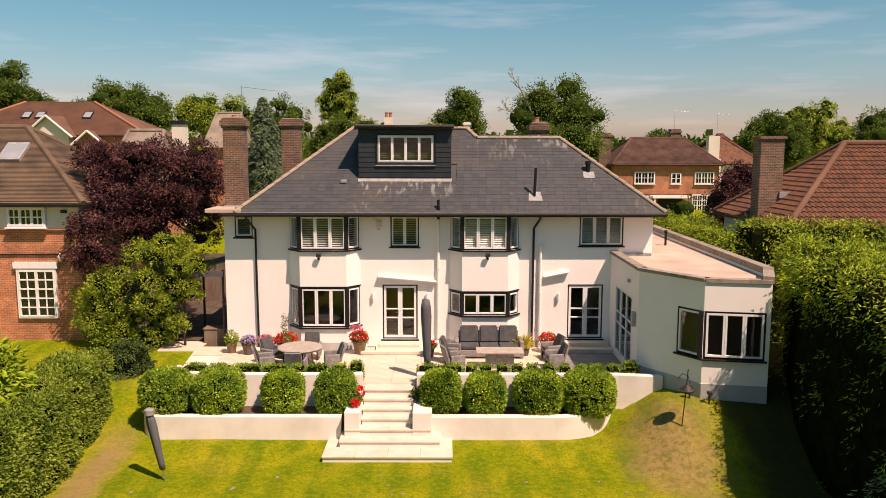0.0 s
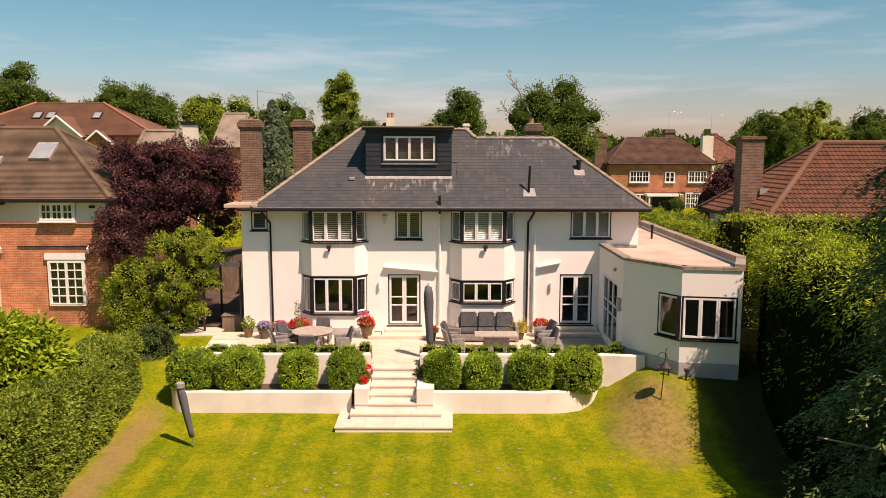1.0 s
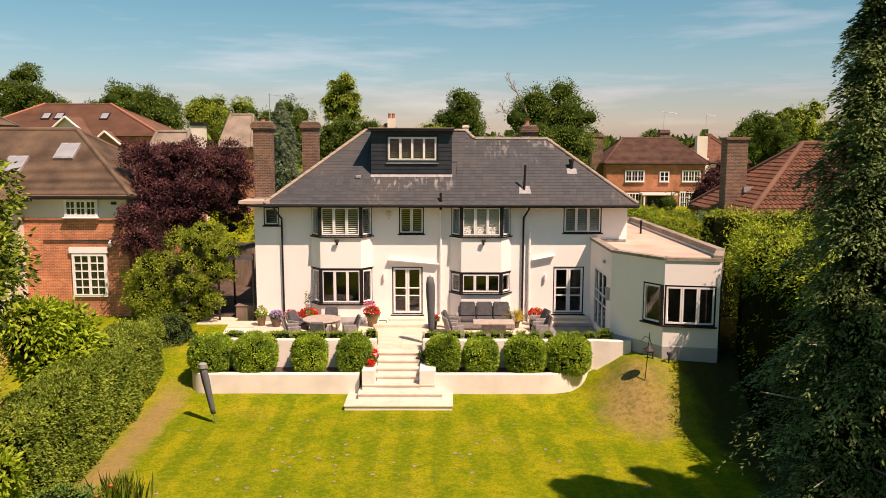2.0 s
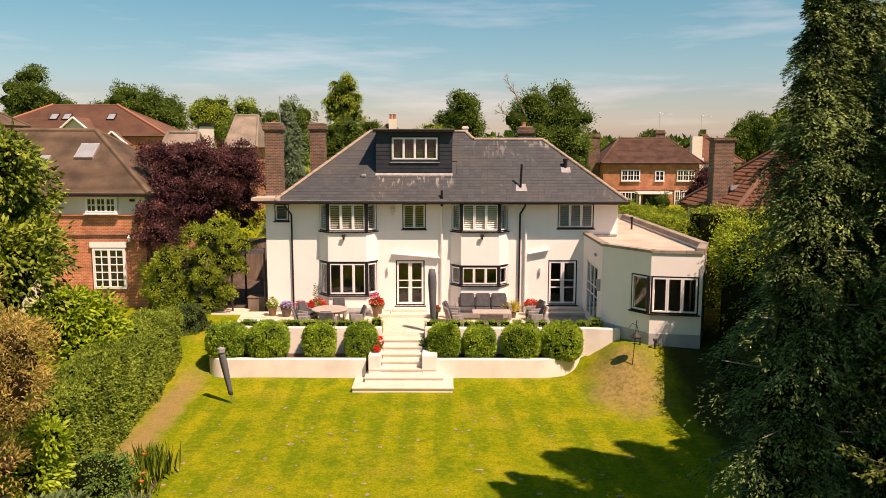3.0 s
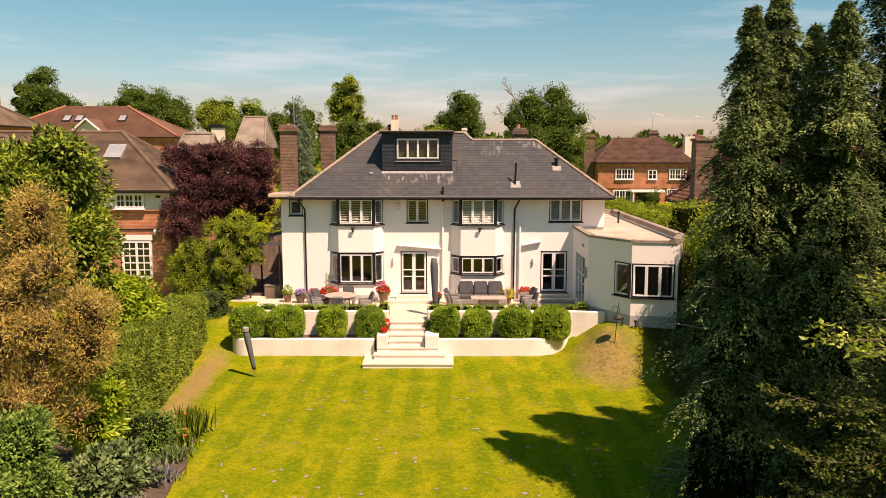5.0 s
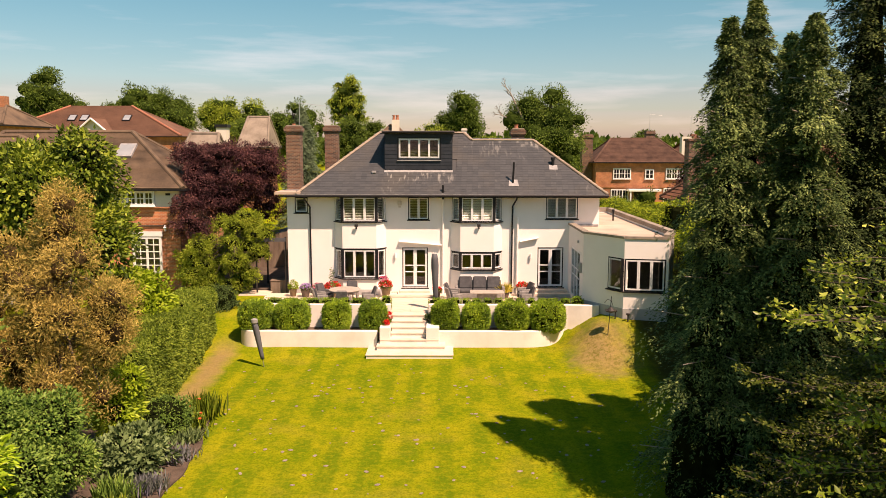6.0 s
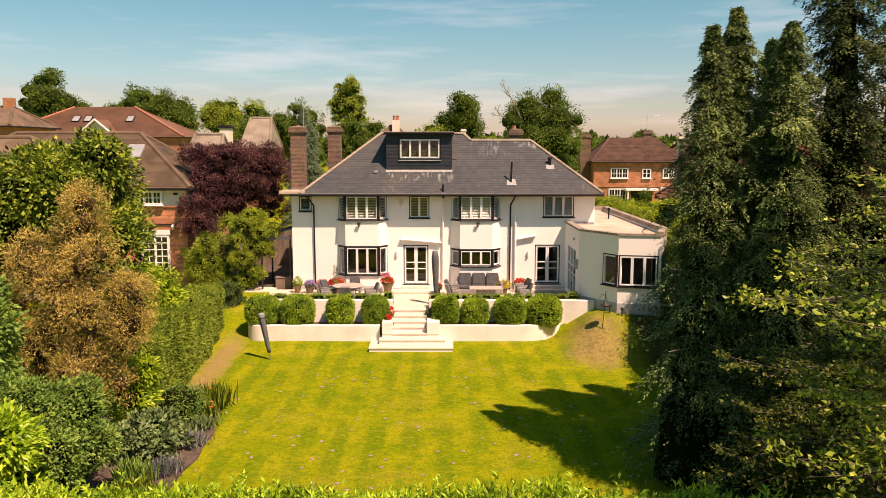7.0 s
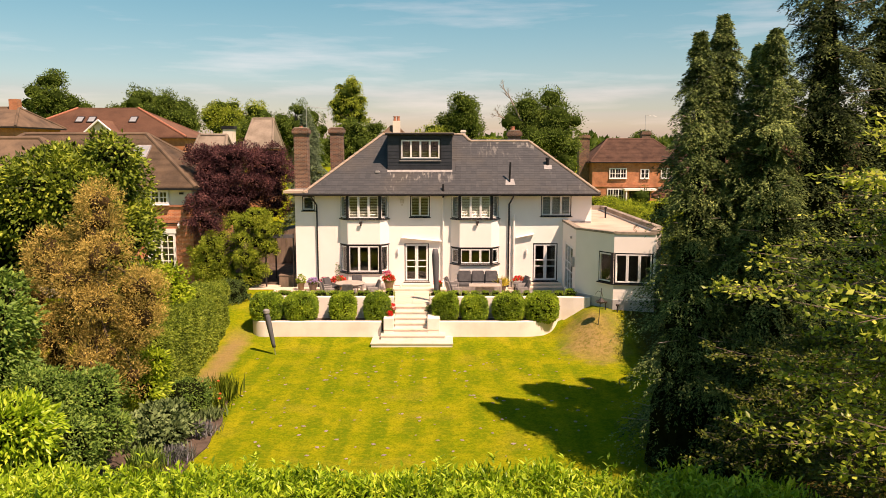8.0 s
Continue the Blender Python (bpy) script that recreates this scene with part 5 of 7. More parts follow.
def parasol(x, y, z, lean, height, r, label, turn=0):
    ob = thing("closed_parasol", label, "parasol", (x, y, z), turn=turn)
    lx = height * math.tan(radians(lean))
    part("pole", rod(bmesh.new(), (0, 0, -0.05), (lx * 0.3, 0, height * 0.3), 0.025), STEEL, ob)
    bm_ = bmesh.new()
    n, rings = 14, []
    for k in range(9):
        f_ = k / 8
        rr = r * (0.62 + 0.55 * f_ if f_ < 0.85 else 1.05 - (f_ - 0.85) * 2.2)
        zz = height * (0.17 + 0.83 * f_)
        rings.append([bm_.verts.new((lx * (0.17 + 0.83 * f_) + rr * (1 + 0.16 * math.cos(i * math.pi)) * math.cos(2 * math.pi * i / n), rr * (1 + 0.16 * math.cos(i * math.pi)) * math.sin(2 * math.pi * i / n), zz)) for i in range(n)])
    for a, b in zip(rings, rings[1:]):
        for i in range(n):
            bm_.faces.new((a[i], a[(i + 1) % n], b[(i + 1) % n], b[i]))
    bm_.faces.new(rings[0][::-1])
    bm_.faces.new(rings[-1])
    part("folded_canopy", bm_, PARASOL, ob, smooth=True)
    return ob, lx


par, lx = parasol(-7.6, -9.35, 0.0, -10.5, 1.95, 0.115, "leaning closed grey rotary airer cover on the lawn")
part("cap", lathe(bmesh.new(), [(0.1, 0), (0.14, 0.03), (0.14, 0.16), (0.08, 0.2)], 16, (lx, 0, 1.9)), LEAD, par, "pale plastic cap")
par, lx = parasol(-0.32, -4.3, TZ, -1.5, 2.75, 0.16, "tall closed grey parasol in its cover")
part("base", boxes((-0.3, 0.3, -0.3, 0.3, 0.0, 0.07), bevel=0.015), METAL_DARK, par)


def flower_pot(x, y, r, h, material, flowers, leaves, label, seed, spread=1.2, tall=0.3, z=TZ, count=60):
    ob = thing("flower_pot", label, "plant pot", (x, y, z + 0.006), "flower pots along the house")
    r, tall = r * 0.86, tall * 0.8
    part("pot", lathe(bmesh.new(), [(r * 0.7, 0), (r * 0.98, h * 0.75), (r * 1.08, h * 0.86), (r * 1.08, h), (r * 0.9, h), (r * 0.88, h * 0.93)], 20), material, ob, smooth=False)
    part("soil", lathe(bmesh.new(), [(r * 0.86, h * 0.86), (r * 0.86, h * 0.92)], 16), SOIL, ob)
    rng = np.random.default_rng(seed)
    lob = [(0, 0, h + tall * 0.35, r * spread, r * spread, tall * 0.75)]
    p, o = lobe_points(rng, lob, count, low=-0.4)
    part("leafage", leaf_mesh("leafage", *pads_to_leaves(rng, p * np.array([0.92, 0.92, 0.97]), o, 7, 0.07, 0.075, 0.7, 0.1, 0.8, 1.0)), leaves, ob)
    if flowers:
        p, o = lobe_points(rng, lob, int(count * 0.8), low=0.0)
        part("flower_head", leaf_mesh("flower_head", *pads_to_leaves(rng, p + o * 0.03, o, 9, 0.05, 0.06, 0.9, 0.0, 0.7, 1.0)), flowers, ob)
    return ob


flower_pot(-7.95, -0.95, 0.24, 0.42, OCHRE, None, L_LIME, "ochre pot with a bushy lime-green plant", 1, 1.1, 0.5)
flower_pot(-7.25, -1.15, 0.28, 0.4, TERRACOTTA, F_LILAC, L_TREE, "brown pot of lilac and white flowers", 2, 1.1, 0.3)
flower_pot(-6.55, -1.2, 0.26, 0.4, TERRACOTTA, F_PINK, L_TREE, "brown pot of pink geraniums", 3, 1.4, 0.35)
fp = flower_pot(-5.85, -1.0, 0.32, 0.42, OCHRE, F_RED, L_TREE, "ochre pot of bright red geraniums with a tall spike", 4, 1.35, 0.35, count=80)
rng = np.random.default_rng(5)
sp = np.stack([rng.normal(0, 0.06, 60), rng.normal(0, 0.06, 60), rng.uniform(0.6, 1.55, 60)], 1)
part("flower_spike", leaf_mesh("flower_spike", *pads_to_leaves(rng, sp, unit(rng.normal(size=(60, 3))), 3, 0.05, 0.1, 0.3, 0, 1, 1)), L_SILVER, fp)
fp = flower_pot(-3.0, -1.05, 0.3, 0.5, OCHRE, F_RED, L_TREE, "ochre pot of red geraniums beside the door steps", 6, 1.2, 0.4, count=70)
sp = np.stack([rng.normal(-0.12, 0.1, 22), rng.normal(0, 0.08, 22), rng.uniform(0.85, 1.15, 22)], 1)
part("pink_flower_head", leaf_mesh("pink_flower_head", *pads_to_leaves(rng, sp, unit(rng.normal(size=(22, 3))), 7, 0.05, 0.06, 0.9, 0, 1, 1)), F_PINK, fp)
flower_pot(-0.28, -1.55, 0.2, 0.42, TERRACOTTA, F_RED, L_TREE, "small brown pot of red flowers", 7, 1.1, 0.2, count=30)
flower_pot(4.28, -0.75, 0.3, 0.36, RATTAN, F_RED, L_TREE, "grey trough of red flowers", 8, 1.2, 0.4)
fp = thing("flower_pot", "pot with a spiky yellow strap-leaved plant", "plant pot", (3.3, -1.25, TZ + 0.006), "flower pots along the house")
part("pot", lathe(bmesh.new(), [(0.17, 0), (0.22, 0.22), (0.23, 0.26), (0.2, 0.26)], 16), TERRACOTTA, fp)
a_ = rng.uniform(0, 2 * math.pi, 150)
e_ = rng.uniform(0.35, 1.4, 150)
al_ = np.stack([np.cos(a_) * np.cos(e_), np.sin(a_) * np.cos(e_), np.sin(e_)], 1)
part("leafage", leaf_mesh("leafage", np.tile([[0, 0, 0.22]], (150, 1)) + al_ * 0.06, al_, np.stack([-np.sin(a_), np.cos(a_), a_ * 0], 1), rng.uniform(0.4, 0.72, 150), np.full(150, 0.05)), L_YELLOW, fp)
for x, seed in ((-2.62, 21),):
    ob = thing("geraniums", "red geraniums in the top of the stair pier", "flowers", (x, -6.2, 1.155))
    lob = [(0, 0.1, 0.1, 0.2, 0.4, 0.2)]
    p, o = lobe_points(rng, lob, 50, low=-0.2)
    part("leafage", leaf_mesh("leafage", *pads_to_leaves(rng, p * 0.9, o, 7, 0.06, 0.08, 0.8, 0, 0.9, 1)), L_TREE, ob)
    p, o = lobe_points(rng, [(0.02, -0.3, 0.14, 0.14, 0.12, 0.12), (0.05, 0.35, 0.32, 0.18, 0.14, 0.16)], 36, low=-0.5)
    part("flower_head", leaf_mesh("flower_head", *pads_to_leaves(rng, p, o, 9, 0.05, 0.07, 0.9, 0, 0.8, 1)), F_RED, ob)
ob = thing("strappy_plant", "dark strappy plant beside the stair pier", "plant", (-0.5, -5.75, 1.155))
p, o = lobe_points(rng, [(0, 0, 0.12, 0.25, 0.25, 0.28)], 70, low=-0.2)
part("leafage", leaf_mesh("leafage", *pads_to_leaves(rng, p, o, 6, 0.1, 0.14, 0.3, 0.2, 0.9, 1)), L_DARKSHRUB, ob)

# bird feeder on the bank
gx, gy = 7.38, -7.75
gz = ground_z(gx, gy)
bf = thing("bird_feeder", "dark metal bird feeder pole with a dish on the bank", "bird feeder", (gx, gy, gz))
part("pole", pipe(bmesh.new(), [(0, 0, -0.05), (0.06, 0, 0.8), (0.12, 0, 1.75)], 0.017), METAL_DARK, bf)
part("dish", lathe(bmesh.new(), [(0.02, 0.0), (0.2, 0.06), (0.27, 0.12), (0.25, 0.12)], 18, (0.1, 0, 1.0)), METAL_DARK, bf)
part("arm", pipe(bmesh.new(), [(-0.18, 0, 1.45), (-0.05, 0, 1.62), (0.12, 0, 1.55), (0.2, 0, 1.3)], 0.012), METAL_DARK, bf)
part("baffle", lathe(bmesh.new(), [(0.2, 0.0), (0.03, 0.16)], 14, (0.11, 0, 1.12)), METAL_DARK, bf)
for x, y in ((7.95, -6.6), (8.45, -6.95)):
    t_ = thing("garden_tap", "dark standing garden light by the extension", "garden light", (x, y, ground_z(x, y)))
    part("post", rod(bmesh.new(), (0, 0, -0.05), (0, 0, 0.32), 0.03), METAL_DARK, t_)
    part("head", boxes((-0.07, 0.07, -0.07, 0.07, 0.3, 0.4), bevel=0.02), METAL_DARK, t_)

# side passage: canvas canopy, posts and table beside the house
cn = thing("canopy", "dark canvas canopy over the side passage", "canopy", (-9.3, 1.2, ground_z(-9.3, 1.2)))
cv = bmesh.new()
slab(cv, [(-0.9, -1.0, 3.05), (0.8, -1.0, 3.45), (0.8, 1.8, 3.45), (-0.9, 1.8, 3.05)], 0.05)
part("cloth", cv, DARK_CANVAS, cn)
part("valance", boxes((-0.9, 0.8, -1.04, -1.0, 2.85, 3.06)), DARK_CANVAS, cn)
for x, y in ((-0.85, -0.95), (-0.85, 1.7), (0.75, -0.95)):
    part("post", boxes((x - 0.04, x + 0.04, y - 0.04, y + 0.04, -0.1, 3.1)), METAL_DARK, cn)
ct = thing("garden_cabinet", "brown wooden storage chest beside the house", "storage chest", (-9.0, 0.9, ground_z(-9.0, 0.9)))
part("body", boxes((-0.5, 0.5, -0.3, 0.3, 0, 1.1), bevel=0.015), WOOD, ct)
part("lid", boxes((-0.53, 0.53, -0.33, 0.33, 1.102, 1.15), bevel=0.01), WOOD, ct)


# added fence: blocks the view of sunlit ground behind the dark passage
fence = thing("passage_screen", "added weathered wooden fence screening off the sunlit ground behind the side passage", "fence", (-11.5, 9.2, ground_z(-11.5, 9.2)))
for i in range(24):
    x = -2.95 + i * 0.245
    part("board", boxes((x, x + 0.235, -0.012, 0.012, -0.1, 2.55 + 0.02 * math.sin(i * 2.7))), WOOD, fence)
for z in (0.5, 1.9):
    part("rail", boxes((-2.95, 2.92, 0.014, 0.06, z, z + 0.09)), WOOD, fence)


# ---------------------------------------------------------------- neighbouring houses
def hipped_house(x0, x1, y0, y1, z0, eave, ridge, wall_mat, roof_mat, label, over=0.4, hip=None):
    """A house with a hipped roof; its ridge runs along x."""
    ob = thing("neighbour_house", label, "house")
    b = boxes((x0, x1, y0, y1, z0, eave - 0.01))
    part("wall", b, wall_mat, ob)
    run = (y1 - y0) / 2 + over
    hx = hip if hip is not None else run
    c = (y0 + y1) / 2
    A, B, C, D = (x0 - over, y0 - over, eave), (x1 + over, y0 - over, eave), (x1 + over, y1 + over, eave), (x0 - over, y1 + over, eave)
    E_, F_ = (x0 - over + hx, c, ridge), (x1 + over - hx, c, ridge)
    rf = part("roof", slab(bmesh.new(), [A, B, F_, E_], 0.1), roof_mat, ob)
    for q in ([B, C, F_], [C, D, E_, F_], [D, A, E_]):
        part("roof_slope", slab(bmesh.new(), q, 0.1), roof_mat, rf)
    hl = bmesh.new()
    for a, b_ in ((A, E_), (B, F_), (C, F_), (D, E_), (E_, F_)):
        rod(hl, a, b_, 0.13, 0.13, 8)
    part("hip_tiles", hl, roof_mat, rf)
    part("gutter", boxes((x0 - over - 0.05, x1 + over + 0.05, y0 - over - 0.1, y0 - over - 0.005, eave - 0.16, eave - 0.06), (x1 + over + 0.005, x1 + over + 0.1, y0 - over, y1 + over, eave - 0.16, eave - 0.06), (x0 - over - 0.1, x0 - over - 0.005, y0 - over, y1 + over, eave - 0.16, eave - 0.06)), BLACK_PVC, ob)
    part("soffit", boxes((x0 - over + 0.02, x1 + over - 0.02, y0 - over + 0.02, y1 + over - 0.02, eave - 0.14, eave - 0.105)), WHITE_PAINT, ob)
    return ob


def face_window(ob, x, z, w, h, y, panes, rows=(0.5,), cols=(0.5,), name="window", label="white casement window with glazing bars", sill=True):
    """A white window set on the wall's face; a near-black sheet behind its panes paints the unlit room."""
    part("dark_room_sheet", boxes((x + 0.02, x + w - 0.02, y - 0.012, y - 0.004, z + 0.02, z + h - 0.02)), DARK_FRAME, ob)
    return window(ob, w, h, pose(x, y - 0.135, z), panes, name=name, label=label, frame_mat=WHITE_PAINT, rows=rows, cols=cols, sill=sill, rim=0.07, sash=0.05, depth=0.105)


def courses(ob, p0, p1, up0, up1, gap, r, material, name="tile_course"):
    """The butt edges of tile courses on a slope, each a thin raised strip from edge to edge."""
    a, b, c, d = Vector(p0), Vector(p1), Vector(up0), Vector(up1)
    n = int((c - a).length / gap)
    nrm = (b - a).cross(c - a).normalized()
    bm_ = bmesh.new()
    for i in range(1, n):
        f0, f1 = i / n, (i + 0.92) / n
        q = [a.lerp(c, f0) + nrm * r, b.lerp(d, f0) + nrm * r, b.lerp(d, f1) + nrm * 0.004, a.lerp(c, f1) + nrm * 0.004]
        base = [a.lerp(c, f0), b.lerp(d, f0)]
        vs = [bm_.verts.new(v) for v in (*q, *base)]
        bm_.faces.new(vs[:4])
        bm_.faces.new((vs[4], vs[5], vs[1], vs[0]))
    return tagged(part(name, bm_, material, ob), kind="stuff")


# orange brick house next door
nb = hipped_house(-30.0, -14.55, 1.15, 9.0, 1.0, 7.1, 10.2, BRICK_ORANGE, TILE_BROWN, "orange brick house with a brown clay tiled hipped roof")
part("render_band", boxes((-30.02, -14.53, 1.1, 1.145, 6.05, 6.94), (-14.548, -14.5, 1.1, 9.0, 6.05, 6.94)), CREAM, nb, "cream rendered upper band")
part("band_course", boxes((-30.03, -14.5, 1.06, 1.14, 5.98, 6.045)), BRICK_ORANGE, nb)
courses(nb, (-30.4, 0.75, 7.11), (-14.15, 0.75, 7.11), (-26.07, 5.08, 10.21), (-18.48, 5.08, 10.21), 0.11, 0.02, TILE_BROWN)
courses(nb, (-14.15, 0.75, 7.11), (-14.15, 9.4, 7.11), (-18.48, 5.08, 10.21), (-18.48, 5.06, 10.21), 0.11, 0.02, TILE_BROWN)
face_window(nb, -17.4, 6.1, 1.55, 0.83, 1.1, 3)
face_window(nb, -21.6, 6.1, 1.6, 0.83, 1.1, 3)
part("vent_brick", boxes((-15.25, -15.0, 1.06, 1.095, 6.68, 6.8)), BLACK_PVC, nb)
dn = face_window(nb, -17.2, 2.35, 1.62, 2.05, 1.15, 2, rows=(0.2, 0.4, 0.6, 0.8), name="door", label="white glazed double garden door", sill=False)
part("lintel", boxes((-17.3, -15.5, 1.0, 1.14, 4.42, 4.68)), WHITE_PAINT, nb, "white door lintel")
for x, z in ((-15.3, 4.75), (-19.2, 4.75)):
    lp = part("carriage_lamp", lathe(bmesh.new(), [(0.05, 0), (0.09, 0.14), (0.11, 0.16), (0.02, 0.3)], 8, (x, 0.92, z)), WHITE_PAINT, nb, "white carriage lamp")
    part("bracket", boxes((x - 0.02, x + 0.02, 0.92, 1.14, z - 0.04, z)), WHITE_PAINT, lp)
part("pipe_run", rod(bmesh.new(), (-18.5, 1.1, 4.98), (-15.4, 1.1, 5.0), 0.03), BLACK_PVC, nb)
for fx, fu in ((-18.25, 0.62), (-20.4, 0.42)):
    y, z = 0.75 + 4.33 * fu, 7.11 + 3.1 * fu
    sl = (10.2 - 7.1) / 4.33
    m_ = Matrix.Translation((fx, y, z + 0.06)) @ Matrix.Rotation(math.atan(sl), 4, "X")
    sk = part("skylight", boxes((-0.48, 0.48, -0.62, 0.62, -0.04, 0.1), bevel=0.01), LEAD, nb, "roof window with a grey frame", m_)
    part("pane", boxes((-0.4, 0.4, -0.53, 0.5, 0.101, 0.108)), SKYGLASS, sk)
nb2 = hipped_house(-40.0, -19.4, -2.2, 6.0, 1.0, 7.0, 9.9, CREAM, TILE_BROWN, "cream rendered wing of the house next door")

# far gabled house behind it
fl = hipped_house(-62.0, -36.4, 66.0, 77.0, 2.0, 10.9, 15.15, BRICK_FAR, TILE_ORANGE, "red brick house with an orange-brown tiled roof and white gables", hip=8.8)
courses(fl, (-62.4, 65.6, 10.93), (-36.0, 65.6, 10.93), (-53.6, 71.5, 15.18), (-44.8, 71.5, 15.18), 0.2, 0.03, TILE_ORANGE)
for gx_, w, gz_ in ((-47.6, 5.4, 10.85), (-42.7, 3.2, 9.95)):
    g_ = bmesh.new()
    vs = [g_.verts.new(v) for v in ((gx_ - w / 2, 64.6, gz_), (gx_ + w / 2, 64.6, gz_), (gx_, 64.6, gz_ + w * 0.42), (gx_ - w / 2, 69.0, gz_), (gx_ + w / 2, 69.0, gz_), (gx_, 69.0, gz_ + w * 0.42))]
    for q in ((0, 1, 2), (3, 5, 4), (0, 3, 4, 1)):
        g_.faces.new([vs[k] for k in q])
    gb = part("gable", g_, CREAM if w > 4 else BRICK_FAR, fl, "pale rendered gable" if w > 4 else "brick gable")
    part("gable_wall", boxes((gx_ - w / 2 + 0.3, gx_ + w / 2 - 0.3, 64.8, 66.0, 2.0, gz_)), CREAM if w > 4 else BRICK_FAR, gb)
    gr = bmesh.new()
    top = (gx_, 64.2, gz_ + 0.15 + w * 0.42)
    for sd in (-1, 1):
        q = [(gx_ + sd * (w / 2 + 0.4), 64.2, gz_ - 0.2), top, (gx_, 69.5, top[2]), (gx_ + sd * (w / 2 + 0.4), 69.5, gz_ - 0.2)]
        slab(gr, q if sd == -1 else q[::-1], 0.12)
    part("gable_roof", gr, TILE_ORANGE, gb)
    part("bargeboard", pipe(bmesh.new(), [(gx_ - w / 2 - 0.4, 64.15, gz_ - 0.25), (gx_, 64.15, gz_ + 0.1 + w * 0.42), (gx_ + w / 2 + 0.4, 64.15, gz_ - 0.25)], 0.14), WHITE_PAINT, gb)
    face_window(fl, gx_ - 0.65, gz_ - 2.3, 1.3, 1.7, 64.78, 2)
for fx in (-52.3, -50.6, -44.6):
    sk = part("skylight", boxes((-0.55, 0.55, -0.7, 0.7, -0.04, 0.14)), DARK_FRAME, fl, "small roof window", Matrix.Translation((fx, 69.0, 13.42)) @ Matrix.Rotation(0.624, 4, "X"))
    part("pane", boxes((-0.45, 0.45, -0.58, 0.58, 0.141, 0.15)), SKYGLASS, sk)
for hx0, hx1 in ((-36.0, -44.8), (-62.4, -53.6)):
    part("hip_line", rod(bmesh.new(), (hx0, 65.6, 11.0), (hx1, 71.5, 15.25), 0.17, 0.17, 8), POT_RED, fl, "bright orange hip tiles")
fl2 = hipped_house(-62.0, -40.5, 30.0, 39.0, 2.0, 11.4, 13.35, BRICK_FAR, TILE_BROWN, "brick house with a brown tiled roof", hip=2.2)
part("chimney", boxes((-43.0, -42.2, 34.0, 34.9, 12.6, 14.2)), BRICK_FAR, fl2)

# pale stone-tiled cottages behind the copper tree
for x0, x1, y0, z1, lab in ((-22.4, -19.8, 45.0, 12.8, "cottage with a steep pale stone-tiled roof"), (-19.8, -17.4, 16.5, 10.4, "low cottage with a pale stone-tiled roof")):
    hipped_house(x0, x1, y0, y0 + 6, 2.0, z1 - 3.4, z1, BRICK_FAR, TILE_PALE, lab, hip=0.5)
wc = thing("white_chimney", "white chimney stack with a dark cap over the trees", "chimney", (-21.0, 33.0, 3.0))
part("stack", boxes((-0.5, 0.5, -0.5, 0.5, 0, 8.2)), CREAM, wc)
part("cap", boxes((-0.6, 0.6, -0.6, 0.6, 8.202, 8.5)), DARK_FRAME, wc)

# orange brick house across the road
fr = hipped_house(17.9, 28.6, 50.0, 58.0, 2.5, 7.75, 10.5, BRICK_FAR, TILE_RUST, "orange brick house with a dark tiled hipped roof", hip=2.9)
courses(fr, (17.5, 49.6, 7.78), (29.0, 49.6, 7.78), (20.4, 54.0, 10.53), (26.1, 54.0, 10.53), 0.2, 0.03, TILE_RUST)
for x, z, w, h, n, r, c in ((19.9, 5.75, 2.1, 1.25, 3, (0.5,), (0.5,)), (23.65, 5.75, 1.05, 1.15, 2, (0.5,), ()), (26.1, 5.75, 2.0, 1.25, 3, (0.5,), (0.5,)), (25.9, 2.95, 2.1, 1.75, 4, (0.33, 0.66), (0.5,)), (19.7, 2.95, 2.1, 1.6, 3, (0.5,), (0.5,))):
    face_window(fr, x, z, w, h, 50.0, n, r, c)
part("porch", boxes((21.5, 25.3, 48.6, 49.98, 4.35, 4.6), bevel=0.02), WHITE_PAINT, fr, "white flat porch roof")
part("porch_post", boxes((21.7, 21.85, 48.7, 48.85, 2.4, 4.34)), WHITE_PAINT, fr)
part("doorway", boxes((22.4, 24.9, 49.9, 49.99, 2.5, 4.3)), DARK_FRAME, fr)
part("string_course", boxes((17.85, 28.65, 49.9, 49.99, 4.75, 4.9)), BRICK_FAR, fr)
part("chimney", boxes((16.6, 17.85, 52.0, 53.5, 2.5, 11.0), (16.5, 17.95, 51.9, 53.6, 10.6, 10.8)), BRICK_DARK, fr, "orange brick chimney")
part("chimney", boxes((25.1, 26.2, 55.5, 56.5, 8.0, 11.5), (25.0, 26.3, 55.4, 56.6, 11.1, 11.25)), BRICK_DARK, fr, "orange brick chimney")
fr2 = hipped_house(31.2, 38.6, 64.0, 72.0, 2.5, 7.6, 11.2, CREAM, TILE_RED, "cream house with a red tiled roof", hip=4.5)
part("chimney", boxes((31.7, 33.0, 62.6, 63.58, 2.5, 10.9), (31.5, 33.2, 62.5, 63.585, 2.5, 8.2)), CREAM, fr2, "white chimney stack")
face_window(fr2, 35.0, 5.4, 1.4, 1.4, 64.0, 2)
# roof behind the main house
fc = hipped_house(-11.6, -4.4, 78.0, 86.0, 2.5, 9.4, 12.95, BRICK_FAR, TILE_BROWN, "distant brick house with a brown hipped roof", hip=3.5)
part("chimney", boxes((-8.1, -6.95, 80.5, 81.5, 11.0, 13.7)), CREAM, fc, "white chimney block with clay pots")
for x in (-7.8, -7.25):
    part("chimney_pot", lathe(bmesh.new(), [(0.24, 0), (0.2, 0.6), (0.25, 0.62), (0.25, 0.75)], 12, (x, 81.0, 13.68)), POT_RED, fc)

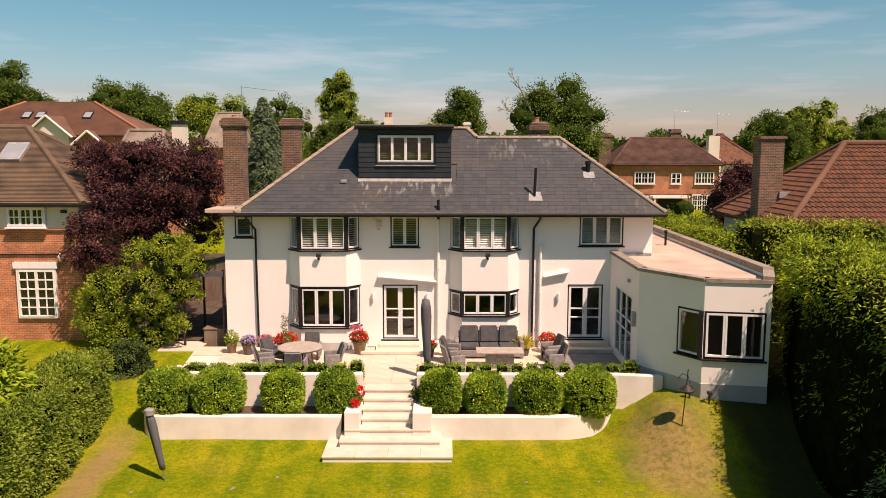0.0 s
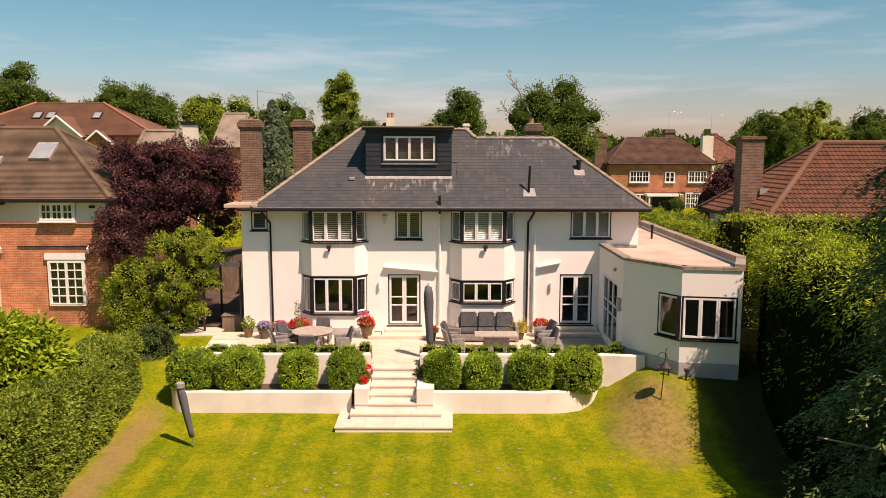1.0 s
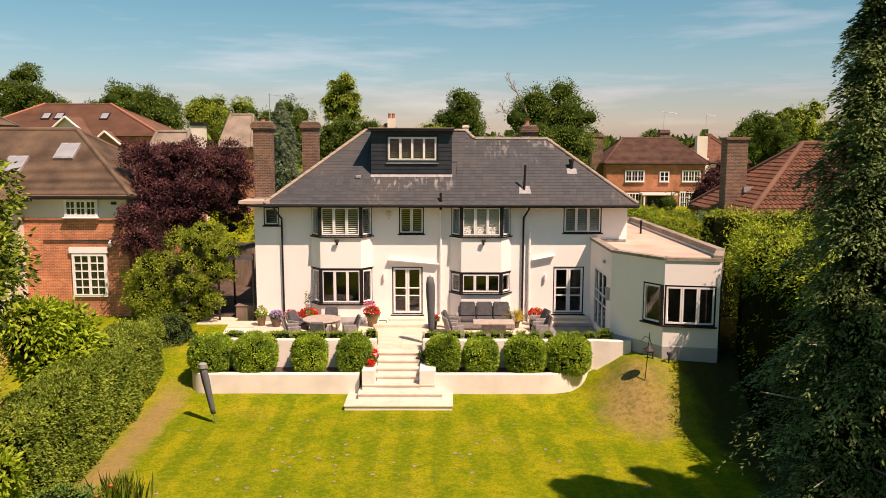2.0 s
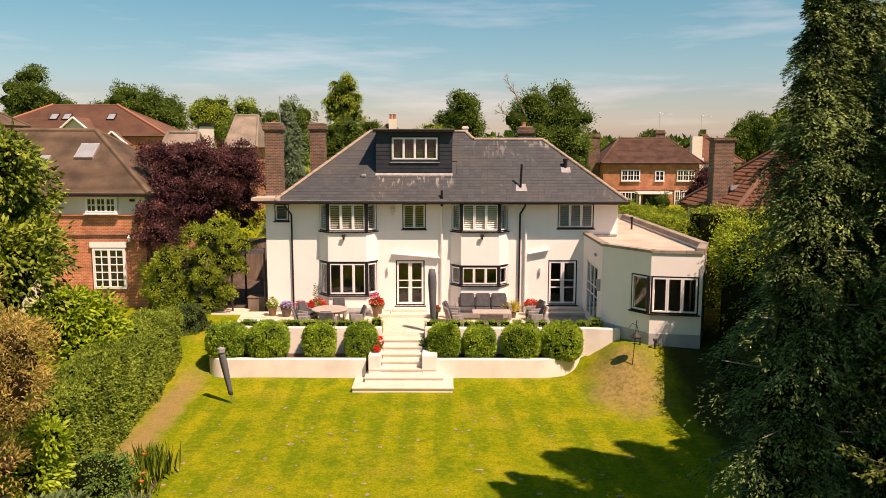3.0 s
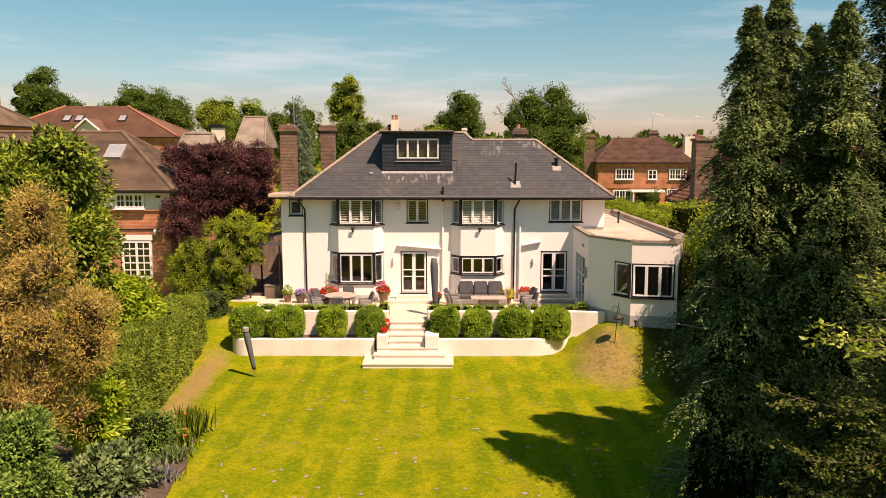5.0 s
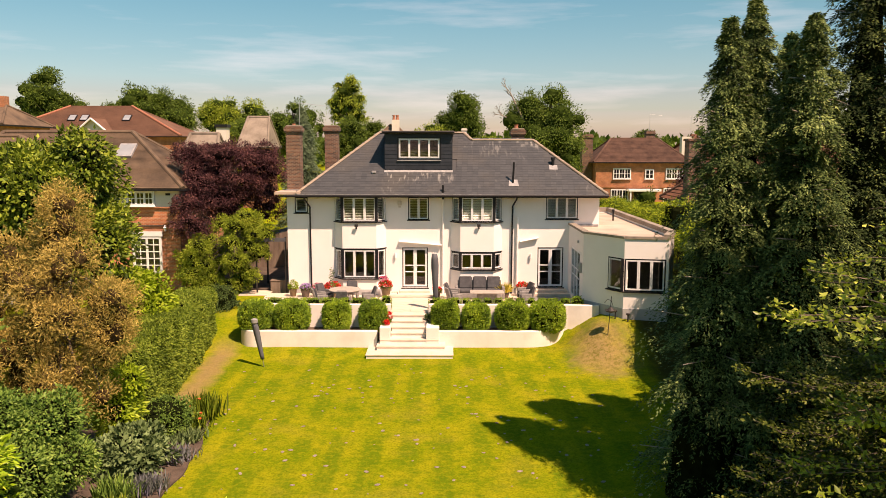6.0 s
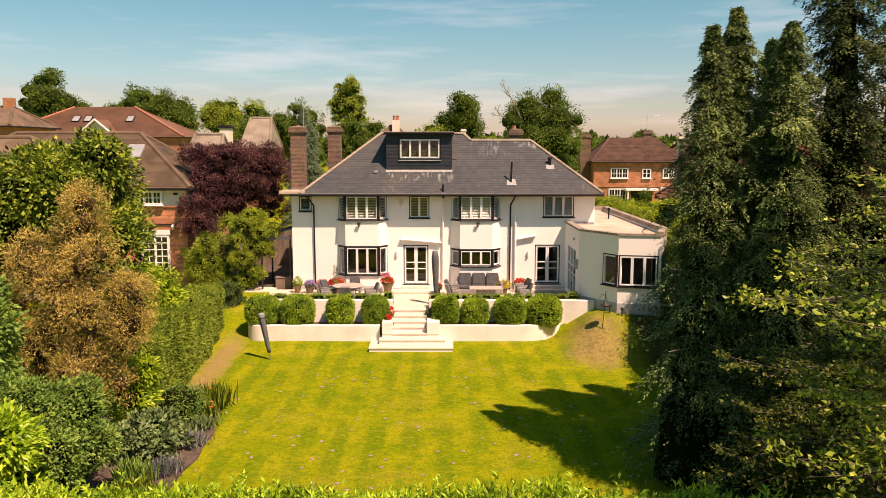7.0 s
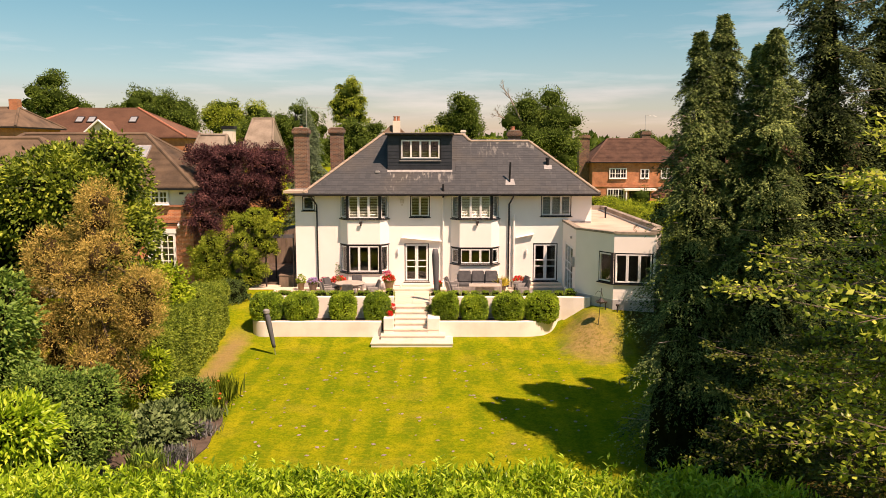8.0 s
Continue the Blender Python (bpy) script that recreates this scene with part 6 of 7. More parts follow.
# red pantiled house beyond the tall hedge
rn = thing("neighbour_house", "bungalow with a red pantiled hipped roof and tall brick chimney", "house")
RX0, RY_0, RY_1, RE, RR_, RH = 15.0, 3.0, 12.0, 5.95, 9.55, 4.5
part("wall", boxes((RX0 + 0.4, 36, RY_0 + 0.4, RY_1 - 0.4, 1.0, RE - 0.02)), CREAM, rn)


def pantile_slope(name, a, b, c, d, roll=0.24, course=0.31):
    """A slope of pantiles between an eave a-b and a top d-c: rolled across, stepped up the slope."""
    a, b, c, d = (Vector(v) for v in (a, b, c, d))
    nrm = (b - a).cross(d - a).normalized()
    along = (b - a).normalized()
    up = ((d - a) - along * (d - a).dot(along))
    height = up.length
    up.normalize()
    width = (b - a).length
    l0, r0 = (d - a).dot(along), (c - a).dot(along)
    nc = int(height / course)
    verts, faces = [], []
    for k in range(nc):
        for h_, lift in ((k / nc, 0.05), ((k + 0.985) / nc, 0.0)):
            lo, hi = l0 * h_, width + (r0 - width) * h_
            n = int(width / roll * 4)
            row = []
            for i in range(n + 1):
                u = min(max(width * i / n, lo), hi)
                z = 0.036 * math.sin(2 * math.pi * (width * i / n) / roll) + lift
                verts.append(a + along * u + up * (height * h_) + nrm * z)
        n1 = n + 1
        base = len(verts) - 2 * n1
        faces += [(base + i, base + i + 1, base + n1 + i + 1, base + n1 + i) for i in range(n)]
        if k:
            faces += [(base - n1 + i, base - n1 + i + 1, base + i + 1, base + i) for i in range(n)]
    me = bpy.data.meshes.new(name)
    me.from_pydata(verts, [], faces)
    return me


rrf = part("roof", slab(bmesh.new(), [(RX0, RY_0, RE - 0.1), (36.4, RY_0, RE - 0.1), (36.4, 7.5, RR_ - 0.1), (RX0 + RH, 7.5, RR_ - 0.1)], 0.06), TILE_RED, rn)
tagged(part("pantile_field", pantile_slope("pantile_field", (RX0, RY_0, RE), (36.4, RY_0, RE), (36.4, 7.5, RR_), (RX0 + RH, 7.5, RR_)), TILE_RED, rrf, "red clay pantiles, lichened"), kind="stuff")
tagged(part("pantile_field", pantile_slope("pantile_field", (RX0, RY_1, RE), (RX0, RY_0, RE), (RX0 + RH, 7.5, RR_), (RX0 + RH, 7.51, RR_)), TILE_RED, rrf, "red clay pantiles, lichened"), kind="stuff")
part("roof_slope", slab(bmesh.new(), [(36.4, RY_1, RE), (RX0, RY_1, RE), (RX0 + RH, 7.5, RR_), (36.4, 7.5, RR_)], 0.08), TILE_RED, rrf)
hl = bmesh.new()
for a, b_ in (((RX0, RY_0, RE), (RX0 + RH, 7.5, RR_)), ((RX0, RY_1, RE), (RX0 + RH, 7.5, RR_)), ((RX0 + RH, 7.5, RR_), (36.4, 7.5, RR_))):
    rod(hl, Vector(a) + Vector((0, 0, 0.05)), Vector(b_) + Vector((0, 0, 0.05)), 0.14, 0.14, 10)
part("hip_tiles", hl, TILE_ORANGE, rrf)
rc = part("chimney", boxes((15.15, 16.25, 6.6, 7.5, 5.9, 9.75)), BRICK_DARK, rn, "tall weathered brick chimney")
part("corbel", boxes((15.07, 16.33, 6.52, 7.58, 9.752, 9.9), bevel=0.01), BRICK_DARK, rc)
part("flashing", boxes((16.1, 16.7, 6.5, 6.58, 7.0, 7.3)), LEAD, rc)
part("gutter", boxes((RX0 - 0.1, RX0 - 0.005, RY_0, RY_1, RE - 0.15, RE - 0.04), (RX0, 36.4, RY_0 - 0.1, RY_0 - 0.005, RE - 0.15, RE - 0.04)), BLACK_PVC, rn)

# television aerials
for x, y, z0, h in ((-7.78, 1.05, 10.4, 1.35), (25.6, 56, 11.6, 2.0), (34.5, 68, 11.4, 2.4)):
    ae = thing("television_aerial", "thin metal television aerial on a chimney", "aerial", (x, y, z0))
    part("mast", rod(bmesh.new(), (0, 0, -0.4), (0, 0, h), 0.018), STEEL, ae)
    b_ = bmesh.new()
    rod(b_, (-0.05, 0, h - 0.05), (1.5, 0.1, h - 0.22), 0.01)
    for i in range(12):
        f_ = i / 11
        rod(b_, (f_ * 1.45, f_ * 0.1 - 0.1, h - 0.05 - 0.17 * f_), (f_ * 1.45, f_ * 0.1 + 0.1, h - 0.05 - 0.17 * f_), 0.006, sides=5)
    part("boom", b_, STEEL, ae)


# ---------------------------------------------------------------- hedges
def hedge(name, label, outline, z0, z1, pads, per, pad, leaf, material, seed, ratio=0.5, droop=0.1, lump=0.25, wild=0.9, flat=0.7, shrink=0.16, rise=0.3, bare=0.0):
    """A hedge over a line of (x, y, half width) stations: leaves on top and both sides, a body inside coloured
    near-black for shade.
    """
    ob = thing(name, label, "hedge")
    rng = np.random.default_rng(seed)
    st = np.array(outline, float)
    seg = np.linalg.norm(np.diff(st[:, :2], axis=0), axis=1)
    cum = np.r_[0, np.cumsum(seg)]
    s = rng.uniform(0, cum[-1], pads)
    cx, cy, hw = (np.interp(s, cum, st[:, k]) for k in range(3))
    tx_, ty_ = np.interp(s, cum, np.gradient(st[:, 0], cum)), np.interp(s, cum, np.gradient(st[:, 1], cum))
    ln = np.hypot(tx_, ty_) + 1e-9
    nx, ny = ty_ / ln, -tx_ / ln
    h = z1 - z0
    around = rng.uniform(0, 2 * h + 2 * np.median(hw), pads)
    side = np.where(around < h, -1, np.where(around < h + 2 * np.median(hw), 0, 1))
    off = np.where(side == 0, rng.uniform(-1, 1, pads), side) * hw
    zz = np.where(side == 0, z1, z0 + h * rng.random(pads) ** 0.8)
    # rounded shoulders and lumps
    edge = np.clip((np.abs(off) / hw - 0.75) / 0.25, 0, 1) * (side == 0)
    zz = zz - 0.25 * edge ** 2
    off = off * np.where(side != 0, 1 - 0.12 * np.clip((zz - z1 + 0.5) / 0.5, 0, 1), 1)
    lumps = np.array([noise.noise(Vector((a * 0.9, b * 0.9, c * 0.9 + seed))) for a, b, c in zip(cx + nx * off, cy + ny * off, zz)])
    o = np.stack([nx * side, ny * side, (side == 0) * 1.0 + 0.15], 1)
    o = unit(o)
    p = np.stack([cx + nx * off, cy + ny * off, zz], 1) + o * (lumps[:, None] * lump)
    # closed ends
    ends = rng.random(pads) < 0.1
    e_i = np.where(rng.random(pads) < 0.5, 0, -1)
    for k in np.nonzero(ends)[0]:
        i = e_i[k]
        d_ = st[0] - st[1] if i == 0 else st[-1] - st[-2]
        d_ = d_[:2] / np.linalg.norm(d_[:2])
        u = rng.uniform(-1, 1) * st[i, 2]
        p[k] = (st[i, 0] - d_[1] * u, st[i, 1] + d_[0] * u, z0 + h * rng.random())
        o[k] = (d_[0], d_[1], 0.1)
    if bare:
        # sides thin out downwards; the near-black core showing there stands in for shade
        keep = (side == 0) | (rng.random(pads) > bare * np.clip((z1 - 0.35 - zz) / 1.1, 0, 1))
        p, o = p[keep], o[keep]
        pads = len(p)
    me = leaf_mesh("foliage", *pads_to_leaves(rng, p, unit(o), per, pad * (0.6 + 0.8 * rng.random(pads)), leaf, ratio, droop, flat, wild, rise))
    part("foliage", me, material, ob)
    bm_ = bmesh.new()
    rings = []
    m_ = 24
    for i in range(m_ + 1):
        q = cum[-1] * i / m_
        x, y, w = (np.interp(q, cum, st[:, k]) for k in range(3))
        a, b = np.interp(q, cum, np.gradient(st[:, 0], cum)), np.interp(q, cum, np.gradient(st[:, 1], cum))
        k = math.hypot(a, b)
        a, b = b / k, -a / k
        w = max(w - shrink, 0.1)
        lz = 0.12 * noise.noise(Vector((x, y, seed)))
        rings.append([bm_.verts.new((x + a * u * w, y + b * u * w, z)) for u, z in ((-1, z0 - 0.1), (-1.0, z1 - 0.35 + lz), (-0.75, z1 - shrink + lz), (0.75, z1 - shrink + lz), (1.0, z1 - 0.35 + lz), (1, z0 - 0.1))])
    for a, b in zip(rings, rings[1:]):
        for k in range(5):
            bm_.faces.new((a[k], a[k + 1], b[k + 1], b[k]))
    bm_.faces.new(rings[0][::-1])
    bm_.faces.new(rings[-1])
    part("shade_core", bm_, CORE, ob)
    return ob


hedge("privet_hedge", "clipped dark green privet hedge along the lawn", [(-11.75, -5.0, 0.75), (-11.3, -9.0, 0.75), (-10.95, -13.0, 0.8), (-10.75, -17.0, 0.85)], 0.0, 2.62, 5200, 14, 0.14, 0.085, L_HEDGE, 11, 0.55, lump=0.16)
hedge("laurel_hedge", "bright green glossy laurel hedge at the end of the garden", [(-14.0, -29.6, 1.3), (-8.0, -29.5, 1.4), (-2.0, -29.4, 1.4), (3.0, -29.6, 1.4), (7.0, -30.0, 1.4)], 0.0, 2.35, 5600, 13, 0.3, 0.155, L_LAUREL, 12, 0.36, droop=-0.35, lump=0.42, wild=1.1)
lh = bpy.data.objects["laurel_hedge"]
rng = np.random.default_rng(5)
ns = 620
bx, by = rng.uniform(-13.5, 6.5, ns), rng.uniform(-30.6, -28.3, ns)
hgt = 0.25 + 0.6 * rng.random(ns) ** 2
ix = np.repeat(np.arange(ns), 13)
s = rng.random(len(ix))
an = rng.uniform(0, 2 * math.pi, len(ix))
pos = np.stack([bx[ix] + 0.06 * s * np.sin(ix), by[ix], 2.25 + s * hgt[ix]], 1)
al = unit(np.stack([np.cos(an), np.sin(an), np.full(len(ix), 0.75)], 1))
part("new_growth", leaf_mesh("new_growth", pos, al, np.stack([-np.sin(an), np.cos(an), an * 0], 1), 0.13 + 0.08 * rng.random(len(ix)), np.full(len(ix), 0.06)), L_LAUREL, lh)
hedge("cypress_hedge", "lower cypress hedge behind the extension", [(12.75, 20.0, 1.0), (12.85, 10.0, 1.1), (13.0, 5.0, 1.2), (13.1, 0.5, 1.3)], 1.0, 5.45, 2200, 24, 0.36, 0.115, L_YEWHEDGE, 13, 0.3, droop=0.6, lump=0.4, rise=0.05, wild=0.7, bare=0.93)
hedge("cypress_hedge", "tall trimmed cypress hedge along the lawn", [(14.6, -1.4, 1.5), (13.5, -4.5, 1.7), (12.6, -8.0, 2.05), (12.55, -13.0, 2.1), (12.7, -18.0, 2.1)], 0.0, 6.0, 4200, 25, 0.4, 0.125, L_YEWHEDGE, 14, 0.3, droop=0.7, lump=0.5, rise=0.05, wild=0.7, bare=0.93)
hedge("cypress_hedge", "trimmed cypress hedge before the red-roofed house", [(12.6, 1.6, 1.2), (18.0, 1.2, 1.3), (24.0, 0.9, 1.3), (32.0, 0.6, 1.3)], 1.0, 6.25, 2300, 22, 0.43, 0.145, L_YEWHEDGE, 15, 0.3, droop=0.7, lump=0.4, rise=0.05, wild=0.7, bare=0.93)


# ---------------------------------------------------------------- conifers
def conifer(x, y, height, r, material, seed, branches=330, per=230, label="tall dark green cypress with drooping sprays", base=0.0, leaf=0.092, name="cypress_tree", power=0.7, foot=0.3, ratio=0.38, trunk=0.2, hang=0.6, ragged=0.5, bark=None):
    """A tall cypress: boughs all round a tapering column, each ending in a drooping fan of feathery fingers."""
    ob = thing(name, label, "tree", (0, 0, 0))
    rng = np.random.default_rng(seed)
    f_ = ((np.arange(branches) + rng.random(branches)) / branches) ** 0.85
    th = np.arange(branches) * 2.39996 + rng.normal(0, 0.35, branches)
    z = base + foot + (height - foot) * f_
    reach = r * (1 - f_) ** power * (1.12 - ragged * rng.random(branches)) * (1 + 0.12 * np.sin(3 * th + seed) + 0.12 * np.sin(z * 1.9 + 2 * th)) + 0.1
    fan = np.minimum(0.55 * reach + 0.15, 1.25) * (0.8 + 0.4 * rng.random(branches))
    ix = np.repeat(np.arange(branches), per)
    n = len(ix)
    k = rng.integers(0, 9, n) - 4
    finger = rng.random((branches, 9))[ix, k + 4]
    s = rng.random(n) ** 0.75
    turn = th[ix] + k * 0.27 + (finger - 0.5) * 0.2
    mid = np.stack([np.cos(th[ix]), np.sin(th[ix]), np.zeros(n)], 1)
    out = np.stack([np.cos(turn), np.sin(turn), np.zeros(n)], 1)
    side = np.stack([-np.sin(turn), np.cos(turn), np.zeros(n)], 1)
    fl = fan[ix] * (1.05 - 0.11 * np.abs(k)) * (0.7 + 0.5 * finger)
    lat = rng.normal(size=n) * 0.055 * (1.2 - s)
    pos = np.array([x, y, 0.0]) + mid * (reach - fan)[ix][:, None] + out * (fl * s)[:, None] + side * lat[:, None]
    pos[:, 2] += z[ix] + 0.1 * reach[ix] - hang * fl * s ** 2 - 0.05 * np.abs(k) * fl - 0.2 * rng.random(n) ** 3
    along = unit(out * 0.7 + side * (np.sign(lat) * 0.45)[:, None] + rng.normal(size=(n, 3)) * 0.25 - np.array([0, 0, 1.0]) * (0.1 + 0.5 * s)[:, None])
    face = unit(mid * 0.55 + np.array([0, 0, 1.0]) + rng.normal(size=(n, 3)) * 0.35)
    size = leaf * (0.6 + 0.7 * rng.random(n))
    part("foliage", leaf_mesh("foliage", pos, along, np.cross(along, face), size, size * ratio), material, ob)
    # column core, near-black to paint the shade inside the cypress
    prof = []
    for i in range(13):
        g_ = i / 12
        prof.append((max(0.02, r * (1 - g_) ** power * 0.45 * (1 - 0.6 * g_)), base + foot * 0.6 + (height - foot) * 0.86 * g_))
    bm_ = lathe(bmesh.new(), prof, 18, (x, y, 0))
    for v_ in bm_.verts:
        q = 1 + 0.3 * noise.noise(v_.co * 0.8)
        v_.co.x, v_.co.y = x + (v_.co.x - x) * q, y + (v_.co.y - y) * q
    part("shade_core", bm_, CORE, ob)
    wood = rod(bmesh.new(), (x, y, base - 0.1), (x, y, base + height * 0.97), trunk, 0.02, 9)
    for b in range(0, branches, 3):
        a0 = Vector((x, y, z[b]))
        rod(wood, a0, a0 + Vector((math.cos(th[b]), math.sin(th[b]), 0.12)) * float(reach[b] - fan[b] * 0.4), 0.03, 0.01, 4)
    part("trunk", wood, bark or BARK, ob)
    return ob


conifer(7.85, -21.6, 13.0, 2.5, L_CONIFER, 31, 250, 400, bark=BARK_PALE, ragged=0.75, power=0.63)
conifer(7.1, -22.0, 12.5, 2.35, L_CONIFER, 39, 230, 340, "slender second leader of the cypress clump", bark=BARK_PALE, ragged=0.75, power=0.66)
conifer(9.7, -19.5, 12.5, 2.7, L_CONIFER, 32, 170, 280, ragged=0.7, power=0.65, leaf=0.11)
conifer(8.9, -22.6, 12.5, 2.5, L_CONIFER, 33, 230, 380, bark=BARK_PALE, ragged=0.75, power=0.63)
conifer(10.7, -21.7, 16.4, 3.3, L_CONIFER_SHADE, 34, 240, 290, "very tall dark cypress with a bare upper trunk", power=0.5, bark=BARK_PALE, ragged=0.85, leaf=0.11)
conifer(12.9, -20.6, 16.0, 3.2, L_CONIFER_SHADE, 40, 160, 170, "very tall dark cypress behind the others", leaf=0.15, power=0.55, ragged=0.75)
conifer(12.2, -28.5, 19.0, 3.2, L_CONIFER_SHADE, 35, 210, 250, "very tall dark cypress behind the others", power=0.55, ragged=0.8, leaf=0.12)
conifer(11.6, -17.2, 9.0, 2.4, L_CONIFER_SHADE, 36, 140, 180, "dark cypress at the lawn's edge", power=0.55, leaf=0.13)
conifer(-10.5, 16.5, 11.0, 2.6, L_BLUE, 38, 260, 150, "blue-green conifer behind the chimneys", base=1.3, name="blue_conifer", leaf=0.19, ragged=0.4)


# ---------------------------------------------------------------- broadleaf trees and shrubs
def tree(name, label, base, lobes, r, pads, per, pad, leaf, material, seed, core=CORE, category="tree", bark=None, clump=2.4, **more):
    """A trunk with limbs and a crown of separate leafy clumps with gaps between them."""
    ob = thing(name, label, category)
    hi = max(lobes, key=lambda l: l[2])
    limbs = [(0.45 + 0.1 * (i % 4), (l[0], l[1], l[2])) for i, l in enumerate(lobes)]
    trunk_with_limbs(ob, base, (hi[0] * 0.7 + base[0] * 0.3, hi[1] * 0.7 + base[1] * 0.3, hi[2]), r, limbs, bark)
    crown(ob, lobes, int(pads * 0.76 / clump), int(per * clump), pad * clump ** 0.28, leaf * 1.03, material, core, seed, **more)
    return ob


def ring_lobes(x, y, z, rx, ry, rz, n, seed, k=0.5):
    """A crown of one main lobe and smaller ones round it, unevenly."""
    rng = np.random.default_rng(seed)
    out = [(x, y, z, rx * 0.64, ry * 0.64, rz * 0.7)]
    for i in range(n):
        a, e = 2 * math.pi * i / n + rng.uniform(-0.4, 0.4), rng.uniform(-0.55, 0.85)
        s = k * rng.uniform(0.6, 1.3)
        out.append((x + rx * (1 - s * 0.85) * math.cos(a) * math.cos(e), y + ry * (1 - s * 0.85) * math.sin(a) * math.cos(e), z + rz * (1 - s * 0.7) * math.sin(e), rx * s, ry * s, rz * s * 0.8))
    return out


def clumps(hulls, n, size, seed, flat=0.6):
    """Many small flattened leaf clumps spread through a few ellipsoid hulls, most of them near the outside."""
    rng = np.random.default_rng(seed)
    vol = np.array([h[3] * h[4] * h[5] for h in hulls]) ** 0.8
    out = []
    for i in rng.choice(len(hulls), size=n, p=vol / vol.sum()):
        x, y, z, a, b, c = hulls[i]
        d_ = rng.normal(size=3)
        d_ *= rng.uniform(0.45, 0.92) / np.linalg.norm(d_)
        k = size * rng.uniform(0.65, 1.35)
        out.append((x + a * d_[0], y + b * d_[1], z + c * d_[2], k, k, k * flat))
    return out


# left of the garden
tree("browned_conifer", "half-dead conifer with browned feathery foliage", (-10.7, -20.5, 0), clumps([(-10.5, -20.5, 7.3, 0.5, 0.5, 0.9), (-10.6, -20.5, 5.7, 1.3, 1.0, 1.2), (-11.7, -20.6, 5.7, 0.7, 0.7, 0.9), (-10.5, -20.5, 4.0, 1.8, 1.2, 1.3), (-9.3, -20.4, 4.6, 0.6, 0.6, 0.8), (-12.0, -20.6, 4.0, 1.0, 0.9, 1.0), (-10.4, -20.6, 2.6, 1.9, 1.2, 1.2)], 80, 0.42, 17, 1.15), 0.14, 5600, 15, 0.22, 0.1, L_BROWN, 37, core=CORE_BROWN, ratio=0.22, droop=-0.25, wild=1.1, flat=0.8, shrink=0.5)
tree("green_tree", "leafy bright green tree over the boundary hedge", (-13.4, -16.2, 0), ring_lobes(-13.5, -16.4, 6.6, 3.4, 2.8, 4.0, 15, 1, 0.4), 0.2, 3400, 13, 0.36, 0.17, L_TREE, 51, droop=0.3)
tree("lime_shrub", "tall lime-green laurel shrub", (-12.9, -9.8, 0), ring_lobes(-12.9, -10.0, 2.7, 1.5, 1.6, 2.0, 7, 2), 0.08, 1300, 12, 0.3, 0.2, L_LIME, 52, ratio=0.42, category="shrub", droop=0.35)
tree("garden_tree", "light green spreading small tree beside the house", (-11.7, 0.2, 1.2), clumps([(-11.0, 0.4, 4.75, 1.6, 1.2, 1.2), (-12.3, 0.1, 3.5, 2.3, 1.3, 1.15), (-10.8, 0.2, 3.4, 1.4, 1.0, 1.0), (-13.2, 0.2, 2.7, 1.4, 1.0, 1.0), (-11.6, 0.0, 2.3, 1.7, 1.0, 0.7)], 84, 0.5, 3), 0.09, 6400, 12, 0.2, 0.085, L_TREE2, 53, droop=0.0, shrink=0.62, wild=1.0)
tree("copper_tree", "dark purple-leaved copper tree with bare inner stems", (-12.0, 3.9, 1.4), clumps([(-12.2, 3.6, 7.7, 2.7, 2.4, 2.3), (-13.3, 2.6, 6.2, 1.9, 1.8, 1.7), (-10.4, 4.0, 7.2, 1.6, 1.8, 2.2), (-14.0, 0.7, 5.4, 1.0, 1.0, 1.2), (-14.0, 3.4, 8.4, 1.4, 1.4, 1.1)], 64, 0.72, 4), 0.2, 6200, 13, 0.25, 0.105, L_PURPLE, 54, core=CORE_PURPLE, droop=0.25, shrink=0.5, wild=1.0)
tree("round_shrub", "dark clipped rounded shrub", (-11.35, -2.2, 0.5), [(-11.45, -2.3, 1.35, 0.92, 0.85, 0.9), (-11.45, -2.3, 0.95, 0.88, 0.82, 0.85)], 0.05, 900, 13, 0.13, 0.075, L_DARKSHRUB, 55, category="shrub", shrink=0.88, low=-0.95)
tree("dark_shrub", "large dark green shrub by the flower bed", (-10.2, -23.4, 0), ring_lobes(-10.2, -23.5, 1.75, 1.6, 1.7, 1.7, 8, 6), 0.06, 2600, 13, 0.22, 0.1, L_DARKSHRUB2, 56, category="shrub", droop=0.2, shrink=0.85)
tree("laurel_shrub", "bright glossy laurel bush", (-10.9, -26.0, 0), ring_lobes(-11.0, -26.0, 2.0, 1.7, 1.4, 1.6, 7, 7), 0.06, 1100, 12, 0.3, 0.19, L_LAUREL, 57, ratio=0.36, category="shrub", droop=0.25, shrink=0.85)
tree("lime_shrub", "lime-green shrub at the end of the privet hedge", (-9.75, -18.6, 0), ring_lobes(-9.8, -18.6, 1.6, 0.7, 0.75, 1.25, 5, 8), 0.05, 520, 12, 0.22, 0.15, L_LIME, 58, ratio=0.42, category="shrub")
tree("clipped_dome", "dark domed shrub in the flower bed", (-8.95, -17.4, 0), [(-8.95, -17.4, 0.62, 0.85, 0.8, 0.7)], 0.04, 700, 12, 0.13, 0.07, L_DARKSHRUB2, 59, category="shrub", shrink=0.88)
tree("silver_shrub", "grey-green shrub with large pale leaves", (-8.85, -20.3, 0), ring_lobes(-8.85, -20.3, 0.6, 0.95, 0.95, 0.75, 6, 9), 0.04, 520, 9, 0.22, 0.17, L_SILVER, 60, ratio=0.6, category="shrub")
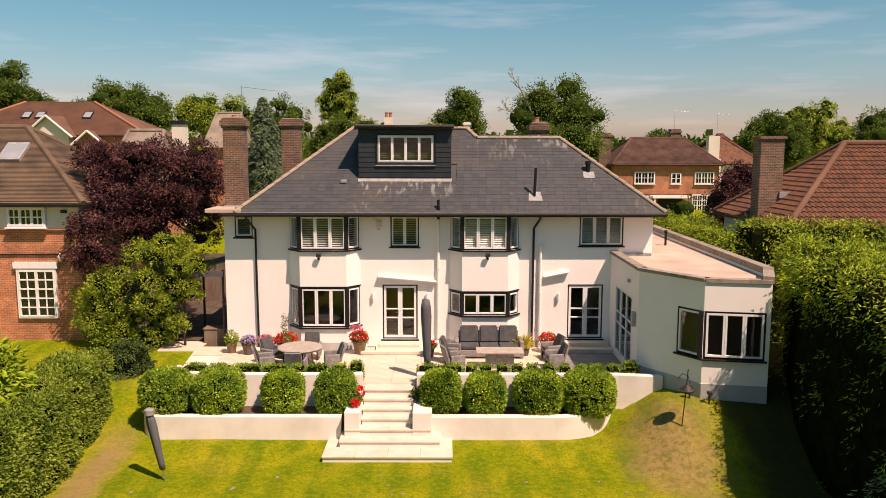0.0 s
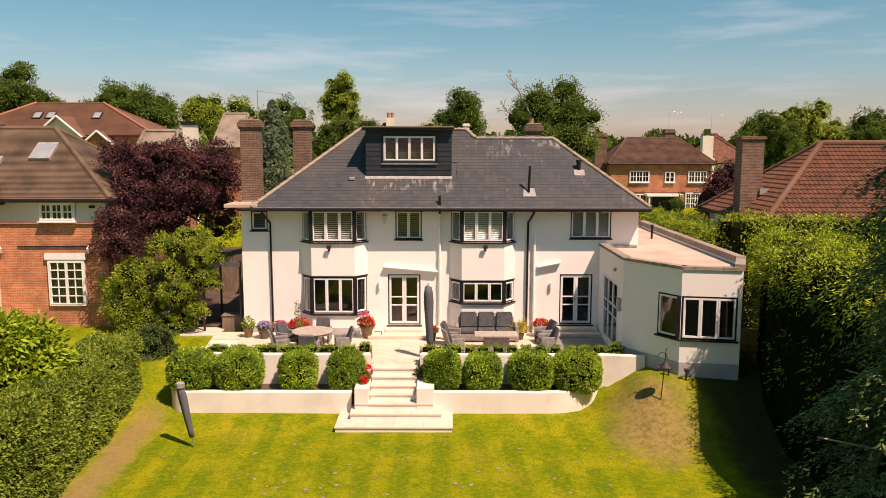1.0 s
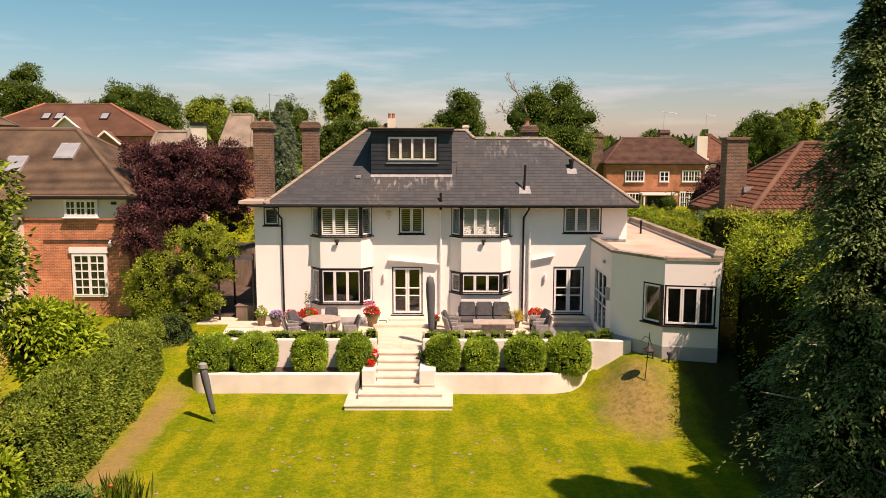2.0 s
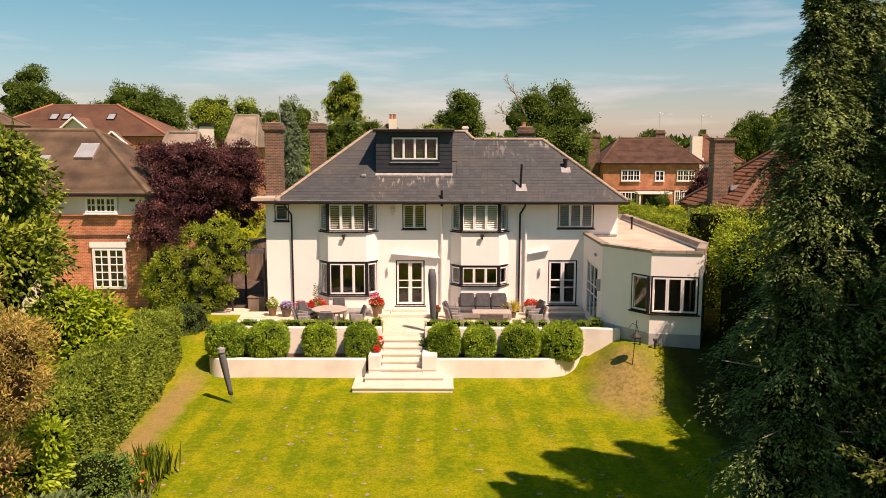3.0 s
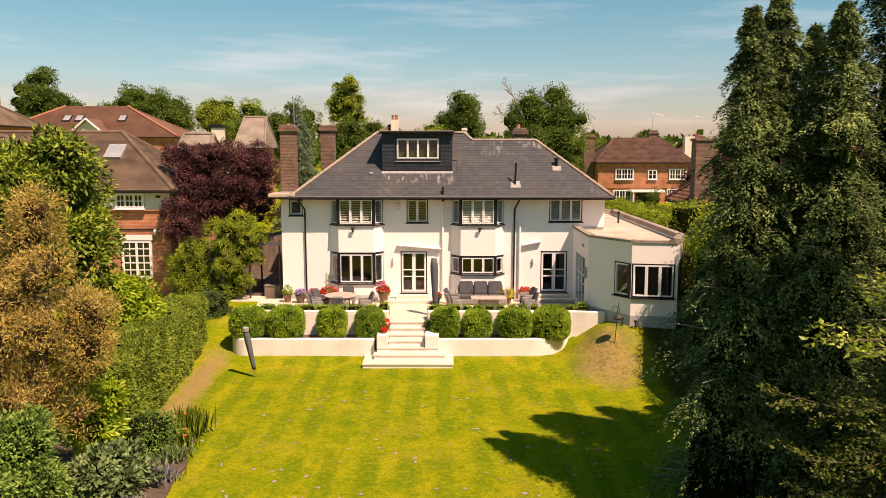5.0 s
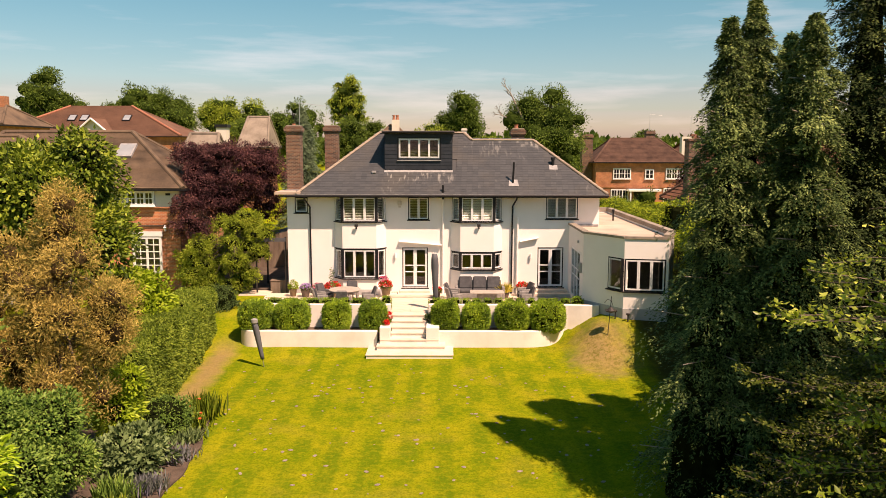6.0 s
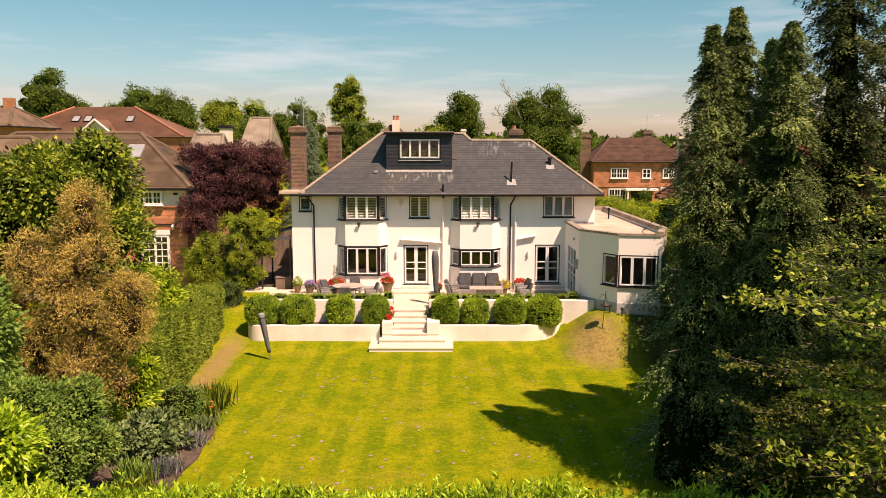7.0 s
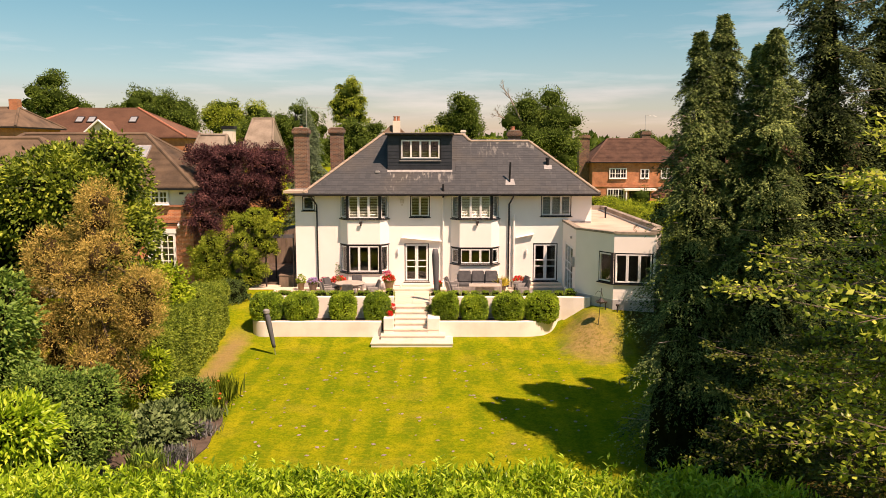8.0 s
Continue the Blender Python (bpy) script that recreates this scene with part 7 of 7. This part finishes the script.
tree("dark_tree", "dark evergreen beyond the browned conifer", (-13.8, -23.0, 0), ring_lobes(-14.2, -22.6, 4.2, 2.3, 2.2, 4.2, 8, 10), 0.15, 1900, 13, 0.34, 0.17, L_DARKSHRUB2, 61)

# right of the garden: a broadleaf tree that hangs towards the flight
def layered_tree(name, label, base, height, reach, material, seed, branches, per, leaf, lean=(-0.35, -0.1), low=0.16, bias=1.0):
    """A broadleaf tree of long, nearly level branches; leaves lie in flat layers along the twigs."""
    ob = thing(name, label, "tree")
    rng = np.random.default_rng(seed)
    bx, by, bz = base
    wood = bmesh.new()
    rod(wood, (bx, by, bz - 0.1), (bx, by, bz + height * 0.55), 0.3, 0.2, 10)
    rod(wood, (bx, by, bz + height * 0.55), (bx + 0.2, by, bz + height * 0.95), 0.2, 0.04, 8)
    pos, along, size = [], [], []
    for k in range(branches):
        f_ = low + (1 - low) * ((k + rng.random()) / branches) ** bias
        th = rng.uniform(0, 2 * math.pi)
        d_ = np.array([math.cos(th) + lean[0], math.sin(th) + lean[1], 0.0])
        d_ /= np.linalg.norm(d_)
        side = np.array([-d_[1], d_[0], 0.0])
        env = math.sin(math.pi * min(0.16 + 0.84 * f_, 0.97)) ** 0.55
        length = reach * env * rng.uniform(0.6, 1.12)
        start = np.array([bx, by, bz + height * (f_ * 0.86 + 0.02)])
        rise, sag = rng.uniform(0.15, 0.42), rng.uniform(0.08, 0.3)

        def at(s):
            return start + d_ * (length * s) + np.array([0, 0, 1.0]) * length * (rise * s - sag * s * s * 1.6)

        pts = [Vector(at(s)) for s in (0, 0.35, 0.7, 1.0)]
        for i in range(3):
            rod(wood, pts[i], pts[i + 1], 0.028 * (1 - 0.3 * i), 0.028 * (1 - 0.3 * (i + 1)) + 0.002, 5)
        for j in range(11):
            s = 0.3 + 0.7 * (j + rng.random()) / 11
            sg = 1 if j % 2 else -1
            tl = length * 0.3 * (1.25 - s) + 0.25
            tip = d_ * 0.75 + side * sg * rng.uniform(0.5, 1.0) + np.array([0, 0, rng.uniform(-0.22, 0.2)])
            a0 = at(s)
            rod(wood, Vector(a0), Vector(a0 + tip * tl), 0.009, 0.003, 3)
            m = per // 11
            u = rng.random((m, 1)) ** 0.7
            q = a0 + tip * tl * u + rng.normal(size=(m, 3)) * np.array([0.07, 0.07, 0.05])
            pos.append(q)
            along.append(tip + rng.normal(size=(m, 3)) * 0.7 - np.array([0, 0, 0.15]))
            size.append(leaf * (0.6 + 0.7 * rng.random(m)))
    pos, along, size = np.concatenate(pos), unit(np.concatenate(along)), np.concatenate(size)
    face = unit(np.array([0.1, -0.15, 1.0]) + rng.normal(size=pos.shape) * 0.45)
    part("crown", leaf_mesh("crown", pos, along, np.cross(along, face), size, size * 0.62, 0.12), material, ob)
    part("trunk", wood, BARK, ob)
    return ob


layered_tree("broadleaf_tree", "broadleaf tree with pale-tipped leaves on long reaching branches", (9.85, -34.4, 0), 13.2, 5.9, L_BEECH, 71, 200, 500, 0.09, low=0.42, lean=(-0.9, 0.05), bias=1.05)
layered_tree("broadleaf_tree", "low spreading broadleaf tree under the cypresses", (9.9, -26.6, 0), 6.0, 3.6, L_BEECH_SHADE, 72, 100, 420, 0.095)

# far trees: (kind, label, hulls, clumps, clump size, leaf, material)
FAR_TREES = (
    ("far_tree", "broad dense green tree behind the house", [(10.8, 42, 11.5, 4.2, 3.6, 4.2), (12.4, 42, 9.8, 3.0, 3.0, 3.4), (9.0, 42, 10.8, 3.0, 2.6, 3.2)], 46, 1.05, 0.2, L_FAR),
    ("far_tree", "distant round-topped green tree", [(3.9, 120, 16.0, 4.2, 4, 4.6), (1.2, 120, 13.5, 3.2, 3, 3.0), (6.0, 120, 12.5, 2.4, 3, 3.0)], 30, 1.3, 0.34, L_FAR),
    ("far_tree", "distant low dark green garden tree", [(-3.5, 120, 11.5, 4.5, 4, 3.0), (8.5, 120, 9.5, 3.5, 3, 2.6)], 22, 1.3, 0.34, L_TREE2),
    ("birch_tree", "tall airy distant birch with hanging twigs", [(-20.3, 120, 20.0, 3.2, 3, 3.8), (-22.0, 120, 17.5, 2.4, 2.4, 3.4), (-18.2, 120, 18.0, 2.2, 2.4, 3.6), (-19.0, 119, 12.5, 3.6, 3, 4.0)], 44, 0.95, 0.3, L_TREE2),
    ("far_tree", "large distant dome-shaped tree", [(-58.0, 110, 16.0, 7.2, 5, 4.6), (-52.5, 110, 14.0, 3.6, 4, 4.4)], 40, 1.5, 0.36, L_FAR),
    ("far_tree", "distant dark spreading tree", [(-76.5, 110, 18.0, 5.6, 5, 4.6), (-73.0, 110, 15.5, 3.0, 4, 4.0)], 34, 1.4, 0.36, L_FAR),
    ("far_tree", "distant leafy green roadside tree", [(-41.5, 106, 14.8, 3.6, 4, 3.2), (-37.0, 106, 13.6, 4.5, 4, 4.0)], 30, 1.2, 0.34, L_TREE2),
    ("far_tree", "distant leafy green roadside tree", [(-27, 92, 12.0, 6, 5, 4.6), (-31.5, 92, 11.0, 3.5, 4, 4.0)], 36, 1.25, 0.32, L_FAR),
    ("far_tree", "distant leafy green roadside tree", [(-16, 98, 10.5, 4.5, 4, 4.4)], 26, 1.2, 0.32, L_FAR),
    ("willow_tree", "large distant willow with hanging foliage", [(64.5, 108, 14.0, 5.0, 5, 5.2), (61.0, 108, 11.0, 4.2, 4, 5.0), (68.5, 108, 11.0, 3.6, 4, 5.2)], 56, 1.15, 0.32, L_TREE2),
    ("far_tree", "large distant dark spreading tree", [(56.5, 104, 11.0, 4.8, 5, 5.2), (53.0, 104, 8.5, 3.0, 4, 4.0)], 38, 1.3, 0.34, L_FAR),
    ("far_tree", "distant dark spreading tree", [(77, 106, 10.5, 7, 6, 5.2)], 40, 1.4, 0.36, L_FAR),
    ("far_tree", "distant green tree behind the chimneys", [(41.5, 118, 9.6, 3.2, 3, 3.0)], 16, 1.1, 0.34, L_FAR),
    ("far_tree", "distant small roadside garden tree", [(27, 84, 7.4, 3.6, 3.6, 3.4)], 20, 1.1, 0.3, L_FAR),
    ("front_shrub", "bright green front-garden shrubs", [(13.0, 22, 3.2, 2.4, 1.8, 1.7)], 20, 0.7, 0.15, L_LIME),
    ("front_shrub", "rounded green front-garden shrub", [(17.6, 28, 3.4, 3.0, 2.0, 1.7)], 22, 0.75, 0.15, L_TREE),
    ("copper_shrub", "dark purple-leaved shrub beyond the hedge", [(25.5, 36, 5.4, 2.8, 2.3, 2.6)], 22, 0.85, 0.18, L_PURPLE))
for i, (nm, lab, hulls, count, size, leaf, material) in enumerate(FAR_TREES):
    cx, cy = hulls[0][0], hulls[0][1]
    hulls = [(*h[:3], h[3] * 1.12, h[4] * 1.12, h[5] * 1.1) for h in hulls]
    size *= 1.2
    lobes = clumps(hulls, count, size, 300 + i, 0.8) + [(h[0], h[1], h[2], h[3] * 0.6, h[4] * 0.6, h[5] * 0.6) for h in hulls]
    pads = int(1300 * (count / 36) ** 0.7)
    tree(nm, lab, (cx, cy, ground_z(cx, cy) - 0.1), lobes, 0.12 + 0.05 * hulls[0][3], pads, 16, size * 0.55, leaf, material, 80 + i, CORE_PURPLE if material is L_PURPLE else CORE_FAR, shrink=0.78,
         droop=1.1 if nm in ("birch_tree", "willow_tree") else 0.25)

# dead limbs in the tree behind the house
dt = thing("dead_limbs", "bare grey dead limbs reaching out of a green tree", "tree")
db = bmesh.new()
rng_ = random.Random(7)


def dead_branch(a, d_, length, r, depth):
    b = a + d_ * length
    rod(db, a, b, r, r * 0.55, 5)
    if depth:
        for _ in range(3):
            nd = (d_ + Vector((rng_.uniform(-0.7, 0.7), rng_.uniform(-0.5, 0.5), rng_.uniform(-0.3, 0.5)))).normalized()
            dead_branch(a.lerp(b, rng_.uniform(0.5, 1)), nd, length * rng_.uniform(0.5, 0.75), r * 0.55, depth - 1)


dead_branch(Vector((7.5, 41.0, 14.0)), Vector((-0.5, 0, 1)).normalized(), 1.25, 0.1, 4)
dead_branch(Vector((6.9, 41.0, 12.4)), Vector((-1, 0, 0.4)).normalized(), 1.0, 0.08, 4)
rod(db, (10.6, 42, 8.0), (7.5, 41.0, 14.0), 0.16, 0.1, 6)
rod(db, (10.0, 42, 8.0), (6.9, 41.0, 12.4), 0.14, 0.08, 6)
part("dead_limb", db, BARK_PALE, dt)

# far belt of woods to the horizon
rng = np.random.default_rng(99)
n_ = 5200
ang = rng.uniform(radians(25), radians(155), n_)
rad = rng.uniform(170, 420, n_)
px_, py_ = rad * np.cos(ang), rad * np.sin(ang)
hh = np.array([noise.noise(Vector((a * 0.025, b * 0.02, 0))) for a, b in zip(px_, py_)])
pc = np.stack([px_, py_, 5 + rng.random(n_) * (5.5 + 4.5 * hh)], 1)
bw = thing("far_woods", "belt of distant woods on the skyline", "woods", kind="stuff")
tagged(part("foliage", leaf_mesh("foliage", *pads_to_leaves(rng, pc, unit(rng.normal(size=(n_, 3)) + np.array([0, -1, 0.6])), 9, 3.4, 2.6, 0.8, 0.1, 0.8, 1.0)), L_FAR, bw), kind="stuff")

# ---------------------------------------------------------------- flower bed
bed_edge = [(-9.9, -15.0), (-12.5, -15.6), (-12.5, -27.0), (-8.2, -27.0)] + [(-7.4 - 0.9 * ((y + 20.5) / 5.6) ** 2 + 0.06 * math.sin(y * 3), y) for y in np.arange(-26.0, -14.9, 0.5)]
tagged(part("flower_bed", prism(bmesh.new(), bed_edge, -0.1, 0.06), SOIL), "brown earth of the curving flower bed", "soil", kind="structure")
rng = np.random.default_rng(123)
for nm, lab, x, y, n_, length, wid, material, lean, up0 in (("tall_grass_plant", "upright green leafy perennial", -8.1, -15.9, 240, 0.85, 0.07, L_TREE, 0.3, 0.05), ("lavender", "grey-blue lavender clump in flower", -7.95, -21.6, 420, 0.42, 0.035, L_LAV, 0.6, 0.05), ("lavender", "grey-blue lavender clump in flower", -7.85, -19.5, 300, 0.4, 0.035, L_LAV, 0.6, 0.05), ("perennial", "low pale green leafy perennial", -8.0, -18.0, 260, 0.4, 0.06, L_SILVER, 0.8, 0.05), ("perennial", "low green leafy garden perennial", -8.2, -23.2, 360, 0.5, 0.07, L_TREE, 0.8, 0.05), ("perennial", "bushy mid-green bed perennial", -8.6, -22.2, 420, 0.6, 0.06, L_DARKSHRUB2, 0.9, 0.05), ("perennial", "bushy mid-green bed perennial", -8.9, -24.4, 460, 0.65, 0.07, L_DARKSHRUB2, 0.9, 0.05), ("perennial", "low green leafy garden perennial", -8.3, -24.6, 360, 0.45, 0.06, L_LIME, 0.9, 0.05), ("perennial", "low green leafy garden perennial", -8.3, -17.0, 320, 0.5, 0.06, L_TREE, 0.8, 0.05), ("perennial", "bushy mid-green bed perennial", -9.2, -16.3, 420, 0.7, 0.07, L_DARKSHRUB2, 0.8, 0.05)):
    ob = thing(nm, lab, "plant", (x, y, 0.06))
    a_ = rng.uniform(0, 2 * math.pi, n_)
    e_ = np.arccos(rng.random(n_) * lean)
    al_ = np.stack([np.cos(a_) * np.cos(e_), np.sin(a_) * np.cos(e_), np.sin(e_)], 1)
    b_ = np.stack([rng.normal(0, 0.22, n_), rng.normal(0, 0.22, n_), np.zeros(n_)], 1)
    part("leafage", leaf_mesh("leafage", b_, al_, np.stack([-np.sin(a_), np.cos(a_), a_ * 0], 1), length * (0.6 + 0.6 * rng.random(n_)), np.full(n_, wid)), material, ob)
for x, y, z in ((-8.2, -16.2, 0.75), (-7.95, -16.9, 0.5), (-7.85, -17.3, 0.45), (-8.45, -16.5, 0.6)):
    ob = thing("poppy", "orange-red poppy on a thin stalk", "flower", (x, y, 0.06), "poppies in the bed")
    part("stalk", rod(bmesh.new(), (0, 0, 0), (0, 0, z), 0.008, sides=5), L_TREE, ob)
    part("petals", lathe(bmesh.new(), [(0.012, 0), (0.045, 0.02), (0.06, 0.055), (0.04, 0.04)], 10, (0, 0, z)), F_POPPY, ob)

# daisies, worm casts and dry clippings scattered on the lawn
rng = np.random.default_rng(8)
n_ = 230
sx, sy = rng.uniform(-8.5, 6.5, n_), rng.uniform(-26, -9, n_)
bits = bmesh.new()
for x, y in zip(sx, sy):
    s = rng.uniform(0.025, 0.075)
    m_ = Matrix.Translation((x, y, ground_z(x, y) + 0.012)) @ Matrix.Rotation(rng.uniform(0, 6), 4, "Z") @ Matrix.Diagonal((s * 1.4, s, 0.012, 1))
    bmesh.ops.create_icosphere(bits, subdivisions=1, radius=1, matrix=m_)
tagged(part("lawn_debris", bits, HIP_TILE), "pale dry clumps scattered on the lawn", "lawn debris", kind="stuff")

# ---------------------------------------------------------------- roof slates, course by course
rng = np.random.default_rng(77)
SW, SG = 0.30, 0.205
slate_bm = bmesh.new()
sl_ang = math.atan(SLOPE)
slab(slate_bm, [(-SW / 2 + 0.003, -0.02, 0.014), (SW / 2 - 0.003, -0.02, 0.014), (SW / 2 - 0.003, 0.26, 0.003), (-SW / 2 + 0.003, 0.26, 0.003)], 0.009)
slate_me = as_mesh("slate", slate_bm)
slate_me.materials.append(SLATE)
rest, built = [], 0
cs, sn = math.cos(sl_ang), math.sin(sl_ang)
n_rows = int((10.14 - EAVE) / sn / SG)
for j in range(n_rows):
    s = 0.03 + j * SG
    y, z = EY + s * cs, EAVE + s * sn
    lo = RXL + (y - EY) + 0.12
    hi = (RXR - (y - EY)) if y < RY1 else MID + (RY0 - y)
    x = lo + (SW / 2 if j % 2 else 0)
    while x < hi - 0.1:
        if not (DX0 - 0.1 < x < DX1 + 0.1 and y > DY - 0.2):
            jit = rng.normal(0, 0.004)
            m_ = Matrix.Translation((x, y + jit, z + jit * SLOPE)) @ Matrix.Rotation(sl_ang, 4, "X") @ Matrix.Rotation(rng.normal(0, 0.006), 4, "Z")
            if j < 8 and -3.0 < x < 8.0 and built < 300:
                part("slate", slate_me, SLATE, roof, at=m_)
                built += 1
            else:
                rest.append(m_)
        x += SW
co0 = np.array([v.co for v in slate_me.vertices])
pol = [tuple(p.vertices) for p in slate_me.polygons]
verts, faces = [], []
for k, m_ in enumerate(rest):
    R = np.array(m_)
    verts += (co0 @ R[:3, :3].T + R[:3, 3]).tolist()
    faces += [tuple(i + k * len(co0) for i in q) for q in pol]
me = bpy.data.meshes.new("slate_field")
me.from_pydata(verts, [], faces)
tagged(part("slate_field", me, SLATE, roof, "weathered grey slates with chalky streaks"), kind="stuff")

tagged(part("side_yard", prism(bmesh.new(), [(-14.4, 1.0), (-8.45, 1.0), (-8.45, 14.0), (-14.4, 14.0)], 0.6, 1.47), SOIL), "bare shaded earth of the side passage", "soil", kind="structure")
# paving, last
paving(-11.0, -9.4, -0.6, 0.9, STONE, z=1.43)
paving(-8.2, -2.5, UY + 0.7, -1.3, STONE)
paving(-9.4, -3.0, -1.3, -0.03, STONE)
paving(-2.5, -0.6, -4.9, -1.26, STONE)
paving(-0.6, 4.3, UY + 0.7, -1.3, STONE)
paving(-0.14, 4.3, -1.3, -0.03, STONE)
paving(4.3, 6.78, UY + 0.7, -0.96, DECK_GREY)
